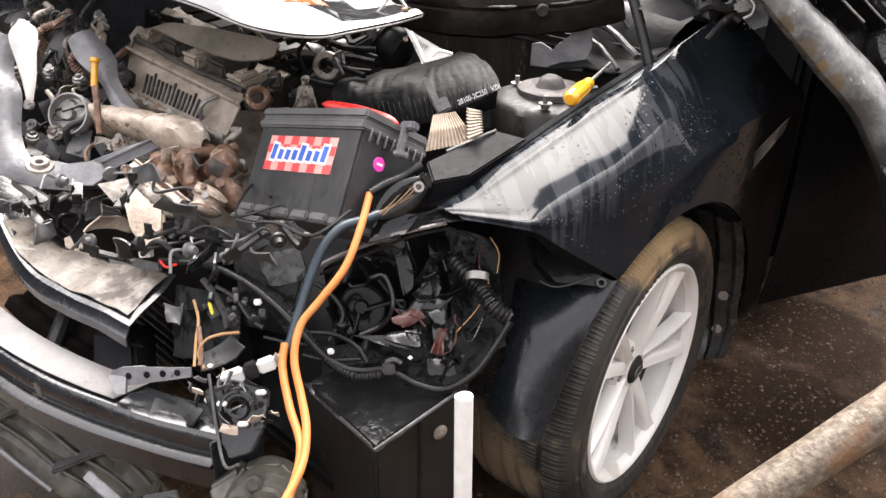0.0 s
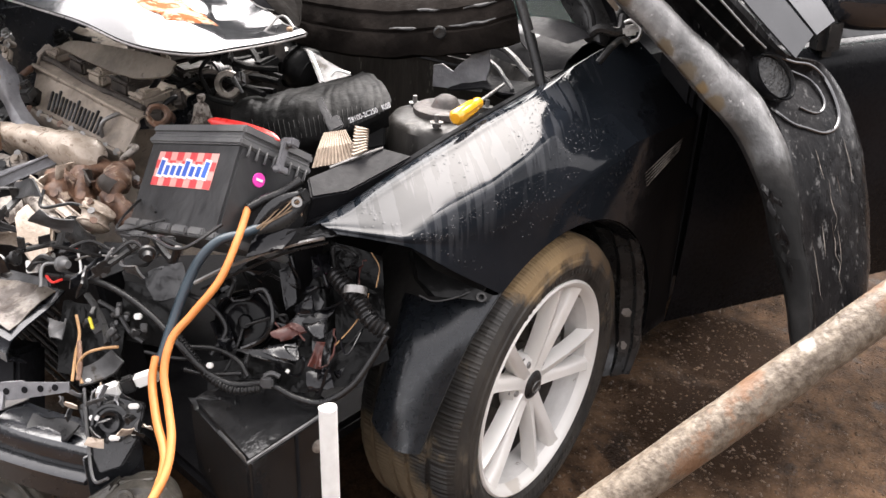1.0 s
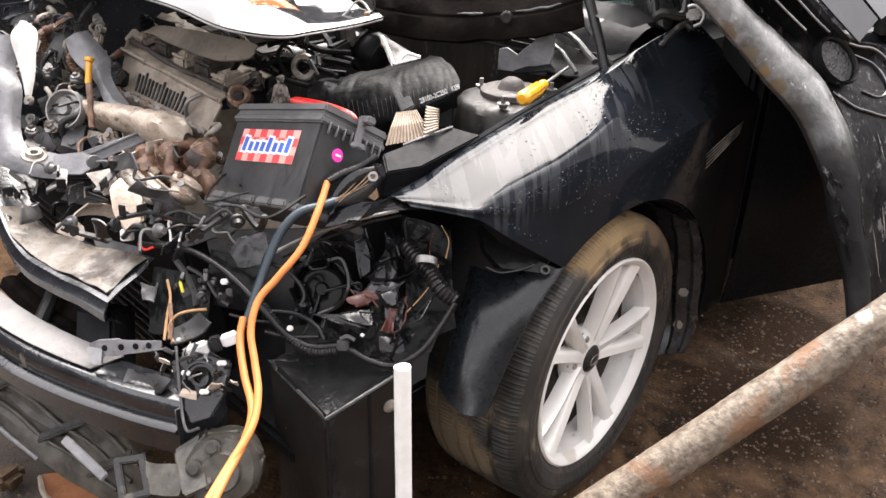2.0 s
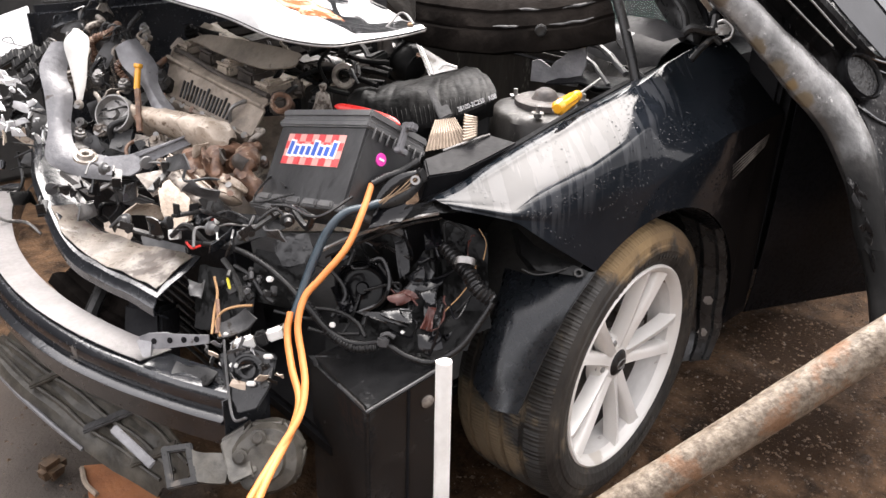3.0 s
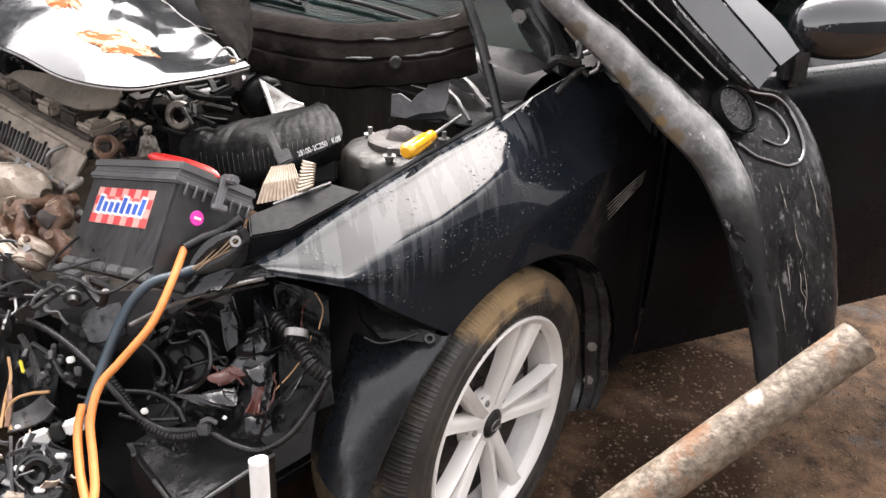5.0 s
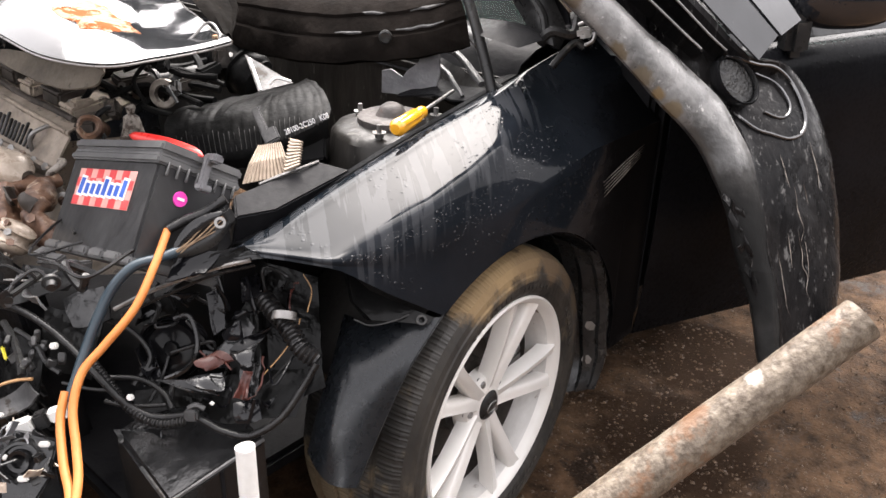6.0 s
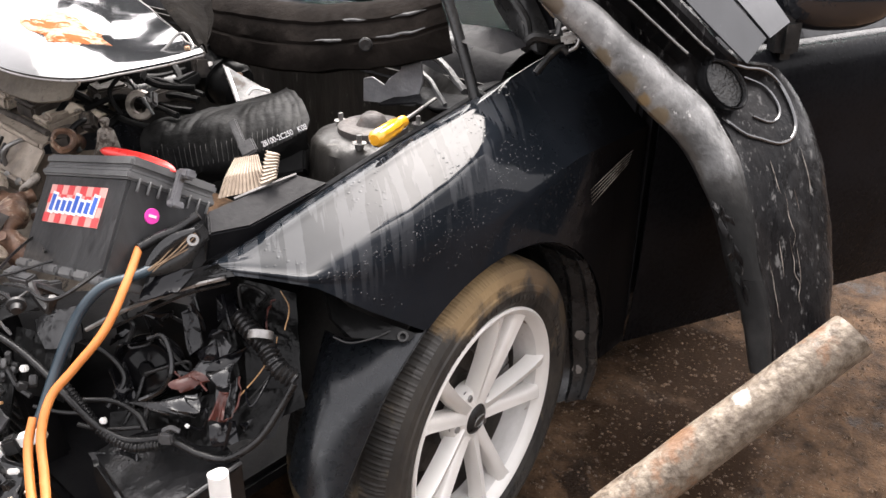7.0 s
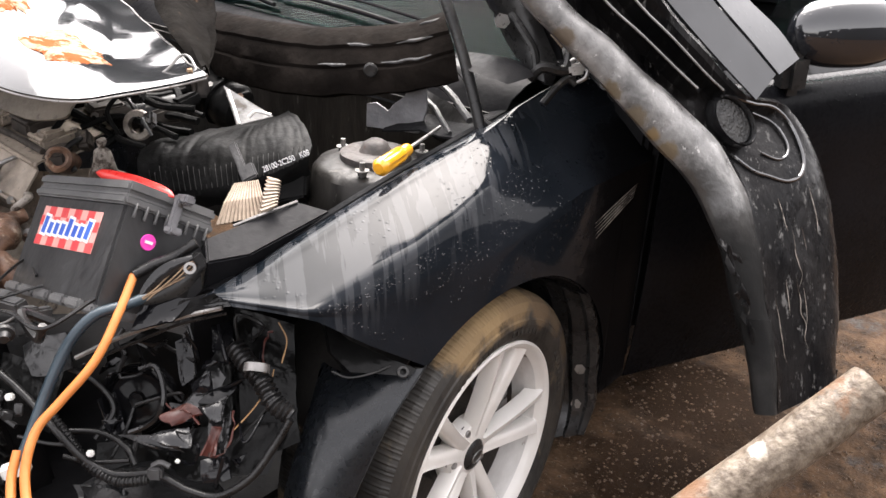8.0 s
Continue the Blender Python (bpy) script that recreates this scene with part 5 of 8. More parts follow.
for z in [0.018 + 0.0165 * k for k in range(8)]:
    bm = bmesh.new()
    block(bm, (0.005, 0.020, 0.003), BM @ Matrix.Translation((0.001, 0.148, z)), 0.0008, segs=1)
    part("lid_rib", bm, LID, case)
# label: chequered ground with blue print shapes
bm = bmesh.new()
block(bm, (0.176, 0.060, 0.0012), BM @ Matrix.Translation((0.142, 0.107, 0.0035)), 0.0004, segs=1)
label = part("label", bm, LABEL_PINK, battery, "red and white chequered label with blue print")
for r in range(4):
    for c in range(9):
        if (r + c) % 2 == 0:
            bm = bmesh.new()
            block(bm, (0.0192, 0.0146, 0.0008), BM @ Matrix.Translation((0.064 + 0.0195 * c, 0.0848 + 0.0149 * r, 0.0027)), 0)
            part("label_check", bm, LABEL_RED, label, smooth=False)
for k in range(8):
    for w, hgt, mt, z in ((0.0185, 0.034 if k in (0, 4, 7) else 0.025, LABEL_WHITE, 0.0018), (0.0115, 0.026 if k in (0, 4, 7) else 0.017, BLUE, 0.0012)):
        bm = bmesh.new()
        block(bm, (w, hgt, 0.0008), BM @ Matrix.Translation((0.208 - 0.0188 * k, 0.1055 + (0.003 if k in (0, 4, 7) else -0.001), z)) @ pose(0, 0, 0, 0, 0, 7), 0.0)
        part("label_bar", bm, mt, label, smooth=False)
bm = bmesh.new()
lathe(bm, [(0.0, -0.001), (0.0108, -0.001), (0.0116, 0.0), (0.0116, 0.001)], 28, BM @ Matrix.Translation((0.0040, 0.112, 0.052)) @ pose(0, 0, 0, 0, 0, -90))
sticker = part("round_sticker", bm, PINK, battery, "round magenta sticker")
bm = bmesh.new()
block(bm, (0.0008, 0.004, 0.012), BM @ Matrix.Translation((0.0024, 0.112, 0.052)), 0)
part("sticker_bar", bm, LABEL_WHITE, sticker, smooth=False)
for x in (0.04, 0.225):
    bm = bmesh.new()
    lathe(bm, [(0.0, -0.016), (0.008, -0.016), (0.0095, 0.0), (0.014, 0.0), (0.014, 0.003)], 20, BM @ Matrix.Translation((x, 0.186, 0.105)))
    part("terminal", bm, STEEL, battery)

# ---- red jump clamp on the battery ----
clamp = thing("jump_clamp", (-0.43, 0.36, 0.86), "red-handled jump lead clamp lying on the battery lid", "clamp")
bm = bmesh.new()
rc = [(-0.459, 0.407, 0.873), (-0.449, 0.379, 0.872), (-0.436, 0.337, 0.871), (-0.424, 0.295, 0.867), (-0.418, 0.268, 0.864)]
line = catmull(rc, 5)
loft(bm, [[p + V(BV) * (0.0085 * w * math.sin(a)) + V((0.84, -0.08, -0.53)) * (0.0085 * w * math.cos(a)) for a in [2 * math.pi * k / 12 for k in range(13)]] for p, w in zip(line, [(0.75 + 0.45 * math.sin(0.3 + 2.5 * i / (len(line) - 1))) * max(0.12, 1 - abs(2 * i / (len(line) - 1) - 1) ** 8) for i in range(len(line))])])
part("grip", bm, RED, clamp)
bm = bmesh.new()
jm = axes([(-0.414, 0.247, 0.864)][0], BU, BV)
block(bm, (0.030, 0.014, 0.018), jm, 0.003)
block(bm, (0.010, 0.052, 0.012), jm @ Matrix.Translation((0.002, -0.026, -0.006)), 0.002)
block(bm, (0.018, 0.010, 0.020), jm @ Matrix.Translation((0.0, -0.046, -0.004)), 0.002)
part("jaw", bm, PALE_STEEL, clamp, "dull metal clamp jaw")

# ---- air filter box with its ribbed lid ----
airbox = thing("air_filter_box", (-0.2, 0.4, 0.80), "ribbed black air filter box with a printed part number", "air filter")
AL = [(-0.331, 0.520, 0.779), (-0.314, 0.563, 0.814), (-0.271, 0.607, 0.827), (-0.173, 0.658, 0.818)]
AM = [(-0.253, 0.378, 0.810), (-0.221, 0.428, 0.846), (-0.168, 0.479, 0.860), (-0.066, 0.557, 0.847)]
AR = [(-0.159, 0.286, 0.861), (-0.129, 0.313, 0.880), (-0.089, 0.394, 0.890), (-0.028, 0.499, 0.874)]
bm = bmesh.new()
rows = []
for k in range(109):
    t = k / 108
    row = []
    ridge = 0.0009 * abs(math.sin(math.pi * t * 18)) * (0.6 + 0.8 * noise.noise(V((t * 9, 4, 0))))
    for a, b, c in zip(AL, AM, AR):
        row.append((V((0.0, 0.0, 1.0)) * 0.6 - AWAY * 0.7) * ridge + V(a) * (1 - t) * (1 - 2 * t) + V(b) * 4 * t * (1 - t) + V(c) * t * (2 * t - 1))
    rows.append(catmull([row[0] + AWAY * 0.02 - V((0, 0, 0.03)), row[0], row[1], row[2], row[3]], 4))
loft(bm, rows, 0.004)
crumple(bm, 0.006, 20)
crumple(bm, 0.002, 55)
lid = part("lid", bm, AIRBOX, airbox)
for k in range(30):
    t = 0.06 + 0.9 * k / 29
    if 0.56 < t < 0.64:
        continue
    q = [V(a) * (1 - t) * (1 - 2 * t) + V(b) * 4 * t * (1 - t) + V(c) * t * (2 * t - 1) for a, b, c in zip(AL, AM, AR)]
    bm = bmesh.new()
    top_t = 0.45 + 0.5 * noise.noise(V((k * 1.7, 0, 0)))
    tube(bm, [q[0] - AWAY * 0.004, q[0].lerp(q[1], 0.5) - AWAY * 0.008, q[0].lerp(q[1], 0.5 + top_t * 0.5) - AWAY * 0.005], 0.0012, 5, 3)
    part("rib", bm, AIRBOX, lid)
bm = bmesh.new()
cl0 = [(-0.220, 0.412, 0.872), (-0.230, 0.379, 0.848), (-0.238, 0.351, 0.831)]
mm2 = axes(cl0[1], V(cl0[2]) - V(cl0[0]), V((0.5, -0.6, 0.2)))
block(bm, (0.075, 0.014, 0.006), mm2, 0.002)
block(bm, (0.030, 0.028, 0.010), mm2 @ Matrix.Translation((0.030, 0.006, 0.0)), 0.003)
part("clip", bm, GREY_STEEL, airbox, "grey spring clip")
bm = bmesh.new()
lo = [(-0.217, 0.363, 0.811), (-0.146, 0.307, 0.846), (-0.165, 0.289, 0.792), (-0.234, 0.328, 0.784)]
prism(bm, lo, AWAY * 0.12)
round_edges(bm, 0.004)
part("base", bm, AIRBOX, airbox)
# the part number, raised in white along the lid's rim
txt = bpy.data.curves.new("part_number", "FONT")
txt.body = "28100-2C250   K08"
txt.size, txt.extrude, txt.align_x = 0.0135, 0.0004, "LEFT"
tob = bpy.data.objects.new("part_number", txt)
tme = bpy.data.meshes.new_from_object(tob)
tn = [(-0.227, 0.317, 0.843), (-0.168, 0.271, 0.872)]
td = (V(tn[1]) - V(tn[0]))
bm = bmesh.new()
bm.from_mesh(tme)
wide = max(v.co.x for v in bm.verts)
for v in bm.verts:
    v.co.x *= td.length / wide
bm.transform(axes(tn[0], td, V((0.2, 0.2, 1.0)) - AWAY * 0.2))
part("part_number", bm, LABEL_WHITE, airbox, "white printed part number", smooth=False)
bpy.data.objects.remove(tob)
# torn clear bracket on the lid
bm = bmesh.new()
sh = [(-0.132, 0.555, 0.926), (-0.100, 0.453, 0.885), (-0.166, 0.472, 0.876)]
prism(bm, sh, AWAY * 0.003)
part("torn_bracket", bm, GREY_STEEL, airbox)
bm = bmesh.new()
tube(bm, [(-0.141, 0.529, 0.923), (-0.160, 0.484, 0.900), (-0.169, 0.461, 0.881)], 0.003, 6)
tube(bm, [(-0.145, 0.465, 0.888), (-0.133, 0.459, 0.898), (-0.114, 0.441, 0.892)], 0.003, 6)
part("bracket_edge", bm, WHITE_PLASTIC, airbox)

# ---- paper filter spilling out below ----
bm = bmesh.new()
fb = [(-0.346, 0.279, 0.797), (-0.288, 0.225, 0.814)]
ft = [(-0.270, 0.336, 0.830), (-0.244, 0.311, 0.836)]
rows = []
for k in range(25):
    t = k / 24
    z = AWAY * (0.0022 if k % 2 else -0.0022)
    rows.append([V(fb[0]).lerp(V(fb[1]), t) + z, V(fb[0]).lerp(V(fb[1]), t).lerp(V(ft[0]).lerp(V(ft[1]), t), 0.5) + z - AWAY * 0.015, V(ft[0]).lerp(V(ft[1]), t) + z])
loft(bm, rows, 0.0015)
filt = thing("paper_filter", (-0.33, 0.25, 0.78), "cream pleated paper air filter under the box", "filter")
part("pleats", bm, CREAM, filt, smooth=False)
bm = bmesh.new()
fc = [(-0.310, 0.222, 0.821), (-0.287, 0.218, 0.828), (-0.248, 0.257, 0.850), (-0.251, 0.277, 0.850)]
rows = []
for k in range(19):
    t = k / 18
    z = -AWAY * (0.004 if k % 2 else 0.0) + V((0.003, -0.004, 0)) * (k % 2)
    rows.append([V(fc[0]).lerp(V(fc[3]), t) + z, V(fc[1]).lerp(V(fc[2]), t) + z * 2])
loft(bm, rows, 0.003)
part("toothed_edge", bm, CREAM, filt, smooth=False)

# ---- headlamp mount: black panel inside the fender's nose ----
bm = bmesh.new()
hp = [(-0.406, 0.217, 0.813), (-0.430, 0.179, 0.796), (-0.381, 0.147, 0.804), (-0.211, 0.171, 0.815), (-0.237, 0.224, 0.823)]
prism(bm, hp, V((0.0, 0.02, -0.06)))
round_edges(bm, 0.003)
mount = thing("headlamp_mount", (-0.40, 0.20, 0.70), "wet black plastic headlamp mount inside the fender", "headlamp mount")
part("mount_panel", bm, MATT, mount)
bm = bmesh.new()
tube(bm, [(-0.353, 0.225, 0.814), (-0.305, 0.217, 0.822), (-0.239, 0.219, 0.824)], 0.0025, 6)
part("mount_edge", bm, STEEL, mount)

# ---- screwdriver on the fender's gutter ----
drv = thing("screwdriver", (-0.08, 0.165, 0.862), "screwdriver with a clear amber handle on the fender's edge", "screwdriver")
D0, D1, D2 = V((-0.137, 0.145, 0.873)), V((-0.036, 0.176, 0.877)), V((0.085, 0.213, 0.884))
bm = bmesh.new()
m = axes(D0, (D1 - D0).cross(V((0, 0, 1))), D1 - D0)
L0 = (D1 - D0).length


def flutes(i, j):
    return 0.0016 if (i % 6) < 2 and 3 <= j <= 6 else 0.0


lathe(bm, [(0.0, 0.0), (0.009, 0.001), (0.0145, 0.008), (0.0150, 0.020), (0.0145, 0.045), (0.0140, 0.070), (0.0130, 0.080), (0.0095, 0.086), (0.0115, L0 - 0.010), (0.0105, L0 - 0.002), (0.0, L0)], 36, m, False, flutes)
part("handle", bm, YELLOW, drv, "amber plastic handle")
bm = bmesh.new()
tube(bm, [D1 - (D1 - D0) * 0.05, D2], 0.0032, 10)
part("shaft", bm, STEEL, drv)

# ---- engine ----
engine = thing("engine", (-0.3, 0.9, 0.30), "grimy brown engine with ribbed cover and cast housings", "engine")
# long cover: a ribbed front face under a stepped top, running away along the bay
LOW0, LOW1 = V((-0.492, 1.061, 0.755)), V((-0.463, 0.713, 0.732))
EDGE0, EDGE1 = V((-0.441, 1.110, 0.838)), V((-0.410, 0.725, 0.792))
BACK0, BACK1 = V((-0.266, 1.220, 0.886)), V((-0.177, 0.765, 0.825))


def cover_pt(u, v, lift=0.0):
    """u along the cover, v 0 to 1 up its front face and 1 to 2 back over its top."""
    if v <= 1:
        p = LOW0.lerp(LOW1, u).lerp(EDGE0.lerp(EDGE1, u), v)
        n = V((-0.75, -0.30, 0.55))
    else:
        p = EDGE0.lerp(EDGE1, u).lerp(BACK0.lerp(BACK1, u), v - 1)
        n = V((-0.25, -0.15, 0.95))
    return p + n.normalized() * lift


bm = bmesh.new()
prof = [(-0.25, -0.03), (-0.12, 0.004), (-0.02, 0.012), (0.04, 0.012), (0.07, 0.002), (0.85, 0.0), (0.90, 0.007), (0.98, 0.008), (1.02, 0.006), (1.10, 0.004), (1.14, -0.006), (1.45, -0.004), (1.50, 0.010), (1.85, 0.012), (1.92, 0.0), (2.1, -0.01)]
loft(bm, [[cover_pt(i / 40, v, o) for v, o in prof] for i in range(41)], 0.004)
crumple(bm, 0.0035, 22)
cov = part("cylinder_cover", bm, ENGINE, engine)
for k in range(15):
    u = 0.20 + 0.52 * k / 14
    bm = bmesh.new()
    low, high = cover_pt(u, 0.16, 0.003), cover_pt(u + 0.012, 0.60 + 0.10 * (k % 5 == 2), 0.003)
    block(bm, ((high - low).length, 0.0055, 0.006), axes(low.lerp(high, 0.5), high - low, LOW1 - LOW0), 0.0015, segs=1)
    part("cooling_slot", bm, GREY_STEEL if k % 4 else BLACK_PLASTIC, cov, "dark slot in the cover's face")
for k in range(9):
    bm = bmesh.new()
    bolt(bm, cover_pt(0.04 + 0.115 * k, 0.01, 0.012), (-0.75, -0.3, 0.55), 0.0055, 0.006)
    part("cover_bolt", bm, STEEL if k % 3 else RUST, cov)
COIL = material("oily_dark_housing", (0.020, 0.017, 0.015), (0.062, 0.052, 0.045), (0.35, 0.65), scale=16, bump=0.5, fine=60, spec=0.3, patch=((0.15, 0.125, 0.10), 0.36, 22, 0.85))
for k, (u, w_, v0, v1, hh) in enumerate(((0.12, 0.10, 1.16, 1.50, 0.022), (0.33, 0.13, 1.18, 1.56, 0.030), (0.52, 0.12, 1.12, 1.46, 0.026), (0.70, 0.14, 1.16, 1.58, 0.030), (0.88, 0.12, 1.10, 1.50, 0.024))):
    bm = bmesh.new()
    a, b, c = cover_pt(u - w_ / 2, (v0 + v1) / 2), cover_pt(u + w_ / 2, (v0 + v1) / 2), cover_pt(u, v1) - cover_pt(u, v0)
    m = axes(a.lerp(b, 0.5) + V((-0.004, -0.002, hh * 0.45)), b - a, c)
    block(bm, ((b - a).length, c.length, hh), m, 0.005, 0.9)
    block(bm, ((b - a).length * 0.55, c.length * 0.45, hh * 0.6), m @ Matrix.Translation((0.006, -0.012, hh * 0.6)), 0.004, 0.85)
    block(bm, ((b - a).length * 0.9, 0.008, 0.007), m @ Matrix.Translation((0.0, -c.length * 0.42, hh * 0.52)), 0.002, segs=1)
    crumple(bm, 0.003, 26, k)
    coil = part("coil_housing", bm, COIL if k % 2 else ENGINE, cov)
    bm = bmesh.new()
    bolt(bm, m @ V((-(b - a).length * 0.3, -c.length * 0.2, hh * 0.5)), (-0.2, -0.1, 1), 0.006, 0.006)
    part("housing_bolt", bm, STEEL, coil)
for k, (v, r_) in enumerate(((1.07, 0.006), (1.62, 0.008), (0.93, 0.0045))):
    bm = bmesh.new()
    tube(bm, [cover_pt(u, v, 0.012 + 0.006 * math.sin(9 * u + k)) for u in (0.02, 0.18, 0.36, 0.55, 0.74, 0.97)], r_, 8)
    part("cover_rail", bm, (COIL, AIRBOX, ENGINE)[k], cov)
for k in range(7):
    bm = bmesh.new()
    m = axes((-0.236 + 0.004 * (k % 2), 0.745 + 0.074 * k, 0.840 + 0.0045 * k), (0.15, 1, 0.05), (1, -0.1, 0.1))
    block(bm, (0.066, 0.050 + 0.012 * (k % 3), 0.030), m, 0.005)
    block(bm, (0.030, 0.024, 0.020), m @ Matrix.Translation((0.004 * (k % 4), -0.01, 0.020)), 0.003)
    crumple(bm, 0.004, 22, k)
    part("intake_box", bm, (DUSTY_PLASTIC, COIL)[k % 3 == 1], engine, "dark grimy intake housing")
bm = bmesh.new()
tg = [(-0.432, 1.005, 0.891), (-0.417, 0.937, 0.913), (-0.371, 0.674, 0.918), (-0.379, 0.642, 0.906), (-0.390, 0.646, 0.893), (-0.411, 0.695, 0.882), (-0.429, 0.797, 0.880)]
prism(bm, catmull(tg + tg[:1], 5)[:-1], V((0.003, 0.004, -0.004)))
crumple(bm, 0.003, 22)
part("heat_shield", bm, material("dusty_heat_shield", (0.10, 0.085, 0.068), (0.21, 0.18, 0.145), (0.5, 0.75), scale=11, bump=0.4, patch=((0.045, 0.034, 0.026), 0.38, 16, 0.8)), engine, "flat dusty grey-brown heat shield")
# pale rounded heat shield under the cover, pressed with a seam and dents
bm = bmesh.new()
axis = catmull([(-0.580, 1.020, 0.726), (-0.552, 0.890, 0.735), (-0.527, 0.775, 0.733), (-0.509, 0.705, 0.728)], 8)
rows = []
for i, p in enumerate(axis):
    t = i / (len(axis) - 1)
    wd = (0.044 + 0.012 * t) * math.sqrt(max(0.02, 1 - max(0.0, (t - 0.80) / 0.22) ** 2)) * (0.82 + 0.18 * min(1, t * 5))
    row = []
    for k in range(15):
        a = radians(-75 + 210 * k / 14)
        rr = wd * (1 + 0.05 * math.sin(t * 14) + (0.07 if 0.52 < t < 0.60 else 0.0))
        row.append(p + V((-0.62, -0.25, 0.30)).normalized() * (rr * math.cos(a)) + V((-0.1, -0.05, 1.0)).normalized() * (rr * 0.80 * math.sin(a)))
    rows.append(row)
loft(bm, rows, 0.003)
crumple(bm, 0.014, 13)
crumple(bm, 0.004, 45, 2.0)
shell = part("heat_shell", bm, WHITE_ALLOY, engine, "pale dirty pressed heat shield")
bm = bmesh.new()
flake(bm, [axis[2] + V((-0.035, -0.02, -0.022)), axis[-6] + V((-0.036, -0.02, -0.020)), axis[-6] + V((-0.046, -0.03, -0.034)), axis[2] + V((-0.048, -0.03, -0.036))], 0.003, 0.006, 0.003, 2.0, 14)
part("shell_flange", bm, CAST, shell)
for t in (0.15, 0.42, 0.70):
    bm = bmesh.new()
    bolt(bm, axis[int(t * (len(axis) - 1))] + V((-0.036, -0.016, 0.020)), (-0.7, -0.3, 0.6), 0.006, 0.007)
    part("shell_bolt", bm, RUST, shell)
# rusted exhaust runners and torn shield below it
rr_ = random.Random(41)
for k in range(3):
    u = k / 2
    p0 = V((-0.560, 0.770, 0.700)).lerp(V((-0.515, 0.640, 0.730)), u)
    p1 = V((-0.600, 0.710, 0.685)).lerp(V((-0.562, 0.570, 0.705)), u)
    bm = bmesh.new()
    tube(bm, [p0 + V((0.03, 0.02 * (k - 1), 0.0)), p0 + V((-0.01, -0.008, 0.004)), p0.lerp(p1, 0.55) + V((-0.006, -0.012 + 0.016 * (k % 2), 0.008)), p1, p1 + V((0.016, -0.035, -0.030))], lambda t: 0.020 + 0.004 * math.sin(t * 11 + 2 * k) + (0.006 if abs(t - 0.4) < 0.06 else 0.0), 18, 10)
    crumple(bm, 0.012, 22, k)
    crumple(bm, 0.004, 70, k + 5)
    run = part("exhaust_manifold", bm, RUST, engine)
    bm = bmesh.new()
    bolt(bm, p1 + V((-0.012, -0.010, 0.014)), (-0.5, -0.5, 0.7), 0.006, 0.008)
    part("runner_bolt", bm, RUST, run)
for k in range(9):
    p = V((-0.605, 0.745, 0.705)).lerp(V((-0.545, 0.585, 0.735)), rr_.random()) + V((rr_.uniform(-0.02, 0.02), rr_.uniform(-0.02, 0.02), rr_.uniform(-0.012, 0.014)))
    m = axes(p, (rr_.uniform(-1, 1), rr_.uniform(-1, 1), rr_.uniform(-0.6, 0.6)), (rr_.uniform(-0.6, 0.2), rr_.uniform(-0.6, 0.2), 1))
    a, b = rr_.uniform(0.018, 0.040), rr_.uniform(0.010, 0.020)
    bm = bmesh.new()
    flake(bm, [m @ V((-a, -b, 0)), m @ V((a, -b * 0.6, 0)), m @ V((a * 0.7, b, 0)), m @ V((-a * 0.8, b * 0.7, 0))], 0.003, 0.014, 0.006, k * 1.7, 9)
    part("torn_shield", bm, (RUST, RUST, WHITE_ALLOY, COIL)[k % 4], engine)
for pts, r, mt, nm in (
        ([(-0.597, 0.539, 0.721), (-0.609, 0.541, 0.706), (-0.629, 0.531, 0.685)], 0.026, WHITE_ALLOY, "rusty_flange"),
        ([(-0.640, 0.790, 0.700), (-0.646, 0.690, 0.686), (-0.650, 0.590, 0.668)], 0.013, CAST, "coolant_pipe"),
        ([(-0.225, 0.811, 0.819), (-0.155, 0.802, 0.827), (-0.077, 0.780, 0.830)], 0.030, BLACK_PLASTIC, "intake_pipe"),
        ([(-0.041, 0.830, 0.863), (-0.008, 0.777, 0.844), (0.010, 0.704, 0.819)], 0.050, AIRBOX, "throttle_body")):
    bm = bmesh.new()
    casting(bm, pts, r, r * 37 + pts[0][2] * 5)
    cast_part = part(nm, bm, mt, engine)
    for q in range(3):
        bm = bmesh.new()
        p, d = V(pts[0]).lerp(V(pts[-1]), 0.15 + 0.35 * q), (V((-0.45, -0.45, 0.75)) + V((0.3, -0.3, 0)) * (q - 1)).normalized()
        bolt(bm, p + d * r * 1.0, d, 0.0045, 0.006)
        part("casting_bolt", bm, STEEL if q % 2 else RUST, cast_part)
# hoses and wiring on top of the engine
er = random.Random(3)
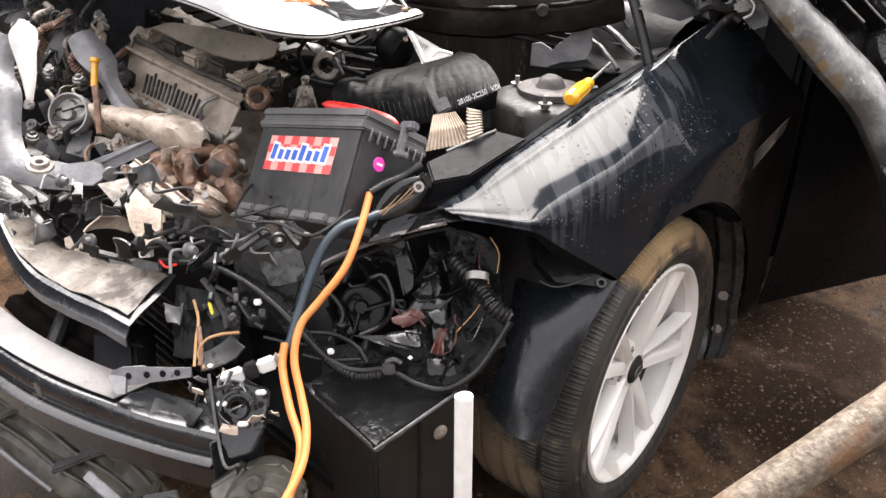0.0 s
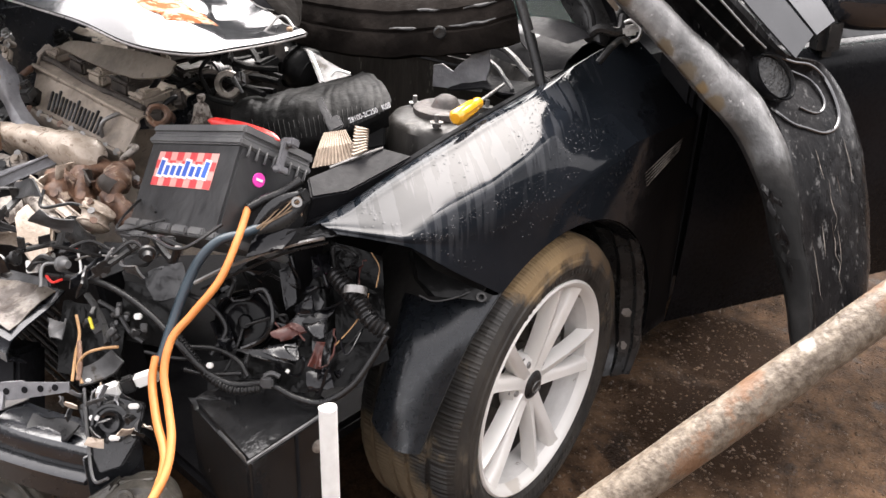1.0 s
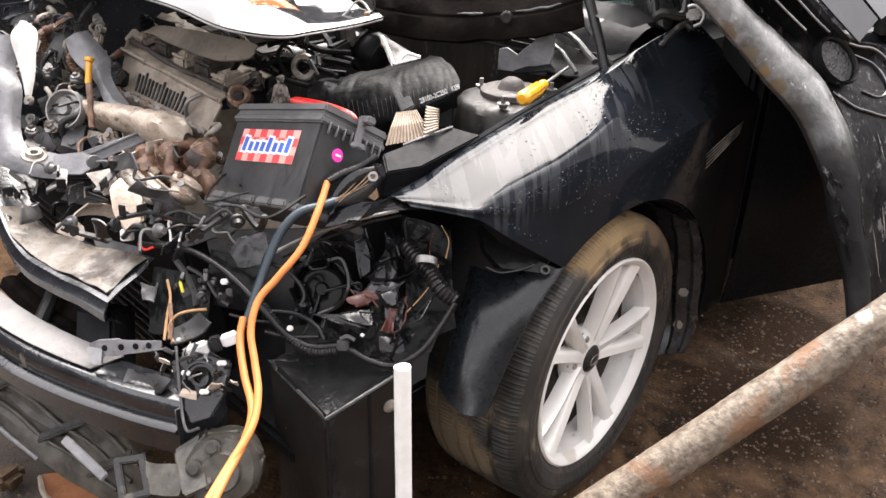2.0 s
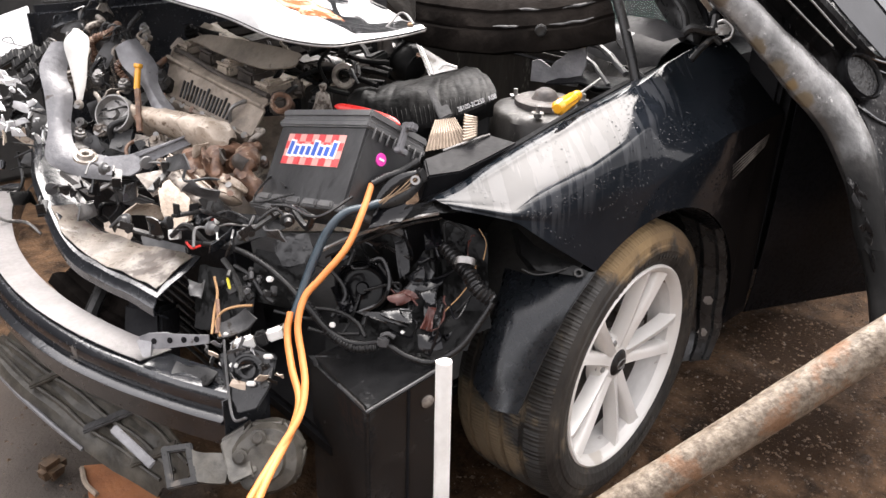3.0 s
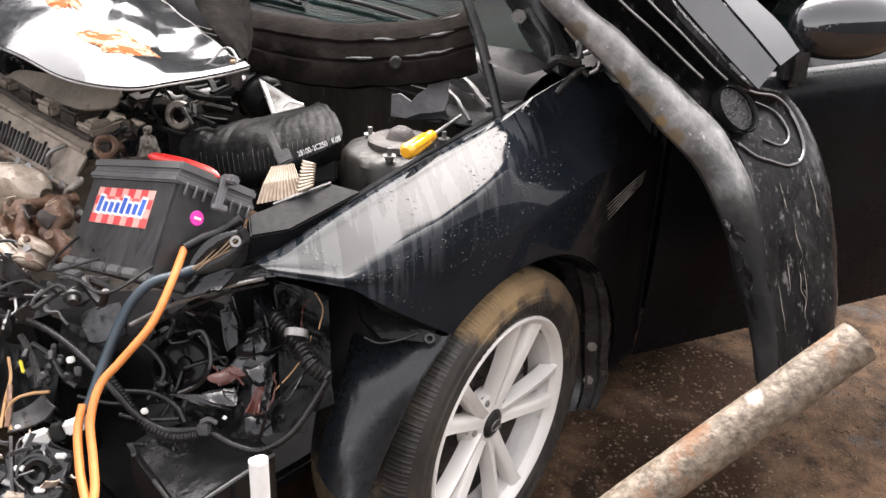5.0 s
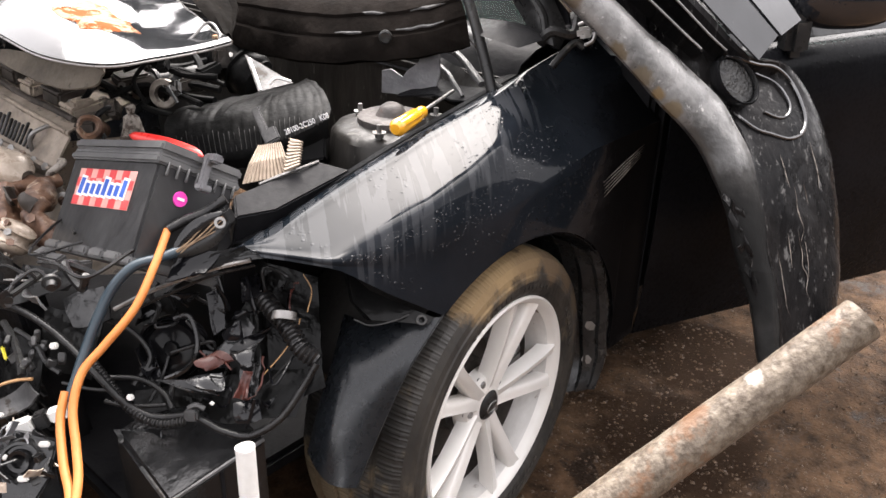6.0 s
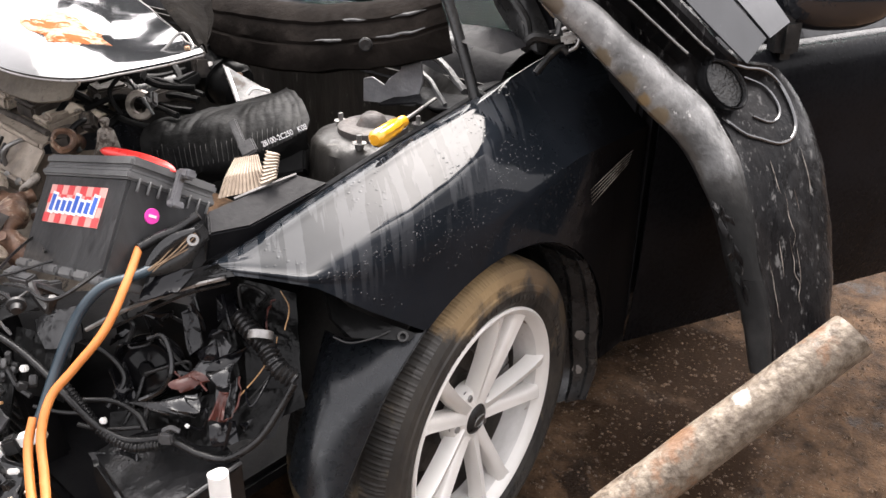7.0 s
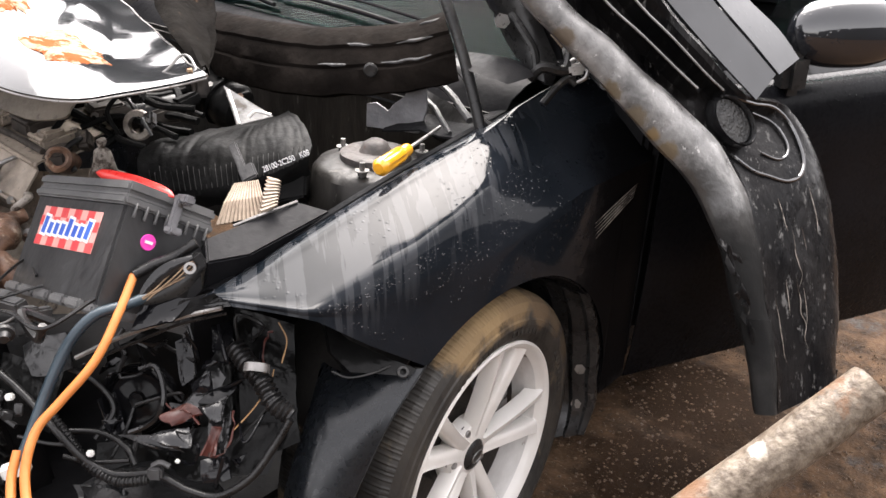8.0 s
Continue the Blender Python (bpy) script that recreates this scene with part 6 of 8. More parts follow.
for pts, r in (([(-0.299, 0.717, 0.804), (-0.257, 0.716, 0.824), (-0.214, 0.728, 0.841), (-0.167, 0.694, 0.846), (-0.139, 0.640, 0.841)], 0.008), ([(-0.259, 0.830, 0.838), (-0.213, 0.782, 0.846), (-0.186, 0.686, 0.828), (-0.169, 0.616, 0.830)], 0.007), ([(-0.181, 0.816, 0.851), (-0.149, 0.784, 0.859), (-0.127, 0.718, 0.851), (-0.113, 0.661, 0.843)], 0.006), ([(-0.249, 0.893, 0.847), (-0.183, 0.856, 0.856), (-0.120, 0.813, 0.852), (-0.066, 0.791, 0.862)], 0.009), ([(-0.294, 0.831, 0.828), (-0.277, 0.775, 0.826), (-0.268, 0.689, 0.816), (-0.253, 0.635, 0.813)], 0.006), ([(-0.073, 0.843, 0.877), (-0.091, 0.784, 0.861), (-0.114, 0.729, 0.841)], 0.008), ([(-0.288, 0.736, 0.889), (-0.236, 0.722, 0.898), (-0.208, 0.654, 0.881), (-0.163, 0.608, 0.877)], 0.007), ([(-0.332, 0.719, 0.847), (-0.269, 0.699, 0.862), (-0.240, 0.634, 0.851), (-0.233, 0.563, 0.846)], 0.006)):
    bm = bmesh.new()
    tube(bm, pts, r, 8, 6, ribs=0.05 if r < 0.0055 else 0.0, pitch=0.007)
    part("hose", bm, AIRBOX, engine)
bm = bmesh.new()
lathe(bm, [(0.016, -0.008), (0.026, -0.006), (0.029, 0.0), (0.026, 0.008), (0.016, 0.008)], 28, axes([(-0.256, 0.651, 0.853)][0], (0.6, -0.7, 0.1), (0.2, 0.2, 1)) @ pose(0, 0, 0, -90, 0, 0), True)
part("lifting_eye", bm, CAST, engine, "dull round lifting eye")
for pts in ([(-0.317, 0.744, 0.813)], [(-0.178, 0.706, 0.845)], [(-0.116, 0.713, 0.862)], [(-0.056, 0.753, 0.874)], [(-0.321, 0.894, 0.824)], [(-0.159, 0.865, 0.862)], [(-0.333, 0.653, 0.801)], [(-0.370, 0.741, 0.792)]):
    bm = bmesh.new()
    block(bm, (er.uniform(0.03, 0.07), er.uniform(0.02, 0.05), er.uniform(0.02, 0.04)), axes(pts[0], (er.uniform(-1, 1), er.uniform(-1, 1), er.uniform(-0.3, 0.3)), (0.1, 0.2, 1)), 0.006)
    crumple(bm, 0.004, 30)
    part("sensor", bm, COIL if er.random() < 0.5 else AIRBOX, engine)
bm = bmesh.new()
cap_p = [(-0.364, 0.581, 0.832)]
lathe(bm, [(0.0, -0.032), (0.008, -0.032), (0.009, -0.028), (0.006, -0.018), (0.014, -0.012), (0.018, 0.01), (0.024, 0.03), (0.020, 0.05)], 20, axes(cap_p[0], (1, 0, 0), (0.1, 0.1, -1)))
crumple(bm, 0.004, 40)
part("filler_neck", bm, CAST, engine, "pale cast filler neck")
bm = bmesh.new()
prism(bm, [(-0.468, 1.145, 0.666), (-0.241, 0.814, 0.726), (-0.366, 0.517, 0.555), (-0.589, 0.848, 0.502)], AWAY * 0.25)
part("block", bm, ENGINE, engine)

# bosses, brackets, pipes and senders crowded round the engine's end
# a sloping field of them, jittered in seven rows, and a few more by the intake
lr = random.Random(12)
top_a, top_b, low_a, low_b = V((-0.602, 1.295, 0.901)), V((-0.438, 1.163, 0.905)), V((-0.734, 1.046, 0.654)), V((-0.605, 0.872, 0.668))
lumps = []
for row in range(7):
    for col in range(6):
        u, w = (col + lr.uniform(0.1, 0.9)) / 6, (row + lr.uniform(0.1, 0.9)) / 7
        lumps.append(top_a.lerp(top_b, u).lerp(low_a.lerp(low_b, u), w) + V((lr.uniform(-0.02, 0.02), lr.uniform(-0.03, 0.03), lr.uniform(-0.01, 0.01))))
lumps += [(-0.415, 1.113, 0.859), (-0.376, 1.124, 0.888), (-0.363, 1.049, 0.885), (-0.474, 1.094, 0.814), (-0.484, 1.052, 0.782), (-0.351, 0.784, 0.824), (-0.342, 0.730, 0.802), (-0.292, 0.744, 0.850), (-0.264, 0.706, 0.879), (-0.231, 0.686, 0.897), (-0.293, 0.822, 0.875), (-0.304, 0.899, 0.882), (-0.248, 0.622, 0.867), (-0.473, 0.666, 0.744), (-0.497, 0.608, 0.715), (-0.431, 0.802, 0.781)]
for k, p in enumerate(lumps):
    kind = er.random()
    oily = k >= 42 and p[0] > -0.40      # the pieces by the intake are black with oil
    p = V(p)
    up = (V((-0.45, -0.45, 0.75)) + V((er.uniform(-0.5, 0.5), er.uniform(-0.5, 0.5), er.uniform(-0.4, 0.3)))).normalized()
    side = up.orthogonal().normalized()
    m = axes(p, side, up.cross(side))
    bm = bmesh.new()
    if kind < 0.34:
        r = er.uniform(0.008, 0.019)
        lathe(bm, [(0.0, -r * 0.9), (r * 0.35, -r * 0.9), (r * 0.4, -r * 0.5), (r * 0.75, -r * 0.45), (r * 0.8, -r * 0.1), (r, 0.0), (r * 1.05, r * 0.3), (r * 0.8, r * 0.5), (r * 0.7, r * 1.6)], 18, m @ pose(0, 0, 0, -90, 0, 0))
        crumple(bm, r * 0.10, 40, k)
        boss = part("boss", bm, (COIL, AIRBOX, COIL, AIRBOX, COIL)[er.randrange(5)] if oily else (CAST, ENGINE, STEEL, CAST, RUST)[er.randrange(5)], engine)
        bm = bmesh.new()
        bolt(bm, p + up * r * 0.4 + side * r * 0.62, up, 0.005, 0.006)
        part("boss_bolt", bm, STEEL, boss)
    elif kind < 0.58:
        a, b = er.uniform(0.025, 0.055), er.uniform(0.012, 0.026)
        flake(bm, [m @ V((-a, -b, 0)), m @ V((a, -b * 0.7, 0)), m @ V((a * 0.8, b, 0)), m @ V((-a * 0.7, b * 0.8, 0))], 0.004, er.uniform(0.004, 0.014), 0.002, k * 1.3, 7)
        bolt(bm, m @ V((-a * 0.5, 0, 0.004)), up, 0.005, 0.006)
        part("stay", bm, (AIRBOX, COIL, AIRBOX, COIL, AIRBOX)[er.randrange(5)] if oily else (GREY_STEEL, BLACK_PLASTIC, CAST, STEEL, BLACK_PLASTIC)[er.randrange(5)], engine)
    elif kind < 0.82:
        a = er.uniform(0.03, 0.06)
        tube(bm, [m @ V((-a, 0, -0.02)), m @ V((-a * 0.4, 0.01, 0.012)), m @ V((a * 0.4, -0.012, 0.014)), m @ V((a, 0.01, -0.02))], er.uniform(0.004, 0.010), 10, 6, ribs=0.12 if er.random() < 0.3 else 0.0)
        part("pipe_run", bm, (AIRBOX, WIRE, COIL, AIRBOX, WIRE)[er.randrange(5)] if oily else (BLACK_PLASTIC, WIRE, CAST, STEEL, RUST)[er.randrange(5)], engine)
    else:
        a = er.uniform(0.022, 0.042)
        block(bm, (a, a * 0.7, a * 0.6), m, 0.004)
        block(bm, (a * 0.5, a * 0.4, a * 0.5), m @ Matrix.Translation((a * 0.3, 0, a * 0.4)), 0.003)
        tube(bm, [m @ V((a * 0.3, 0, a * 0.5)), m @ V((a * 0.6, a * 0.3, a * 0.9)), m @ V((a * 1.4, a * 0.4, a * 0.3))], 0.003, 6)
        part("sender", bm, (BLACK_PLASTIC, ENGINE, GREY_STEEL)[er.randrange(3)], engine)
# belt pulley
bm = bmesh.new()
lathe(bm, [(0.0, -0.012), (0.012, -0.012), (0.014, 0.0), (0.034, 0.004), (0.040, -0.010), (0.043, -0.010), (0.041, -0.006), (0.044, -0.002), (0.041, 0.002), (0.044, 0.006), (0.041, 0.010), (0.043, 0.014), (0.0, 0.016)], 36, axes([(-0.632, 1.017, 0.746)][0], (0.6, -0.7, 0.2), (0.3, 0.4, 0.85)) @ pose(0, 0, 0, -90, 0, 0))
part("belt_pulley", bm, STEEL, engine, "grimy grooved belt pulley")

# a broken pipe stub on the cover
bm = bmesh.new()
lathe(bm, [(0.013, 0.03), (0.013, -0.006), (0.018, -0.010), (0.024, -0.006), (0.025, 0.004), (0.022, 0.01), (0.021, 0.05)], 24, axes([(-0.382, 0.713, 0.798)][0], (0.7, -0.6, 0.1), (0.3, 0.3, 0.9)) @ pose(0, 0, 0, -90, 0, 0))
crumple(bm, 0.003, 40)
part("pipe_stub", bm, RUST, engine, "rusty open pipe stub")

# ---- torn front end: beams, trays and brackets ----
beam = thing("bumper_beam", (-0.9, 0.87, 0.33), "wet black bowed steel bumper beam, sky sheen painted along its top", "bumper beam")


def bow(y, k=0.0):
    return -0.965 + k + 0.165 * ((y - 0.90) / 0.62) ** 2


bm = bmesh.new()
rows = []
for i in range(31):
    y = 0.272 + 1.24 * i / 30
    x = bow(y)
    prof = [(0.085, -0.050), (0.080, 0.0), (0.045, 0.006), (0.012, 0.004), (0.004, -0.004), (0.001, -0.030), (0.006, -0.038), (-0.010, -0.041), (-0.014, -0.044), (-0.014, -0.050), (0.004, -0.056), (0.006, -0.080), (0.006, -0.108), (0.03, -0.118)]
    rows.append([V((x + dx, y, 0.452 + dz)) for dx, dz in prof])
loft(bm, rows, 0.003)
crumple(bm, 0.003, 9)
part("beam_shell", bm, PAINT_BEND, beam)
bm = bmesh.new()
plate(bm, [(0, 0), (0.09, 0.0), (0.09, -0.12), (0.0, -0.115)], 0.004, axes((-0.805, 0.270, 0.452), (1, 0, 0), (0, 0, 1)), 0.001)
part("beam_end", bm, PAINT_BEND, beam)
# a pale strip stands in for sky reflected on the black paint
bm = bmesh.new()
rows = [[V((bow(y) + 0.02 + 0.06 * k, y, 0.4605 - 0.001 * k + 0.002 * noise.noise(V((y * 20, k, 0))))) for k in (0, 0.5, 1)] for y in [0.46 + 0.05 * i for i in range(21)]]
loft(bm, rows, 0.002)
part("beam_sheen", bm, material("pale_beam_sheen", (0.115, 0.108, 0.107), (0.19, 0.18, 0.177), (0.4, 0.6), scale=5, bump=0.25, patch=((0.20, 0.185, 0.175), 0.30, 14, 0.5)), beam, "pale strip painted as sky sheen along the beam's top")

# upper crossmember with ridged lip
upper = thing("front_crossmember", (-0.78, 0.85, 0.45), "bent black crossmember with a pale dirty top", "crossmember")
bm = bmesh.new()
fr = [(-0.800, 0.507, 0.535), (-0.815, 0.598, 0.536), (-0.836, 0.709, 0.535), (-0.845, 0.830, 0.543), (-0.828, 0.948, 0.562), (-0.794, 1.120, 0.595), (-0.737, 1.295, 0.620)]
bk = [(-0.677, 0.560, 0.562), (-0.705, 0.656, 0.552), (-0.734, 0.754, 0.544), (-0.763, 0.858, 0.542), (-0.758, 0.962, 0.545), (-0.717, 1.126, 0.575), (-0.664, 1.293, 0.606)]
rows = []
for a, b in zip(catmull(fr, 6), catmull(bk, 6)):
    up = V((0, 0, 1))
    rows.append([a - up * 0.035 + V((0.02, 0, 0)), a - up * 0.022, a - up * 0.020 + V((-0.006, -0.004, 0)), a - up * 0.006 + V((-0.006, -0.004, 0)), a, a + up * 0.010 + V((0.004, 0, 0)), a + up * 0.012 + V((0.014, 0.006, 0)), a.lerp(b, 0.3) + up * 0.012, a.lerp(b, 0.7) + up * 0.008, b + up * 0.010])
loft(bm, rows, 0.003)
crumple(bm, 0.004, 10)
part("crossmember_shell", bm, PAINT_BEND, upper)
bm = bmesh.new()
pa, pb = catmull(fr, 6), catmull(bk, 6)
rows = [[pa[i].lerp(pb[i], t) + V((0, 0, 0.0155 + 0.004 * noise.noise(pa[i] * 20 + V((t * 3, 0, 0))) - (0.012 if t > 0.98 else 0.0))) for t in (0.12, 0.3, 0.5, 0.7, 0.9, 1.02 + 0.05 * noise.noise(pa[i] * 30))] for i in range(1, 26)]
loft(bm, rows, 0.002)
crumple(bm, 0.003, 24)
part("crossmember_top", bm, material("tan_dirty_sheet", (0.055, 0.044, 0.035), (0.19, 0.165, 0.14), (0.22, 0.5), scale=11, bump=0.5, fine=60, patch=((0.030, 0.018, 0.012), 0.52, 9, 0.5)), upper, "pale dirty top face")
bm = bmesh.new()
prism(bm, [(-0.724, 0.734, 0.574), (-0.683, 0.608, 0.582), (-0.696, 0.576, 0.561), (-0.734, 0.698, 0.551)], V((0.02, 0.02, -0.03)))
round_edges(bm, 0.004)
part("bracket", bm, GREY_STEEL, upper)
bm = bmesh.new()
prism(bm, [(-0.758, 0.840, 0.546), (-0.728, 0.822, 0.562), (-0.729, 0.760, 0.560), (-0.743, 0.761, 0.540), (-0.766, 0.809, 0.532)], V((0.01, 0.02, 0.015)))
crumple(bm, 0.006, 25)
part("torn_flap", bm, WHITE_ALLOY, upper)

# grille remains between the beams
rad = thing("radiator", (-0.62, 0.9, 0.25), "dark dented radiator behind the crossmember", "radiator")
bm = bmesh.new()
block(bm, (0.05, 0.95, 0.42), Matrix.Translation((-0.60, 0.98, 0.42)) @ pose(0, 0, 0, 0, -6, 0), 0.008)
part("core", bm, DARK, rad)
for k in range(16):
    bm = bmesh.new()
    block(bm, (0.008, 0.93, 0.004), Matrix.Translation((-0.632 + 0.002 * k * 0.4, 0.98, 0.24 + 0.024 * k)), 0.001, segs=1)
    part("fin", bm, BLACK_PLASTIC, rad)
bm = bmesh.new()
for a, b, r in (([(-0.876, 0.693, 0.427)], [(-0.796, 0.751, 0.492)], 0.014), ([(-0.850, 0.662, 0.418)], [(-0.828, 0.739, 0.428)], 0.010)):
    tube(bm, [a[0], b[0]], r, 8)
part("tank_stay", bm, BLACK_PLASTIC, rad)
duct = thing("air_duct", (-0.75, 0.7, 0.30), "dull black plastic air duct below the crossmember", "air duct")
bm = bmesh.new()
loft(bm, [[V(a).lerp(V(b), k / 5) + V((0, 0, 0.01 * math.sin(k * 1.4))) for k in range(6)] for a, b in zip([(-0.874, 0.889, 0.449), (-0.863, 0.771, 0.427), (-0.841, 0.684, 0.418), (-0.818, 0.602, 0.421)], [(-0.817, 0.863, 0.495), (-0.793, 0.727, 0.461), (-0.780, 0.623, 0.462), (-0.778, 0.555, 0.453)])], 0.006)
part("duct_wall", bm, DUSTY_PLASTIC, duct)
bm = bmesh.new()
prism(bm, [(-0.817, 0.620, 0.496), (-0.782, 0.533, 0.509), (-0.846, 0.424, 0.410), (-0.882, 0.519, 0.387)], AWAY * 0.12)
round_edges(bm, 0.008)
part("duct_mouth", bm, DARK, duct)

# lower tray and its chrome-edged lip
TRAY = material("dusty_grey_tray", (0.020, 0.018, 0.0145), (0.075, 0.068, 0.056), (0.35, 0.65), scale=16, bump=0.6, fine=50, patch=((0.025, 0.022, 0.018), 0.4, 9, 0.5))
tray = thing("under_tray", (-0.9, 0.6, 0.12), "torn grey under tray with a pale edge strip", "under tray")
bm = bmesh.new()
ta = [(-0.992, 1.103, 0.220), (-0.978, 0.921, 0.200), (-0.955, 0.789, 0.180), (-0.929, 0.677, 0.160), (-0.896, 0.561, 0.150), (-0.869, 0.468, 0.140)]
tb = [(-0.948, 0.996, 0.300), (-0.901, 0.855, 0.290), (-0.865, 0.704, 0.280), (-0.839, 0.573, 0.270), (-0.828, 0.448, 0.270), (-0.829, 0.338, 0.260)]
loft(bm, [[a.lerp(b, k / 7) + V((0, 0, 0.012 * (k % 2))) for k in range(8)] for a, b in zip(catmull(ta, 4), catmull(tb, 4))], 0.004)
crumple(bm, 0.010, 9)
part("tray_sheet", bm, TRAY, tray)
tray_a, tray_b = catmull(ta, 4), catmull(tb, 4)
for t, r_ in ((0.30, 0.004), (0.62, 0.005), (0.90, 0.004)):
    bm = bmesh.new()
    tube(bm, [tray_a[k].lerp(tray_b[k], t + 0.02 * math.sin(k)) + V((0, 0, 0.012)) for k in range(1, 20)], r_, 6, 2)
    part("tray_rib", bm, TRAY, tray)
for k in (5, 11, 16):
    bm = bmesh.new()
    a, b = tray_a[k].lerp(tray_b[k], 0.22), tray_a[k + 1].lerp(tray_b[k + 1], 0.96)
    block(bm, ((b - a).length, 0.022, 0.010), axes(a.lerp(b, 0.5) + V((0, 0, 0.014)), b - a, (0.3, 1, 0)), 0.003)
    part("tray_stiffener", bm, TRAY if k != 11 else GREY_STEEL, tray)
bm = bmesh.new()
tube(bm, ta[:4], lambda t: 0.0075 * (1 - 0.4 * t), 8)
part("tray_strip", bm, PALE_STEEL, tray, "pale scuffed edge strip")
bm = bmesh.new()
block(bm, (0.115, 0.016, 0.006), axes((-0.917, 0.407, 0.331), V((-0.908, 0.354, 0.317)) - V((-0.928, 0.460, 0.343)), (0.6, 0.1, 0.5)), 0.002)
part("tray_brace", bm, PALE_STEEL, tray, "pale flat brace")
bm = bmesh.new()
bk4 = [V(p) for p in ((-0.885, 0.342, 0.346), (-0.855, 0.311, 0.356), (-0.874, 0.255, 0.331), (-0.906, 0.284, 0.318))]
for i in range(4):
    a, b = bk4[i], bk4[(i + 1) % 4]
    block(bm, ((b - a).length + 0.012, 0.013, 0.010), axes(a.lerp(b, 0.5), b - a, (0.6, 0.6, 0.5)), 0.002)
part("tray_bracket", bm, BLACK_PLASTIC, tray, "open black bracket")
bm = bmesh.new()
flake(bm, [(-0.850, 0.300, 0.348), (-0.812, 0.236, 0.360), (-0.842, 0.203, 0.338), (-0.872, 0.250, 0.326)], 0.010, 0.006, 0.002, 3.0, 7)
part("tray_end_plate", bm, TRAY, tray)

# cast compressor housing low at the corner
comp = thing("compressor", (-0.72, 0.30, 0.20), "grey-brown cast compressor with bolted flange", "compressor")
bm = bmesh.new()
cc = [(-0.788, 0.167, 0.383)]
cm = axes(cc[0], (0.75, -0.55, 0.1), (0.30, 0.35, 0.9)) @ pose(0, 0, 0, -90, 0, 0)
lathe(bm, [(0.0, -0.012), (0.030, -0.012), (0.034, -0.004), (0.052, 0.0), (0.058, 0.012), (0.060, 0.05), (0.052, 0.10), (0.0, 0.10)], 32, cm)
crumple(bm, 0.003, 25)
part("housing", bm, TRAY, comp)
for k in range(7):
    bm = bmesh.new()
    block(bm, (0.006, 0.03, 0.05), cm @ pose(0, 0, 0, 0, 51 * k + 20, 0) @ Matrix.Translation((0.056, 0.035, 0.0)), 0.002, segs=1)
    part("housing_rib", bm, TRAY, comp)
for k in range(3):
    a = radians(100 + 62 * k)
    bm = bmesh.new()
    lathe(bm, [(0.0, -0.016), (0.008, -0.016), (0.009, -0.012), (0.013, -0.011), (0.013, -0.004), (0.009, -0.003), (0.009, 0.0)], 16, cm @ Matrix.Translation((0.042 * math.cos(a), 0.0, 0.042 * math.sin(a))))
    part("flange_bolt", bm, TRAY, comp)
bm = bmesh.new()
prism(bm, [(-0.828, 0.255, 0.388), (-0.785, 0.232, 0.416), (-0.818, 0.148, 0.380), (-0.863, 0.158, 0.376)], AWAY * 0.06)
round_edges(bm, 0.006)
part("ear", bm, TRAY, comp)
bm = bmesh.new()
prism(bm, [(-0.907, 0.781, 0.040), (-0.868, 0.752, 0.040), (-0.808, 0.622, 0.040), (-0.829, 0.553, 0.040), (-0.945, 0.654, 0.040)], V((0, 0, -0.05)))
crumple(bm, 0.008, 12)
single("rusty_plate", bm, material("orange_rust_plate", (0.16, 0.055, 0.02), (0.27, 0.105, 0.04), (0.6, 0.85), scale=10, bump=0.5), "broken plate of orange rust on the ground", "plate")
bm = bmesh.new()
tube(bm, [(-0.915, 0.765, 0.045), (-0.929, 0.705, 0.050), (-0.923, 0.661, 0.045)], 0.006, 6)
single("paint_chip", bm, CREAM, "pale torn strip at the plate's edge", "scrap")
bm = bmesh.new()
block(bm, (0.06, 0.05, 0.05), axes([(-0.960, 0.827, 0.030)][0], (1, 0.3, 0.1), (0, 1, 0.2)), 0.014)
crumple(bm, 0.008, 25)
single("stone", bm, GRIT, "dark wet stone on the ground", "stone")

# ---- black reservoir box below the headlamp ----
tank = thing("reservoir", (-0.58, 0.12, 0.08), "boxy black plastic reservoir below the missing headlamp", "reservoir")
K0 = V((-0.645, 0.082, 0.459))
KR = V([(-0.497, 0.051, 0.504)][0])
KL = V([(-0.611, 0.298, 0.446)][0])
bm = bmesh.new()
r_v, l_v = KR - K0, KL - K0
prism(bm, [K0, K0 + r_v, K0 + r_v + l_v, K0 + l_v], V((0.0, 0.0, -0.34)))
round_edges(bm, 0.007, 3)
part("tank_body", bm, WET_PLASTIC, tank)
bm = bmesh.new()
sm = K0 + r_v * 0.53 - l_v.normalized() * 0.001
tube(bm, [sm + V((0, 0, -0.005)), sm + V((0, 0, -0.33))], 0.003, 6)
part("seam", bm, DARK, tank)
bm = bmesh.new()
lathe(bm, [(0.0, -0.002), (0.010, -0.002), (0.0125, 0.0), (0.0125, 0.002)], 20, axes(K0 + r_v * 0.78 + V((0, 0, -0.055)) - l_v.normalized() * 0.002, r_v, V((0, 0, 1))) @ pose(0, 0, 0, -90, 0, 0))
part("moulded_mark", bm, CAST, tank)
bm = bmesh.new()
e0 = K0 + l_v * 0.06 + V((0, 0, 0.002))
tube(bm, [K0 + l_v * 0.45 + V((0, 0, 0.001)), e0, K0 + V((0, 0, 0.0)), K0 + r_v * 0.98], 0.0032, 6, 3, straight=True)
part("worn_edge", bm, GREY_STEEL, tank, "edge worn to a pale line")

# ---- headlamp cavity: horn disc, hose, torn wires ----
GLOSS_HORN = material("glossy_black_horn", (0.003, 0.003, 0.003), (0.006, 0.006, 0.007), (0.06, 0.14), scale=9, bump=0.03, spec=0.10)
horn = thing("horn", (-0.55, 0.25, 0.50), "round black horn disc in the headlamp cavity", "horn")
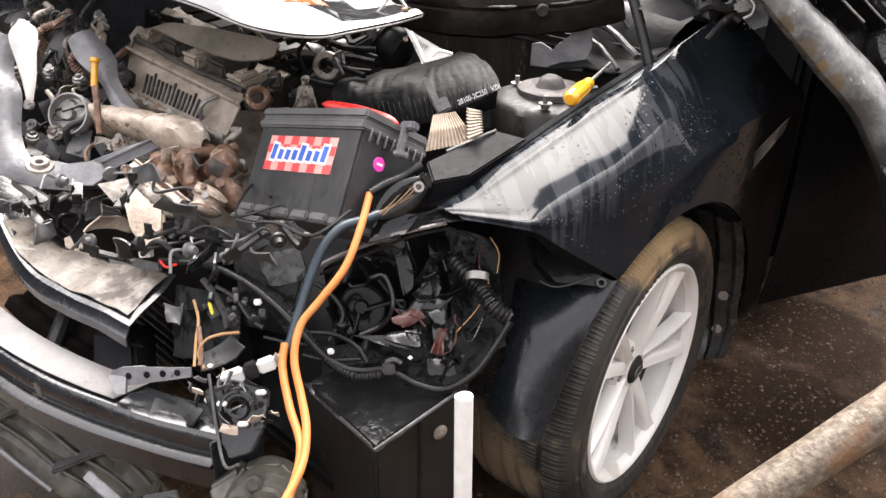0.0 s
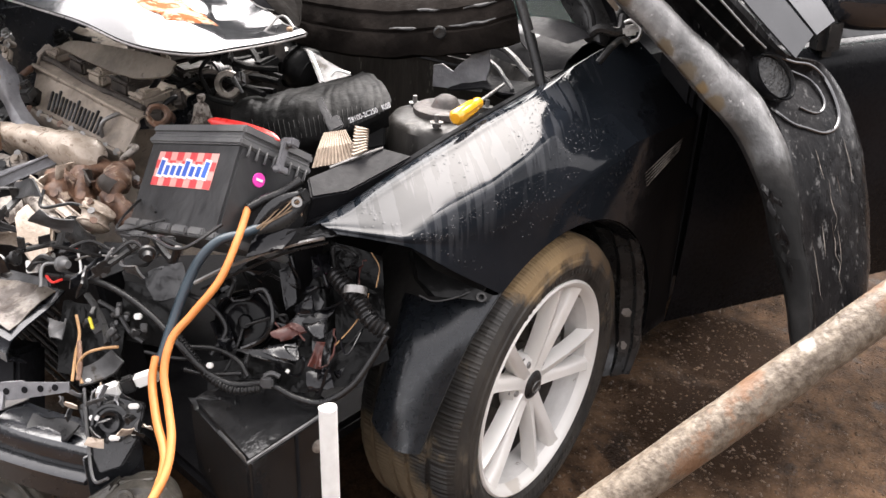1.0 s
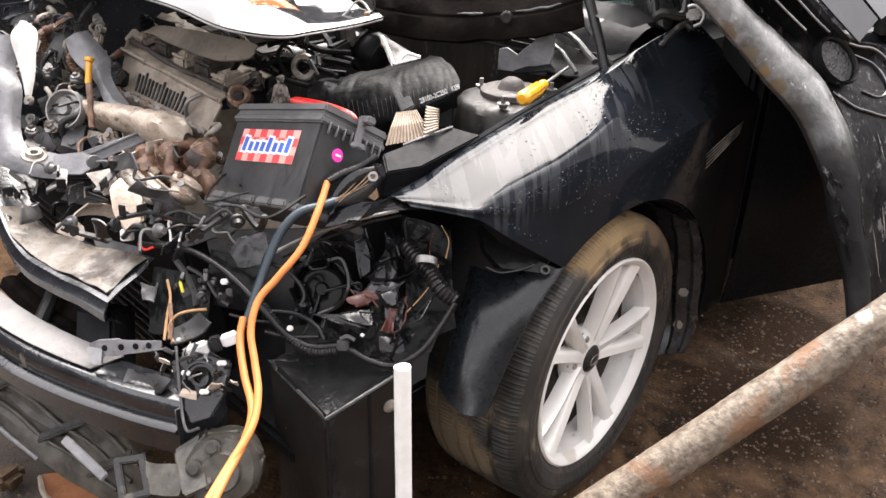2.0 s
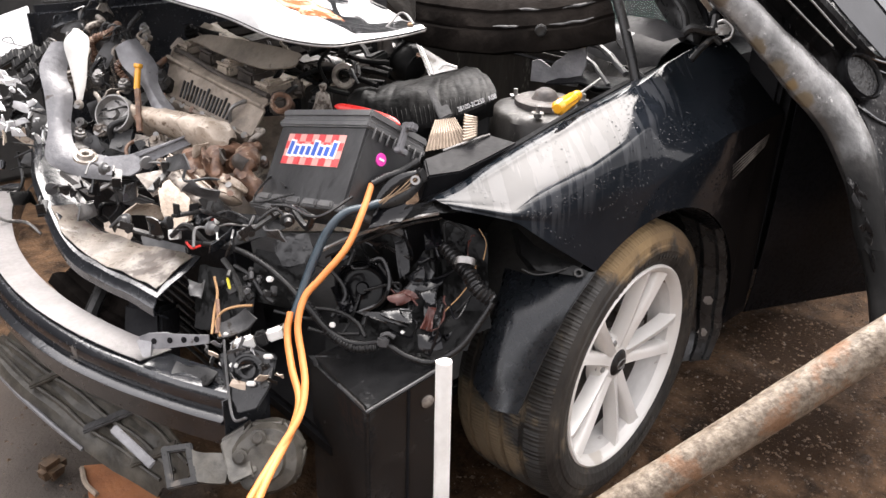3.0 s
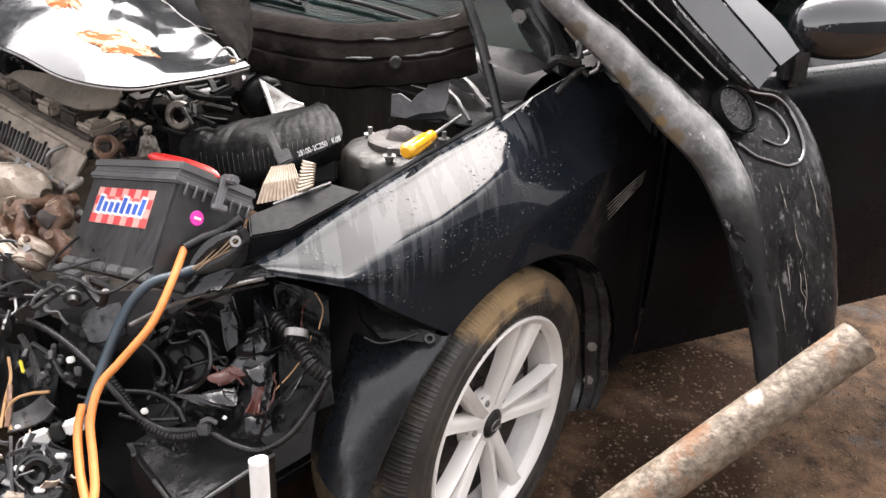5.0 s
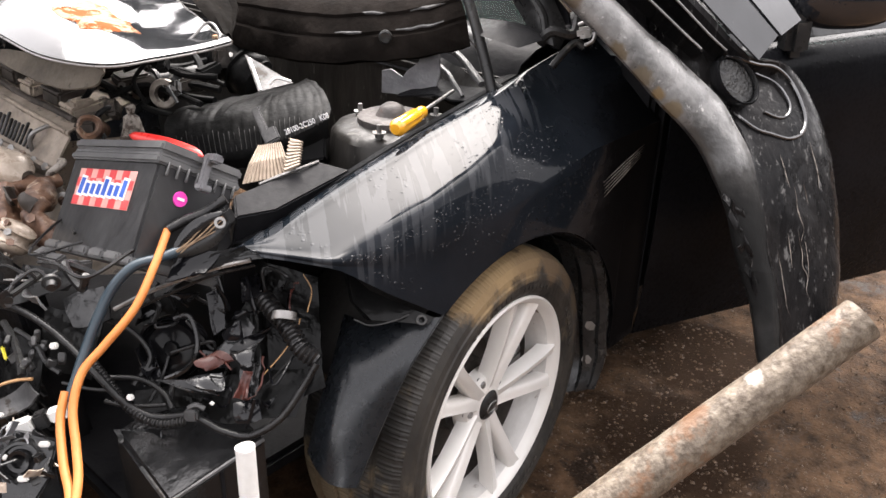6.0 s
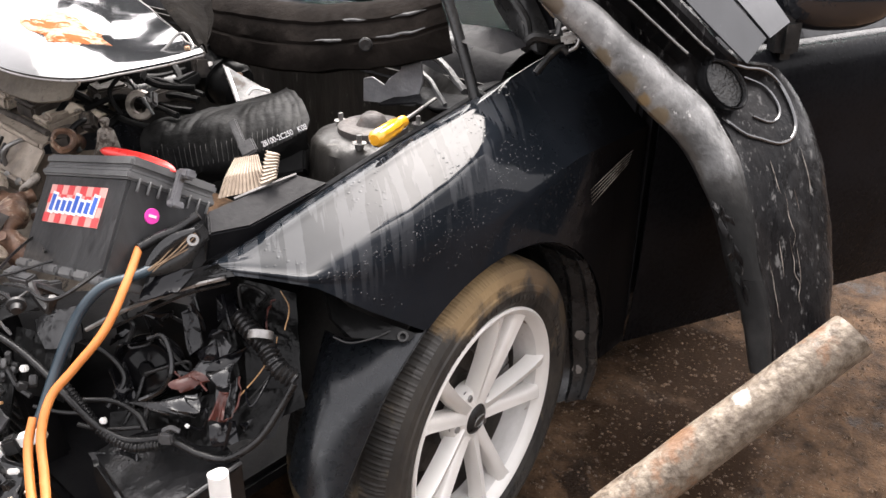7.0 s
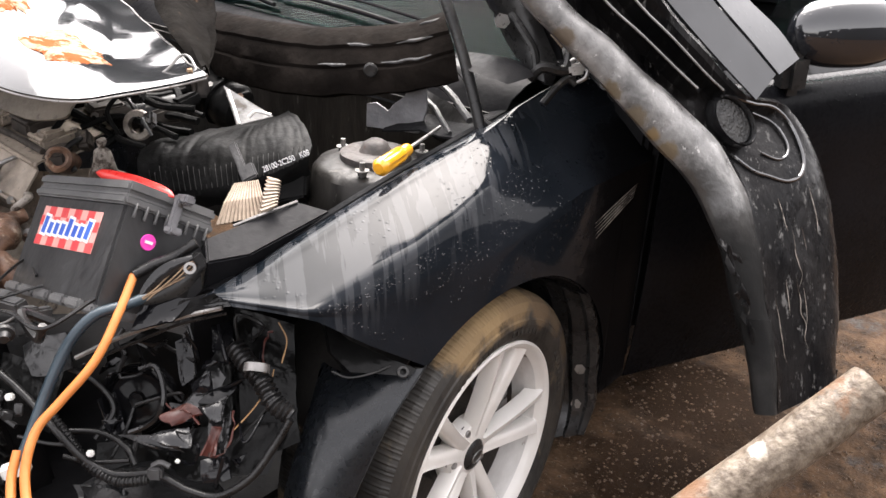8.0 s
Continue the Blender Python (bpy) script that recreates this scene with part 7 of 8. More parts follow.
hm = axes([(-0.519, 0.251, 0.578)][0], (0.65, -0.7, 0.15), (0.30, 0.25, 0.9)) @ pose(0, 0, 0, -90, 0, 0)
bm = bmesh.new()
lathe(bm, [(0.0, -0.006), (0.010, -0.006), (0.013, -0.001), (0.030, 0.002), (0.039, 0.000), (0.041, -0.005), (0.0435, -0.001), (0.0455, -0.005), (0.048, -0.001), (0.050, -0.004), (0.053, 0.003), (0.053, 0.02), (0.0, 0.025)], 48, hm)
part("horn_disc", bm, GLOSS_HORN, horn)
bm = bmesh.new()
tube(bm, [(-0.524, 0.223, 0.646), (-0.507, 0.209, 0.649), (-0.512, 0.184, 0.626), (-0.523, 0.177, 0.599), (-0.536, 0.189, 0.576), (-0.556, 0.212, 0.559)], 0.004, 6)
part("horn_rim", bm, WET_PLASTIC, horn)

bm = bmesh.new()
tube(bm, [(-0.420, 0.142, 0.675), (-0.422, 0.112, 0.661), (-0.422, 0.080, 0.647), (-0.426, 0.048, 0.628), (-0.417, 0.023, 0.614)], 0.0135, 14, 8, ribs=0.13, pitch=0.008)
single("corrugated_hose", bm, WIRE, "black corrugated hose behind the fender's nose", "hose")
bm = bmesh.new()
m = axes([(-0.424, 0.086, 0.665)][0], (0.5, 0.4, 0.7), (0.7, -0.7, -0.1))
lathe(bm, [(0.015, -0.006), (0.018, -0.006), (0.018, 0.006), (0.015, 0.006)], 20, m @ pose(0, 0, 0, 0, 0, 90), True)
single("hose_clamp", bm, STEEL, "dull metal clamp round the corrugated hose", "clamp")

cavity = thing("headlamp_shell", (-0.48, 0.20, 0.50), "smashed black headlamp shell with shards and red-brown edges", "headlamp")
cr = random.Random(11)
RED_EDGE = material("red_brown_broken_edge", (0.030, 0.006, 0.004), (0.070, 0.015, 0.009), (0.35, 0.6), scale=40, bump=0.5, patch=((0.02, 0.015, 0.013), 0.4, 40, 0.4))
GLOSS = material("glossy_wet_black_shell", (0.003, 0.003, 0.004), (0.008, 0.008, 0.009), (0.04, 0.14), scale=9, bump=1.0, fine=22, spec=0.28)
CAVE = material("matt_black_shell_inside", (0.004, 0.004, 0.004), (0.010, 0.010, 0.010), (0.08, 0.25), scale=12, bump=1.0, fine=26, spec=0.10)
# inner walls of the shell
for q, bow_ in (([(-0.498, 0.376, 0.591), (-0.418, 0.301, 0.664), (-0.437, 0.200, 0.504), (-0.531, 0.308, 0.459)], 0.03), ([(-0.408, 0.279, 0.668), (-0.360, 0.206, 0.697), (-0.409, 0.124, 0.546), (-0.455, 0.197, 0.519)], 0.025), ([(-0.369, 0.212, 0.692), (-0.319, 0.134, 0.671), (-0.374, 0.062, 0.525), (-0.443, 0.108, 0.494)], -0.03), ([(-0.562, 0.310, 0.489), (-0.461, 0.182, 0.534), (-0.524, 0.171, 0.472), (-0.588, 0.277, 0.447)], 0.02), ([(-0.465, 0.185, 0.534), (-0.384, 0.077, 0.557), (-0.434, 0.059, 0.503), (-0.524, 0.171, 0.472)], -0.02)):
    bm = bmesh.new()
    flake(bm, q, 0.003, bow_, 0.002, cr.random() * 9, 12)
    part("shell_wall", bm, CAVE, cavity)
# broken pieces with thin red-brown edges
for q in ([(-0.504, 0.187, 0.597), (-0.488, 0.157, 0.598), (-0.496, 0.129, 0.590), (-0.510, 0.166, 0.579)], [(-0.479, 0.152, 0.603), (-0.451, 0.127, 0.629), (-0.410, 0.112, 0.644), (-0.461, 0.131, 0.597)], [(-0.574, 0.205, 0.569), (-0.543, 0.165, 0.575), (-0.523, 0.119, 0.558), (-0.552, 0.151, 0.566)], [(-0.479, 0.125, 0.585), (-0.457, 0.102, 0.605), (-0.488, 0.075, 0.565), (-0.498, 0.099, 0.563)], [(-0.471, 0.181, 0.614), (-0.449, 0.161, 0.637), (-0.458, 0.142, 0.619), (-0.475, 0.165, 0.605)], [(-0.461, 0.233, 0.660), (-0.444, 0.221, 0.668), (-0.460, 0.189, 0.618), (-0.476, 0.198, 0.608)], [(-0.418, 0.204, 0.680), (-0.399, 0.179, 0.692), (-0.415, 0.147, 0.666), (-0.432, 0.172, 0.656)], [(-0.556, 0.297, 0.572), (-0.534, 0.288, 0.591), (-0.547, 0.241, 0.545), (-0.570, 0.253, 0.530)], [(-0.508, 0.111, 0.543), (-0.486, 0.080, 0.553), (-0.492, 0.058, 0.533), (-0.517, 0.089, 0.520)]):
    bm = bmesh.new()
    sd = cr.random() * 9
    flake(bm, q, 0.003, cr.uniform(0.008, 0.02), 0.0025, sd, 10)
    part("shard", bm, GLOSS if cr.random() < 0.75 else WET_PLASTIC, cavity)
for q in ([(-0.535, 0.164, 0.602), (-0.493, 0.160, 0.604), (-0.484, 0.138, 0.592), (-0.528, 0.146, 0.590)], [(-0.486, 0.106, 0.592), (-0.476, 0.096, 0.592), (-0.506, 0.078, 0.562), (-0.518, 0.094, 0.568)]):
    bm = bmesh.new()
    flake(bm, q, 0.003, 0.012, 0.005, q[0][0] * 31, 12)
    part("broken_plate", bm, RED_EDGE, cavity, "red-brown broken plate")
TORN_SHELL = material("scuffed_grey_shell", (0.007, 0.007, 0.008), (0.030, 0.030, 0.031), (0.10, 0.25), scale=22, bump=0.5, fine=50, spec=0.5, patch=((0.004, 0.004, 0.004), 0.42, 26, 0.3))
for q in ([(-0.500, 0.172, 0.590), (-0.427, 0.182, 0.632), (-0.430, 0.160, 0.614), (-0.487, 0.145, 0.590)], [(-0.550, 0.161, 0.579), (-0.506, 0.140, 0.579), (-0.520, 0.114, 0.566), (-0.546, 0.138, 0.573)], [(-0.486, 0.138, 0.604), (-0.447, 0.122, 0.610), (-0.474, 0.106, 0.594), (-0.487, 0.117, 0.594)]):
    bm = bmesh.new()
    flake(bm, q, 0.003, 0.010, 0.004, q[0][1] * 17, 12)
    part("torn_shell", bm, TORN_SHELL, cavity, "grey scuffed piece of the shell")
for pts in ([(-0.513, 0.179, 0.606), (-0.514, 0.160, 0.600), (-0.497, 0.143, 0.599), (-0.495, 0.128, 0.590)], [(-0.505, 0.096, 0.562), (-0.492, 0.077, 0.564), (-0.473, 0.083, 0.588), (-0.462, 0.100, 0.608)], [(-0.405, 0.101, 0.658), (-0.385, 0.113, 0.681), (-0.370, 0.118, 0.688)]):
    bm = bmesh.new()
    tube(bm, [V(p) + V((cr.uniform(-1, 1), cr.uniform(-1, 1), cr.uniform(-1, 1))) * 0.004 for p in catmull(pts, 3)], lambda t: 0.0013 * (0.35 + abs(math.sin(7 * t + 1))), 6, 3)
    part("broken_edge", bm, RED_EDGE, cavity, "thin red-brown broken edge")
for pts, r, mt in (([(-0.469, 0.085, 0.585), (-0.440, 0.075, 0.613), (-0.411, 0.077, 0.636), (-0.395, 0.087, 0.649)], 0.0010, TAN_WIRE), ([(-0.472, 0.074, 0.575), (-0.438, 0.062, 0.607), (-0.410, 0.062, 0.636)], 0.0014, WIRE), ([(-0.390, 0.075, 0.663), (-0.365, 0.094, 0.682), (-0.361, 0.117, 0.700)], 0.0010, TAN_WIRE), ([(-0.574, 0.304, 0.650), (-0.533, 0.257, 0.685), (-0.479, 0.197, 0.719), (-0.431, 0.148, 0.738)], 0.0035, STEEL), ([(-0.567, 0.297, 0.639), (-0.526, 0.249, 0.673), (-0.471, 0.191, 0.711), (-0.426, 0.145, 0.729)], 0.0025, WIRE), ([(-0.579, 0.234, 0.513), (-0.547, 0.241, 0.545), (-0.526, 0.251, 0.569)], 0.003, WIRE), ([(-0.578, 0.335, 0.622), (-0.558, 0.293, 0.609), (-0.550, 0.262, 0.573), (-0.585, 0.258, 0.540)], 0.004, WIRE), ([(-0.527, 0.282, 0.615), (-0.513, 0.284, 0.639), (-0.518, 0.297, 0.653), (-0.503, 0.296, 0.672)], 0.004, WIRE)):
    bm = bmesh.new()
    tube(bm, pts, r, 6)
    part("torn_wire", bm, mt, cavity)
for k, p in enumerate([(-0.530, 0.310, 0.607), (-0.526, 0.281, 0.592), (-0.508, 0.273, 0.630), (-0.490, 0.259, 0.658), (-0.483, 0.222, 0.636), (-0.446, 0.200, 0.656), (-0.440, 0.171, 0.642), (-0.421, 0.170, 0.670), (-0.392, 0.149, 0.681), (-0.398, 0.113, 0.662), (-0.493, 0.143, 0.569), (-0.495, 0.098, 0.544), (-0.466, 0.072, 0.545), (-0.530, 0.142, 0.537), (-0.562, 0.189, 0.539), (-0.564, 0.244, 0.550), (-0.504, 0.212, 0.612), (-0.449, 0.066, 0.586)]):
    bm = bmesh.new()
    p = V(p)
    q = [p + V((cr.uniform(-1, 1), cr.uniform(-1, 1), cr.uniform(-1, 1))) * 0.03 for _ in range(4)]
    if k % 3 == 0:
        flake(bm, [q[0].lerp(p, 0.4), q[1].lerp(p, 0.4), q[2].lerp(p, 0.4), q[3].lerp(p, 0.4)], 0.002, 0.010, 0.002, k, 6)
        part("shard", bm, GLOSS, cavity)
    else:
        tube(bm, q, cr.uniform(0.0012, 0.0032), 7)
        part("torn_wire", bm, GLOSS if k % 2 else WIRE, cavity)
bm = bmesh.new()
loft(bm, [[V(a).lerp(V(b), k / 6) + V((0, 0, 0.004 * (k % 2))) for k in range(7)] for a, b in zip([(-0.502, 0.196, 0.718), (-0.465, 0.178, 0.729), (-0.430, 0.159, 0.734), (-0.390, 0.130, 0.735)], [(-0.463, 0.190, 0.747), (-0.434, 0.177, 0.751), (-0.406, 0.161, 0.750), (-0.364, 0.137, 0.738)])], 0.003)
part("lamp_mount_rib", bm, WET_PLASTIC, cavity)
bm = bmesh.new()
flake(bm, [(-0.535, 0.216, 0.718), (-0.488, 0.179, 0.728), (-0.453, 0.186, 0.747), (-0.503, 0.233, 0.742)], 0.003, 0.01, 0.004, 3.0)
part("lamp_glass_shard", bm, GLOSS, cavity)
bm = bmesh.new()
cb = [(-0.313, 0.069, 0.703), (-0.293, 0.042, 0.675), (-0.260, 0.001, 0.649), (-0.230, -0.036, 0.634), (-0.246, -0.039, 0.627), (-0.283, -0.008, 0.636), (-0.317, 0.017, 0.640), (-0.327, 0.042, 0.669)]
prism(bm, cb, V((0.01, 0.02, -0.012)))
crumple(bm, 0.004, 30)
part("fender_bracket", bm, CAVE, cavity)
bm = bmesh.new()
tube(bm, [(-0.335, 0.033, 0.644), (-0.322, 0.012, 0.637), (-0.291, -0.005, 0.638), (-0.265, -0.015, 0.643)], 0.0016, 6)
lathe(bm, [(0.005, -0.002), (0.0085, -0.002), (0.009, 0.002), (0.005, 0.002)], 18, axes([(-0.252, -0.029, 0.633)][0], (0.6, -0.7, 0), (0.5, 0.5, 0.6)) @ pose(0, 0, 0, -90, 0, 0), True)
part("bracket_edge", bm, BLACK_PLASTIC, cavity)

# ---- cables ----
def cable(name, pts, r, mt, label, seg=10, n=8, ribs=0.0):
    bm = bmesh.new()
    tube(bm, pts, r, seg, n, ribs)
    return single(name, bm, mt, label, "cable")


cable("orange_cable", [(-0.506, 0.239, 0.781), (-0.544, 0.216, 0.748), (-0.593, 0.196, 0.704), (-0.644, 0.197, 0.665), (-0.678, 0.198, 0.639), (-0.706, 0.179, 0.605), (-0.726, 0.140, 0.573), (-0.746, 0.104, 0.548), (-0.779, 0.073, 0.522), (-0.837, 0.049, 0.494), (-0.907, 0.015, 0.468), (-0.948, -0.015, 0.455)], 0.0060, ORANGE, "orange rubber jump cable hanging from the battery")
cable("orange_cable", [(-0.702, 0.205, 0.616), (-0.722, 0.186, 0.592), (-0.745, 0.141, 0.560), (-0.763, 0.096, 0.533), (-0.797, 0.067, 0.509), (-0.858, 0.032, 0.485), (-0.901, 0.002, 0.469), (-0.940, -0.032, 0.453)], 0.0060, ORANGE, "orange rubber jump cable hanging beside the other")
cable("blue_cable", [(-0.501, 0.217, 0.755), (-0.533, 0.223, 0.751), (-0.569, 0.232, 0.747), (-0.603, 0.234, 0.724), (-0.636, 0.227, 0.687), (-0.669, 0.215, 0.645), (-0.693, 0.204, 0.615), (-0.705, 0.201, 0.605)], 0.0076, TEAL, "dull blue-green cable curving down from the clamp")
cable("black_lead", [(-0.425, 0.208, 0.815), (-0.452, 0.222, 0.798), (-0.480, 0.235, 0.789), (-0.506, 0.239, 0.781)], 0.0075, WIRE, "black taped lead at the battery's side", ribs=0.0)
clip2 = thing("open_clamp", (-0.50, 0.20, 0.77), "open dark metal jump clamp with copper wire between its jaws", "clamp")
TAIL, NOSE = V((-0.508, 0.222, 0.752)), V((-0.428, 0.196, 0.795))
CM = axes(TAIL, NOSE - TAIL, (0.2, 0.2, 1.0))
cl_ = (NOSE - TAIL).length
COPPER = material("dull_copper_strands", (0.10, 0.060, 0.035), (0.24, 0.165, 0.10), (0.3, 0.5), metal=0.4, scale=60, bump=0.4, stretch=(1, 0.2, 0.2))
for side, lift in ((1, 0.0), (-1, 0.0)):
    bm = bmesh.new()
    rows = []
    for i in range(11):
        t = i / 10
        wdt = 0.0045 + 0.0065 * math.sin(math.pi * min(1, t * 1.15)) ** 0.8
        off = side * (0.003 + 0.010 * math.sin(math.pi * t * 0.9))
        rows.append([CM @ V((cl_ * t, off + side * q * wdt, 0.004 * (1 - q * q) + 0.004)) for q in (-1, -0.5, 0, 0.5, 1)])
    loft(bm, rows, 0.002)
    part("clamp_arm", bm, WET_PLASTIC if side > 0 else BLACK_PLASTIC, clip2)
for k in range(5):
    bm = bmesh.new()
    tube(bm, [CM @ V((cl_ * t, (k - 2) * 0.0024 + 0.003 * math.sin(6 * t + k), 0.008 + 0.003 * math.sin(5 * t + 2 * k))) for t in (0.02, 0.25, 0.5, 0.75, 0.9)], 0.0013, 6)
    part("bare_wire", bm, COPPER, clip2)
bm = bmesh.new()
lathe(bm, [(0.0045, -0.003), (0.0085, -0.003), (0.0085, 0.003), (0.0045, 0.003)], 16, CM @ Matrix.Translation((cl_ * 0.80, 0.0, 0.011)) @ pose(0, 0, 0, 70, 0, 0), True)
part("clamp_spring", bm, STEEL, clip2)
bm = bmesh.new()
block(bm, (0.016, 0.026, 0.016), CM @ Matrix.Translation((cl_ * 0.97, 0.0, 0.004)), 0.004)
part("clamp_jaw", bm, BLACK_PLASTIC, clip2)
cable("wiring_harness", [(-0.697, 0.575, 0.605), (-0.665, 0.467, 0.625), (-0.651, 0.391, 0.624), (-0.641, 0.324, 0.607), (-0.633, 0.268, 0.579), (-0.618, 0.230, 0.542), (-0.599, 0.199, 0.523), (-0.578, 0.177, 0.519), (-0.556, 0.145, 0.526), (-0.537, 0.103, 0.512), (-0.514, 0.065, 0.510), (-0.480, 0.035, 0.539), (-0.446, 0.023, 0.582), (-0.424, 0.016, 0.616)], 0.0055, WIRE, "thick black wiring harness looped across the front")
cable("ribbed_conduit", [(-0.629, 0.298, 0.596), (-0.620, 0.260, 0.561), (-0.614, 0.219, 0.531), (-0.594, 0.181, 0.514), (-0.567, 0.151, 0.519)], 0.0065, WIRE, "black ribbed wiring conduit", ribs=0.14)
cable("wire_loop", [(-0.616, 0.284, 0.557), (-0.580, 0.248, 0.554), (-0.565, 0.210, 0.542), (-0.566, 0.184, 0.525)], 0.004, WIRE, "thin grey-black wire loop")
cable("wire_loop", [(-0.626, 0.272, 0.525), (-0.604, 0.234, 0.523), (-0.567, 0.200, 0.524)], 0.0035, WIRE, "thin black wire loop")
bm = bmesh.new()
block(bm, (0.020, 0.018, 0.014), axes([(-0.560, 0.141, 0.533)][0], (0.6, -0.7, 0), (0.2, 0.2, 1)), 0.003)
tube(bm, [(-0.561, 0.146, 0.543), (-0.553, 0.138, 0.548), (-0.545, 0.129, 0.542)], 0.004, 6)
single("cable_clip", bm, GREY_STEEL, "grey plastic clip on the wiring harness", "clip")
for p, s in (([(-0.610, 0.220, 0.550)], (0.014, 0.012, 0.010)), ([(-0.541, 0.113, 0.558)], (0.010, 0.008, 0.007)), ([(-0.657, 0.340, 0.607)], (0.016, 0.013, 0.012)), ([(-0.772, 0.325, 0.486)], (0.012, 0.010, 0.010)), ([(-0.745, 0.353, 0.522)], (0.012, 0.008, 0.010)), ([(-0.642, 0.550, 0.646)], (0.012, 0.022, 0.012)), ([(-0.676, 0.600, 0.626)], (0.02, 0.016, 0.012)), ([(-0.705, 0.605, 0.615)], (0.03, 0.03, 0.02))):
    bm = bmesh.new()
    block(bm, [0.75 * e for e in s], axes(p[0], (0.5, -0.8, 0.2), (0.3, 0.3, 1)), 0.002)
    single("wire_connector", bm, WHITE_PLASTIC, "small white plastic wiring connector", "connector", "white connectors in the wreck")
plug = thing("wiring_plug", (-0.70, 0.22, 0.48), "white and black wiring plug on the harness", "connector")
pm = axes([(-0.713, 0.285, 0.533)][0], V([(-0.671, 0.266, 0.543)][0]) - V([(-0.748, 0.309, 0.519)][0]), (0.1, 0.2, 1))
for x, s, mt, nm in ((-0.030, (0.034, 0.022, 0.020), WHITE_PLASTIC, "plug_body"), (0.0, (0.020, 0.024, 0.022), BLACK_PLASTIC, "plug_collar"), (0.024, (0.028, 0.020, 0.018), WHITE_PLASTIC, "plug_body"), (0.042, (0.008, 0.022, 0.020), CREAM, "plug_seal")):
    bm = bmesh.new()
    block(bm, s, pm @ Matrix.Translation((x, 0, 0)), 0.003)
    part(nm, bm, mt, plug)

# ---- fog lamp socket plate and tangle at the corner ----
sock = thing("lamp_socket", (-0.78, 0.25, 0.45), "round lamp socket in a torn black bracket", "lamp socket")
sm_ = axes([(-0.761, 0.252, 0.507)][0], (0.75, -0.6, 0.1), (0.35, 0.35, 0.85)) @ pose(0, 0, 0, -90, 0, 0)
bm = bmesh.new()
lathe(bm, [(0.009, 0.002), (0.010, -0.010), (0.015, -0.012), (0.017, -0.003), (0.021, -0.003), (0.023, -0.009), (0.027, -0.009), (0.030, 0.0), (0.031, 0.012), (0.009, 0.014)], 32, sm_, True)
crumple(bm, 0.0015, 40)
part("socket_ring", bm, WET_PLASTIC, sock)
bm = bmesh.new()
lathe(bm, [(0.0, 0.004), (0.010, 0.004), (0.010, 0.016), (0.0, 0.016)], 20, sm_)
part("socket_well", bm, RUST, sock)
bm = bmesh.new()
prism(bm, [(-0.786, 0.311, 0.513), (-0.752, 0.291, 0.534), (-0.720, 0.227, 0.528), (-0.747, 0.201, 0.496), (-0.785, 0.190, 0.469), (-0.812, 0.209, 0.460), (-0.799, 0.255, 0.479)], AWAY * 0.02)
round_edges(bm, 0.003)
crumple(bm, 0.004, 30)
part("socket_plate", bm, WET_PLASTIC, sock)
tr_ = random.Random(77)
for k in range(26):
    p = V((-0.770, 0.262, 0.512)) + V((tr_.uniform(-0.045, 0.05), tr_.uniform(-0.075, 0.06), tr_.uniform(-0.02, 0.035)))
    m = axes(p, (tr_.uniform(-1, 1), tr_.uniform(-1, 1), tr_.uniform(-0.5, 0.5)), (tr_.uniform(-0.4, 0.4), tr_.uniform(-0.4, 0.4), 1))
    a, b = tr_.uniform(0.006, 0.018), tr_.uniform(0.003, 0.008)
    bm = bmesh.new()
    flake(bm, [m @ V((-a, -b, 0)), m @ V((a, -b * 0.6, 0)), m @ V((a * 0.7, b, 0)), m @ V((-a * 0.8, b * 0.7, 0))], 0.002, 0.004, 0.002, k * 1.1, 4)
    part("torn_tab", bm, (PALE_STEEL, BLACK_PLASTIC, WET_PLASTIC, GREY_STEEL, WHITE_ALLOY)[k % 5], sock)
for p in ([(-0.735, 0.229, 0.533)], [(-0.754, 0.207, 0.507)], [(-0.772, 0.226, 0.497)], [(-0.779, 0.267, 0.515)]):
    bm = bmesh.new()
    block(bm, (0.016, 0.008, 0.006), axes(p[0], (0.6, -0.7, 0.1), (0.3, 0.3, 1)), 0.002)
    part("terminal_tab", bm, WHITE_PLASTIC, sock)
bm = bmesh.new()
tube(bm, [(-0.766, 0.320, 0.534), (-0.793, 0.267, 0.493), (-0.817, 0.212, 0.457), (-0.805, 0.190, 0.464)], 0.0025, 6)
part("stay_wire", bm, GREY_STEEL, sock)
stripb = thing("slotted_strip", (-0.80, 0.40, 0.44), "torn grey slotted bracket strip", "bracket")
bm = bmesh.new()
s0, s1 = V([(-0.851, 0.479, 0.487)][0]), V([(-0.769, 0.371, 0.512)][0])
sx = axes(s0, s1 - s0, V((0.25, 0.3, 0.9)))
wd = (s1 - s0).length
plate(bm, [(0, -0.012), (wd * 0.3, -0.014), (wd, -0.008), (wd, 0.008), (wd * 0.45, 0.012), (wd * 0.42, 0.016), (0.02, 0.016), (0.0, 0.010)], 0.004, sx, 0.0008)
part("strip", bm, PALE_STEEL, stripb)
for x in (0.22, 0.45, 0.65, 0.83):
    bm = bmesh.new()
    lathe(bm, [(0.0, -0.001), (0.0045, -0.001), (0.0055, 0.0)], 14, sx @ Matrix.Translation((wd * x, 0.001, 0.0012)) @ pose(0, 0, 0, -90, 0, 0))
    part("slot", bm, DARK, stripb)
bm = bmesh.new()
prism(bm, [(-0.854, 0.483, 0.490), (-0.832, 0.466, 0.496), (-0.850, 0.439, 0.476), (-0.860, 0.449, 0.475)], AWAY * 0.01)
part("strip_foot", bm, PALE_STEEL, stripb)
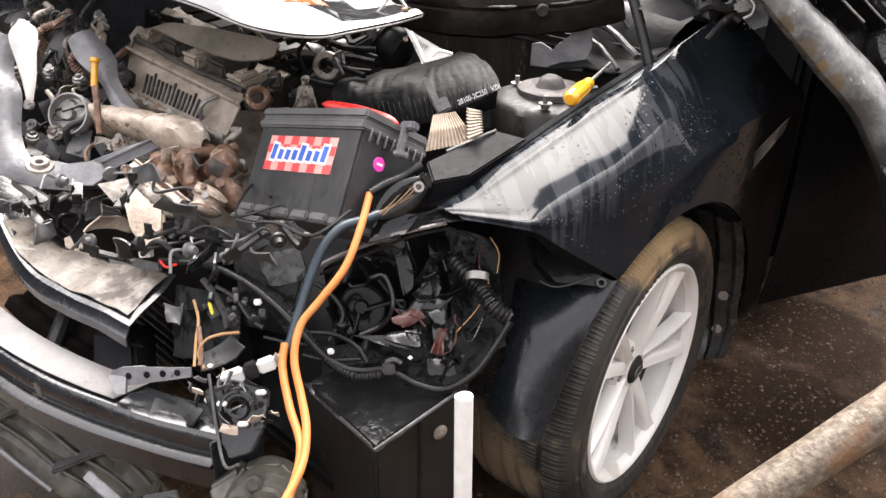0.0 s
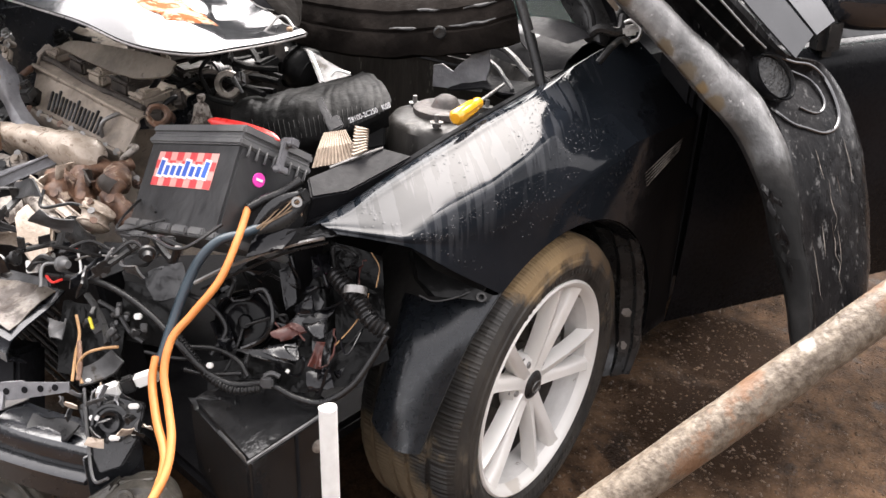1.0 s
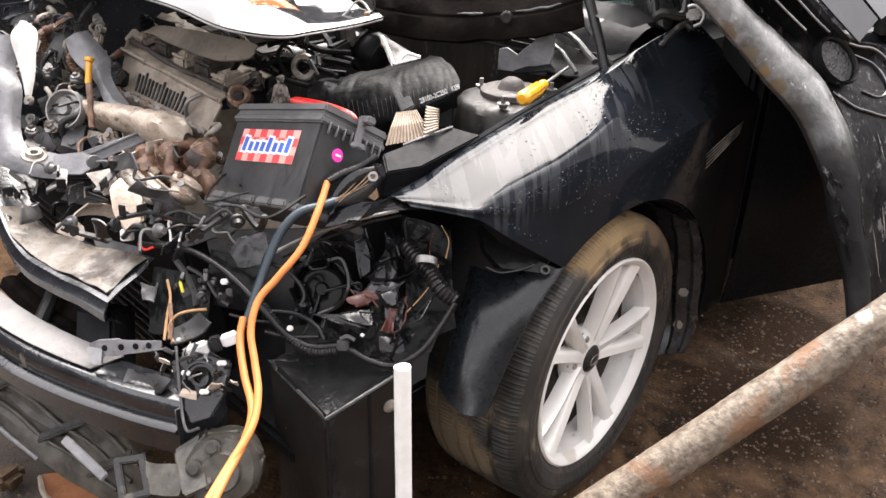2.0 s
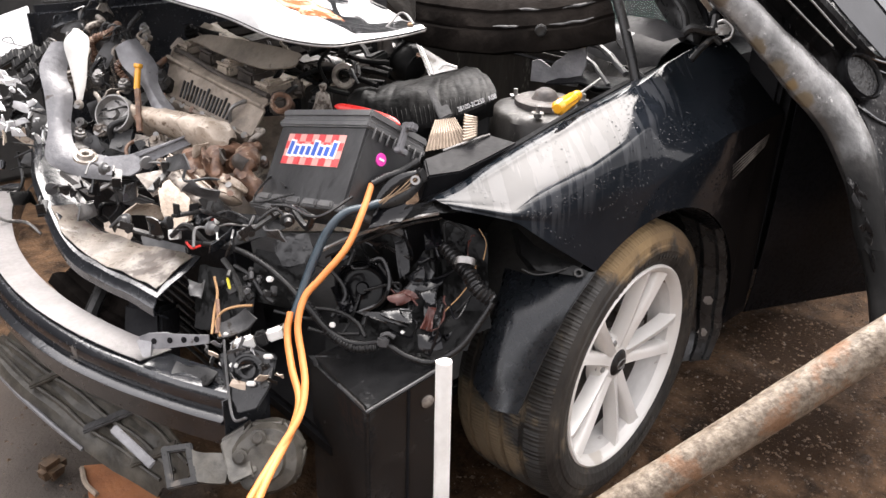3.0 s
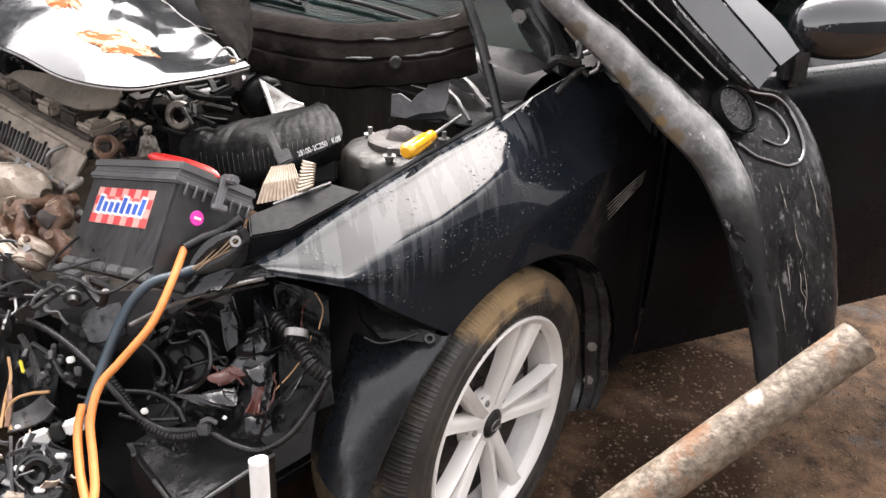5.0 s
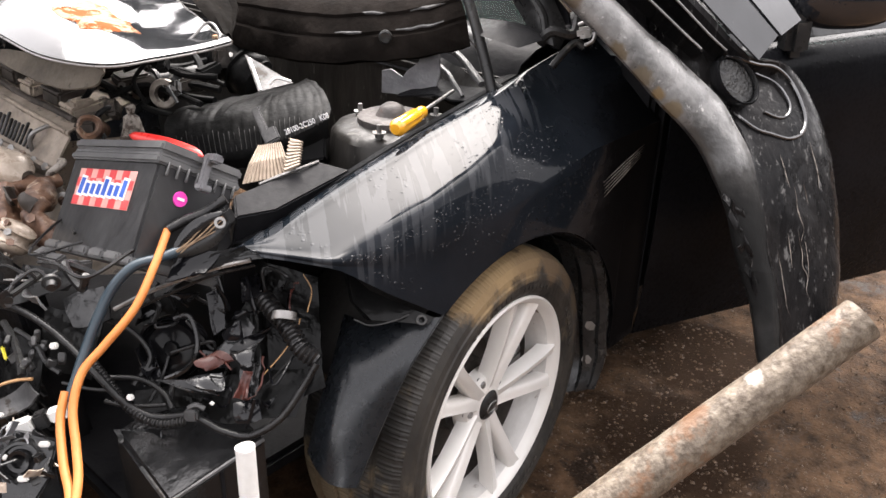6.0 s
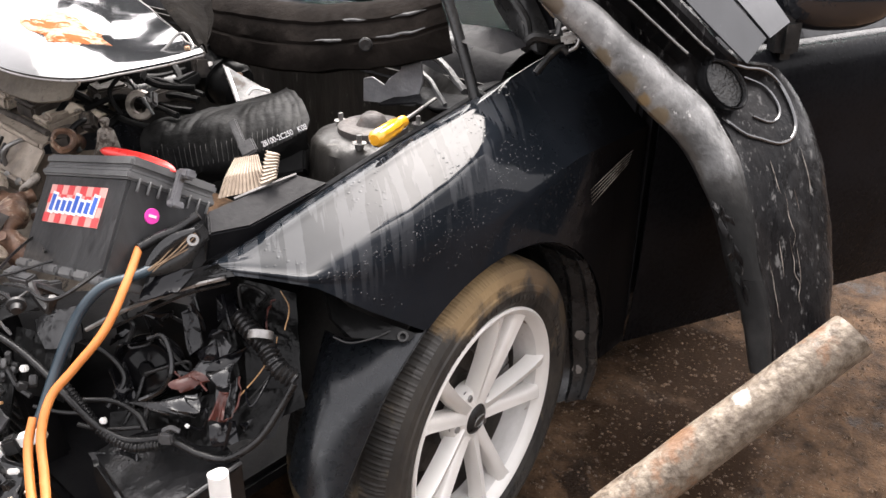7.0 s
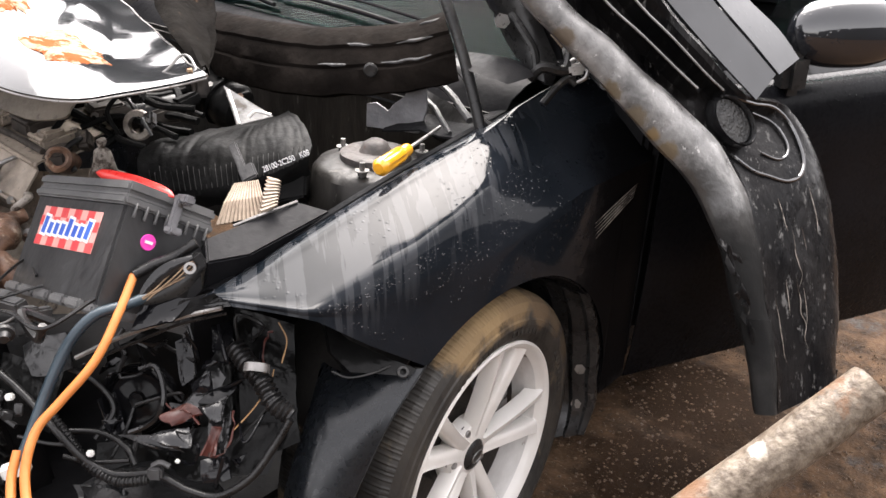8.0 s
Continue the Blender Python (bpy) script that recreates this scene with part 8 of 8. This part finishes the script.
# torn brackets; the last two sheets are dark backing added for the shaded gap
for q, mt in (([(-0.814, 0.411, 0.463), (-0.781, 0.326, 0.474), (-0.806, 0.312, 0.463), (-0.833, 0.395, 0.455)], BLACK_PLASTIC), ([(-0.733, 0.516, 0.554), (-0.714, 0.477, 0.569), (-0.739, 0.455, 0.545), (-0.744, 0.475, 0.545)], GREY_STEEL), ([(-0.746, 0.390, 0.529), (-0.698, 0.360, 0.554), (-0.697, 0.324, 0.546), (-0.758, 0.360, 0.512)], GREY_STEEL), ([(-0.601, 0.412, 0.636), (-0.559, 0.360, 0.665), (-0.577, 0.310, 0.632), (-0.615, 0.364, 0.611)], WET_PLASTIC), ([(-0.654, 0.517, 0.625), (-0.591, 0.424, 0.669), (-0.583, 0.398, 0.664), (-0.660, 0.487, 0.616)], BLACK_PLASTIC), ([(-0.615, 0.506, 0.666), (-0.566, 0.404, 0.675), (-0.594, 0.412, 0.645), (-0.634, 0.496, 0.645)], BLACK_PLASTIC), ([(-0.611, 0.298, 0.446), (-0.569, 0.214, 0.471), (-0.591, 0.187, 0.445), (-0.618, 0.270, 0.438)], WET_PLASTIC), ([(-0.618, 0.446, 0.616), (-0.583, 0.328, 0.627), (-0.623, 0.311, 0.542), (-0.660, 0.405, 0.538)], CAVE), ([(-0.689, 0.542, 0.566), (-0.641, 0.412, 0.577), (-0.694, 0.354, 0.502), (-0.745, 0.477, 0.477)], CAVE)):
    bm = bmesh.new()
    flake(bm, q, 0.003, cr.uniform(0.008, 0.022), 0.0028, cr.random() * 5, 9)
    single("torn_bracket", bm, mt, "bent black sheet piece in the torn front end", "bracket", "torn brackets")
tang = thing("wire_tangle", (-0.72, 0.33, 0.45), "tangle of torn thin wires and small plugs", "wiring")
for pts, r, mt in (([(-0.753, 0.359, 0.517), (-0.748, 0.380, 0.534), (-0.733, 0.378, 0.553), (-0.713, 0.364, 0.561), (-0.697, 0.338, 0.569)], 0.0025, TAN_WIRE), ([(-0.763, 0.370, 0.521), (-0.740, 0.397, 0.548), (-0.720, 0.420, 0.566), (-0.708, 0.450, 0.584)], 0.0025, TAN_WIRE), ([(-0.727, 0.408, 0.561), (-0.743, 0.379, 0.539), (-0.756, 0.364, 0.522)], 0.004, RUST), ([(-0.679, 0.466, 0.604), (-0.682, 0.432, 0.594), (-0.692, 0.387, 0.581), (-0.703, 0.359, 0.568)], 0.006, BLACK_PLASTIC), ([(-0.675, 0.432, 0.604), (-0.667, 0.388, 0.596), (-0.669, 0.348, 0.578), (-0.663, 0.321, 0.570)], 0.004, WIRE), ([(-0.651, 0.542, 0.645), (-0.663, 0.513, 0.629), (-0.677, 0.501, 0.614)], 0.002, WHITE_PLASTIC), ([(-0.701, 0.567, 0.609), (-0.700, 0.547, 0.604), (-0.691, 0.529, 0.613)], 0.0025, RED), ([(-0.645, 0.565, 0.642), (-0.639, 0.551, 0.651), (-0.640, 0.532, 0.646)], 0.0025, RED), ([(-0.662, 0.324, 0.551), (-0.640, 0.285, 0.548), (-0.612, 0.256, 0.545)], 0.003, WIRE)):
    bm = bmesh.new()
    tube(bm, pts, r, 6)
    part("wire", bm, mt, tang)
bm = bmesh.new()
block(bm, (0.022, 0.006, 0.004), axes([(-0.709, 0.395, 0.593)][0], V([(-0.711, 0.387, 0.576)][0]) - V([(-0.708, 0.405, 0.608)][0]), (0.6, -0.7, 0)), 0.002)
part("yellow_tag", bm, material("yellow_tape", (0.70, 0.62, 0.04), (0.78, 0.70, 0.08), (0.4, 0.5), scale=20, bump=0.05), tang)
for k in range(14):
    t = cr.random()
    p = V([(-0.676, 0.384, 0.577)][0]) + V((cr.uniform(-0.03, 0.03), cr.uniform(-0.05, 0.05), cr.uniform(-0.03, 0.03)))
    bm = bmesh.new()
    block(bm, (cr.uniform(0.008, 0.02), cr.uniform(0.008, 0.016), cr.uniform(0.006, 0.014)), axes(p, (cr.uniform(-1, 1), cr.uniform(-1, 1), cr.uniform(-1, 1)), (0.3, 0.2, 1)), 0.002, segs=1)
    part("small_plug", bm, GREY_STEEL if k % 3 else BLACK_PLASTIC, tang)

# ---- far side of the bay: brackets, dipstick, pale plastic, scrap ----
far = thing("side_bracket", (-0.72, 1.15, 0.60), "grey pressed-steel upright bracket with bolts", "bracket")
bm = bmesh.new()
ga = [(-0.678, 1.215, 0.880), (-0.722, 1.187, 0.835), (-0.738, 1.136, 0.782), (-0.760, 1.082, 0.720), (-0.790, 1.031, 0.666), (-0.759, 0.950, 0.646), (-0.713, 0.867, 0.648)]
gb = [(-0.640, 1.195, 0.875), (-0.672, 1.165, 0.812), (-0.682, 1.116, 0.776), (-0.715, 1.068, 0.716), (-0.730, 0.998, 0.685), (-0.702, 0.943, 0.684), (-0.673, 0.863, 0.684)]
loft(bm, [[a.lerp(b, k / 4) - AWAY * 0.012 * math.sin(k / 4 * math.pi) for k in range(5)] for a, b in zip(catmull(ga, 5), catmull(gb, 5))], 0.005)
part("upright", bm, PALE_STEEL, far)
for p in ([(-0.666, 1.232, 0.814)], [(-0.685, 1.220, 0.792)], [(-0.703, 1.157, 0.739)], [(-0.706, 1.134, 0.722)], [(-0.724, 1.123, 0.703)]):
    bm = bmesh.new()
    bolt(bm, p[0], -AWAY, 0.0045, 0.005)
    part("bracket_bolt", bm, STEEL, far)
bm = bmesh.new()
lathe(bm, [(0.0, 0.002), (0.007, 0.002), (0.008, -0.008), (0.015, -0.010), (0.018, -0.002), (0.024, -0.001), (0.025, 0.004), (0.0, 0.004)], 24, axes([(-0.749, 0.901, 0.701)][0], (1, 0, 0), (0, 1, 0.3)) @ pose(0, 0, 0, -90, 0, 0))
part("bush", bm, CAST, far)
bm = bmesh.new()
prism(bm, [(-0.721, 0.875, 0.702), (-0.683, 0.817, 0.716), (-0.677, 0.797, 0.714), (-0.677, 0.784, 0.705), (-0.688, 0.776, 0.692), (-0.705, 0.783, 0.682), (-0.750, 0.841, 0.677)], AWAY * 0.01)
round_edges(bm, 0.002)
part("arm_plate", bm, PALE_STEEL, far)
bm = bmesh.new()
loft(bm, [[V(a).lerp(V(b), k / 4) - AWAY * 0.010 * math.sin(k / 4 * math.pi) for k in range(5)] for a, b in zip(catmull([(-0.655, 1.130, 0.918), (-0.681, 1.123, 0.894), (-0.687, 1.095, 0.851), (-0.693, 1.066, 0.814), (-0.702, 1.039, 0.783)], 6), catmull([(-0.643, 1.126, 0.920), (-0.630, 1.107, 0.899), (-0.648, 1.084, 0.861), (-0.667, 1.059, 0.820), (-0.690, 1.035, 0.784)], 6))], 0.004)
single("plastic_strip", bm, material("scuffed_white_strip", (0.36, 0.355, 0.34), (0.50, 0.49, 0.47), (0.4, 0.6), scale=9, bump=0.2, patch=((0.2, 0.19, 0.17), 0.25, 14, 0.7)), "curved white plastic strip among the wreckage", "strip")
bm = bmesh.new()
dipstick = thing("dipstick", (-0.62, 0.95, 0.72), "oil dipstick with a yellow pull handle", "dipstick")
tube(bm, [(-0.591, 0.971, 0.806), (-0.604, 0.946, 0.771), (-0.620, 0.918, 0.727)], 0.007, 8)
part("dipstick_tube", bm, RUST, dipstick)
bm = bmesh.new()
tube(bm, [(-0.574, 0.988, 0.857), (-0.581, 0.982, 0.837), (-0.592, 0.972, 0.806)], lambda t: 0.010 if t < 0.25 else 0.007, 10)
part("pull_handle", bm, YELLOW, dipstick, "yellow plastic pull handle")
bm = bmesh.new()
loft(bm, [[V(a).lerp(V(b), k / 4) - AWAY * 0.014 * math.sin(k / 4 * math.pi) for k in range(5)] for a, b in zip(catmull([(-0.592, 1.066, 0.882), (-0.588, 1.034, 0.838), (-0.574, 0.985, 0.806), (-0.579, 0.932, 0.768), (-0.577, 0.880, 0.728)], 6), catmull([(-0.545, 1.050, 0.898), (-0.524, 1.008, 0.847), (-0.540, 0.971, 0.806), (-0.538, 0.912, 0.767), (-0.538, 0.866, 0.732)], 6))], 0.005)
crumple(bm, 0.004, 20)
single("grey_bracket", bm, PALE_STEEL, "curved grey steel bracket beside the dipstick", "bracket")
bm = bmesh.new()
bar_m = axes((-0.688, 0.826, 0.688), V((-0.552, 0.793, 0.730)) - V((-0.688, 0.826, 0.688)), (0.3, 0.3, 1))
plate(bm, [(0, -0.012), (0.135, -0.006), (0.15, 0.004), (0.145, 0.012), (0.01, 0.022)], 0.006, bar_m, 0.001)
block(bm, (0.145, 0.005, 0.012), bar_m @ Matrix.Translation((0.075, 0.012, 0.004)), 0.001, segs=1)
block(bm, (0.13, 0.004, 0.008), bar_m @ Matrix.Translation((0.072, -0.007, 0.003)), 0.001, segs=1)
single("flat_bar", bm, PALE_STEEL, "grey folded bar lying across the pipes", "bar")
for a_, b_, w_ in (((-0.622, 0.790, 0.700), (-0.603, 0.590, 0.650), 0.020), ((-0.645, 0.770, 0.690), (-0.632, 0.640, 0.655), 0.013)):
    bm = bmesh.new()
    a_, b_ = V(a_), V(b_)
    m = axes(a_.lerp(b_, 0.5), b_ - a_, (0.8, 0.1, 0.3))
    block(bm, ((b_ - a_).length, w_, 0.012), m, 0.003)
    block(bm, ((b_ - a_).length * 0.97, 0.004, 0.018), m @ Matrix.Translation((0, w_ * 0.45, 0.004)), 0.001, segs=1)
    crumple(bm, 0.004, 18, w_ * 50)
    single("support_rail", bm, WHITE_ALLOY, "pale dirty pressed rail running under the engine", "rail", "pale rails")
bm = bmesh.new()
prism(bm, [(-0.688, 0.705, 0.675), (-0.649, 0.710, 0.695), (-0.657, 0.615, 0.677), (-0.685, 0.574, 0.644), (-0.714, 0.591, 0.628), (-0.711, 0.645, 0.645)], AWAY * 0.02)
round_edges(bm, 0.005)
single("pale_cover", bm, WHITE_ALLOY, "pale dusty metal cover by the crossmember", "cover")
bm = bmesh.new()
prism(bm, [(-0.697, 0.780, 0.685), (-0.656, 0.748, 0.696), (-0.669, 0.700, 0.672), (-0.695, 0.713, 0.656)], AWAY * 0.02)
crumple(bm, 0.004, 20)
single("pale_cover", bm, CAST, "pale torn metal plate", "cover")
bm = bmesh.new()
tube(bm, [(-0.766, 1.001, 0.640), (-0.759, 0.943, 0.633), (-0.752, 0.886, 0.626)], 0.012, 8)
tube(bm, [(-0.752, 0.886, 0.626), (-0.722, 0.879, 0.636), (-0.704, 0.881, 0.642)], 0.005, 6)
single("bent_rod", bm, STEEL, "bent steel rod lying on the crossmember", "rod")
bm = bmesh.new()
loft(bm, [[V(a).lerp(V(b), k / 3) for k in range(4)] for a, b in zip([(-0.669, 1.892, 0.814), (-0.602, 1.843, 0.840), (-0.539, 1.802, 0.867)], [(-0.739, 1.726, 0.690), (-0.692, 1.709, 0.735), (-0.567, 1.699, 0.786)])], 0.006)
part("far_fender", bm, material("scraped_pale_paint", (0.42, 0.42, 0.43), (0.52, 0.52, 0.53), (0.2, 0.35), scale=5, bump=0.1, patch=((0.15, 0.145, 0.14), 0.22, 9, 0.6)), car, "far front fender, pale and scraped")
coil = bmesh.new()
for k in range(4):
    tube(coil, [V(p) + V((0.004, -0.028, 0.0)) * k for p in [(-0.564, 1.263, 0.872), (-0.549, 1.267, 0.900), (-0.536, 1.256, 0.903), (-0.540, 1.229, 0.877)]], 0.004, 6)
single("wire_coil", coil, WIRE, "row of curved black wires", "wiring")
sr = random.Random(23)
SCRAP = (WHITE_ALLOY, GREY_STEEL, BLACK_PLASTIC, BLACK_PLASTIC, WET_PLASTIC, WET_PLASTIC, PAINT_BEND, CAST)
spots = [(-0.710, 1.581, 0.723), (-0.715, 1.520, 0.692), (-0.672, 1.485, 0.702), (-0.740, 1.503, 0.652), (-0.732, 1.421, 0.655), (-0.680, 1.413, 0.673), (-0.702, 1.344, 0.651), (-0.753, 1.509, 0.595), (-0.725, 1.371, 0.613), (-0.677, 1.581, 0.772), (-0.644, 1.583, 0.775), (-0.615, 1.473, 0.814), (-0.544, 1.469, 0.888), (-0.526, 1.394, 0.919), (-0.515, 1.287, 0.934), (-0.570, 1.366, 0.880), (-0.556, 1.197, 0.853), (-0.573, 1.191, 0.817), (-0.565, 1.142, 0.802), (-0.593, 1.091, 0.776), (-0.601, 1.169, 0.766), (-0.618, 1.092, 0.741), (-0.594, 1.076, 0.752), (-0.641, 1.132, 0.698), (-0.649, 1.051, 0.702)]
spots += [(-0.650, 1.188, 0.654), (-0.619, 1.007, 0.726), (-0.789, 1.457, 0.533), (-0.778, 1.352, 0.530), (-0.808, 1.349, 0.504), (-0.792, 1.256, 0.501), (-0.828, 1.218, 0.460), (-0.739, 1.302, 0.580), (-0.696, 0.914, 0.610), (-0.681, 0.834, 0.602), (-0.710, 0.847, 0.579), (-0.692, 0.769, 0.605), (-0.697, 0.970, 0.553), (-0.634, 0.695, 0.646), (-0.636, 0.595, 0.654), (-0.635, 0.561, 0.697), (-0.640, 0.614, 0.629), (-0.678, 0.564, 0.616), (-0.644, 0.526, 0.677), (-0.662, 0.479, 0.648), (-0.636, 0.466, 0.667), (-0.599, 0.433, 0.694), (-0.604, 0.321, 0.727), (-0.623, 0.247, 0.749)]
for p in spots:
    x, y = p[0] * 10, p[1] * 10
    kind = sr.random()
    m = axes(p, (sr.uniform(-1, 1), sr.uniform(-1, 1), sr.uniform(-0.6, 0.6)), (sr.uniform(-0.5, 0.5), sr.uniform(-0.5, 0.5), 1))
    w, hgt = sr.uniform(0.025, 0.06), sr.uniform(0.010, 0.026)
    bm = bmesh.new()
    if kind < 0.5:
        flake(bm, [m @ V((-w, -hgt, 0)), m @ V((w, -hgt * sr.uniform(0.2, 1), 0)), m @ V((w * sr.uniform(0.3, 1), hgt, 0)), m @ V((-w * sr.uniform(0.4, 1), hgt * sr.uniform(0.3, 1), 0))], 0.003, sr.uniform(0.008, 0.024), 0.004, x, 8)
        mt, lab = SCRAP[sr.randrange(8)], "bent scrap of dark sheet in the wreck"
    elif kind < 0.75:
        block(bm, (w, hgt, hgt * 0.8), m, 0.003)
        block(bm, (w * 0.6, hgt * 0.5, hgt * 0.9), m @ Matrix.Translation((w * 0.4, hgt * 0.4, 0.004)), 0.002)
        lathe(bm, [(0.0, -0.004), (hgt * 0.2, -0.004), (hgt * 0.28, 0.0), (hgt * 0.28, 0.004)], 10, m @ Matrix.Translation((-w * 0.2, 0, hgt * 0.42)) @ pose(0, 0, 0, -90, 0, 0))
        crumple(bm, 0.003, 28, y)
        mt, lab = SCRAP[sr.randrange(8)], "broken black bracket in the wreck"
    else:
        tube(bm, [m @ V((-w, 0, 0)), m @ V((-w * 0.3, hgt, hgt)), m @ V((w * 0.5, -hgt * 0.5, hgt * 0.6)), m @ V((w * 1.2, 0, 0))], sr.uniform(0.002, 0.006), 7)
        mt, lab = (WIRE, WIRE, STEEL, WIRE, BLACK_PLASTIC)[sr.randrange(5)], "bent rod or torn wire in the wreck"
    single("scrap_piece", bm, mt, lab, "scrap", "scrap in the front end")
# torn thin wires strewn over the front end
for k, p in enumerate(spots):
    if k % 2:
        continue
    bm = bmesh.new()
    q = [V(p) + V((sr.uniform(-0.05, 0.05), sr.uniform(-0.06, 0.06), sr.uniform(0.0, 0.04) + 0.012)) for _ in range(4)]
    tube(bm, q, sr.uniform(0.0015, 0.003), 6)
    single("torn_wire", bm, WIRE, "thin torn wire among the scrap", "wire", "torn wires in the front end")

# white fragments of the far headlamp and the black boxes above them
lamp = thing("broken_headlamp", (-0.75, 1.4, 0.6), "far headlamp smashed into white and clear fragments", "headlamp")
SHINY_WHITE = material("glossy_white_fragment", (0.55, 0.55, 0.56), (0.72, 0.72, 0.73), (0.1, 0.3), scale=20, bump=0.2, patch=((0.08, 0.08, 0.08), 0.36, 26, 0.4))
for k, p in enumerate([(-0.767, 1.383, 0.782), (-0.735, 1.387, 0.763), (-0.761, 1.379, 0.738), (-0.737, 1.345, 0.743), (-0.724, 1.338, 0.704), (-0.796, 1.307, 0.714), (-0.731, 1.282, 0.679), (-0.761, 1.321, 0.672), (-0.725, 1.272, 0.673), (-0.803, 1.253, 0.668), (-0.769, 1.250, 0.667), (-0.725, 1.266, 0.640), (-0.800, 1.306, 0.684), (-0.719, 1.376, 0.770)]):
    for q in range(3):
        at = V(p) + V((sr.uniform(-0.02, 0.02), sr.uniform(-0.03, 0.03), sr.uniform(-0.015, 0.02)))
        m = axes(at, (sr.uniform(-1, 1), sr.uniform(-1, 1), sr.uniform(-0.5, 0.5)), (sr.uniform(-0.5, 0.5), sr.uniform(-0.5, 0.5), 1))
        a, b = sr.uniform(0.008, 0.028), sr.uniform(0.004, 0.015)
        bm = bmesh.new()
        flake(bm, [m @ V((-a, -b, 0)), m @ V((a, -b * 0.5, 0)), m @ V((a * 0.6, b, 0)), m @ V((-a * 0.8, b * 0.6, 0))], 0.003, sr.uniform(0.002, 0.008), 0.004, k * 2.1 + q, 5)
        part("fragment", bm, SHINY_WHITE if (k + q) % 3 else GREY_STEEL, lamp)
for k, p in enumerate([(-0.692, 1.539, 0.779), (-0.661, 1.487, 0.790), (-0.635, 1.440, 0.804), (-0.688, 1.430, 0.757), (-0.665, 1.395, 0.761)]):
    bm = bmesh.new()
    m = axes(p, (0.5, -0.5, 0.4 + 0.1 * k), (0.3, 0.5, 0.7))
    block(bm, (0.085, 0.032, 0.022), m, 0.004)
    for q in range(4):
        block(bm, (0.004, 0.028, 0.006), m @ Matrix.Translation((-0.03 + 0.02 * q, 0, 0.012)), 0.001, segs=1)
    single("relay_box", bm, BLACK_PLASTIC, "ribbed black plastic box among the wreckage", "box", "black boxes by the far lamp")

# black brackets, clips and small bright pieces heaped before the engine
heap = [(-0.797, 0.611, 0.747), (-0.784, 0.586, 0.729), (-0.739, 0.614, 0.766), (-0.745, 0.549, 0.753), (-0.714, 0.538, 0.782), (-0.816, 0.548, 0.694), (-0.810, 0.506, 0.685), (-0.797, 0.475, 0.703), (-0.777, 0.460, 0.708), (-0.756, 0.424, 0.731), (-0.724, 0.429, 0.763), (-0.747, 0.364, 0.723), (-0.719, 0.374, 0.732), (-0.751, 0.292, 0.724), (-0.713, 0.314, 0.720), (-0.706, 0.278, 0.746), (-0.702, 0.242, 0.743), (-0.680, 0.234, 0.764), (-0.843, 0.683, 0.696), (-0.818, 0.672, 0.717), (-0.786, 0.703, 0.740), (-0.846, 0.711, 0.711), (-0.860, 0.611, 0.702), (-0.874, 0.736, 0.710), (-0.901, 0.715, 0.684)]
for k, p in enumerate(heap):
    m = axes(p, (sr.uniform(-1, 1), sr.uniform(-1, 1), sr.uniform(-0.4, 0.4)), (sr.uniform(-0.4, 0.4), sr.uniform(-0.4, 0.4), 1))
    bm = bmesh.new()
    a = sr.uniform(0.02, 0.05)
    if k % 3 == 0:
        block(bm, (a * 1.9, 0.005, 0.014), m, 0.0015)
        block(bm, (0.004, 0.022, 0.015), m @ Matrix.Translation((a * 0.7, 0.010, 0.0)), 0.001)
        block(bm, (a * 0.6, 0.014, 0.003), m @ Matrix.Translation((-a * 0.5, 0.007, 0.006)), 0.001)
        crumple(bm, 0.003, 24, k)
        bolt(bm, m @ V((-a * 0.4, 0, 0.009)), m.to_3x3() @ V((0, 0, 1)), 0.004, 0.005)
        single("scrap_bracket", bm, BLACK_PLASTIC, "black bracket with a bolt in the wreck", "bracket", "scrap brackets")
    elif k % 3 == 1:
        flake(bm, [m @ V((-a, -0.014, 0)), m @ V((a, -0.010, 0)), m @ V((a * 0.8, 0.014, 0)), m @ V((-a * 0.7, 0.012, 0))], 0.003, 0.012, 0.003, k, 8)
        single("scrap_piece", bm, WET_PLASTIC if k % 2 else GREY_STEEL, "bent scrap of dark sheet in the wreck", "scrap", "scrap in the front end")
    else:
        lathe(bm, [(0.0, 0.012), (0.006, 0.012), (0.008, 0.004), (0.012, 0.002), (0.012, -0.003), (0.005, -0.004), (0.0, -0.004)], 14, m @ pose(0, 0, 0, -90, 0, 0))
        tube(bm, [m @ V((0, 0, 0)), m @ V((0.02, 0.01, 0.012)), m @ V((0.045, -0.01, 0.004))], 0.0025, 6)
        single("wire_connector", bm, (LID, GREY_STEEL, BLACK_PLASTIC)[k % 9 // 3], "small plastic plug with a torn wire end", "connector", "small plugs in the wreck")
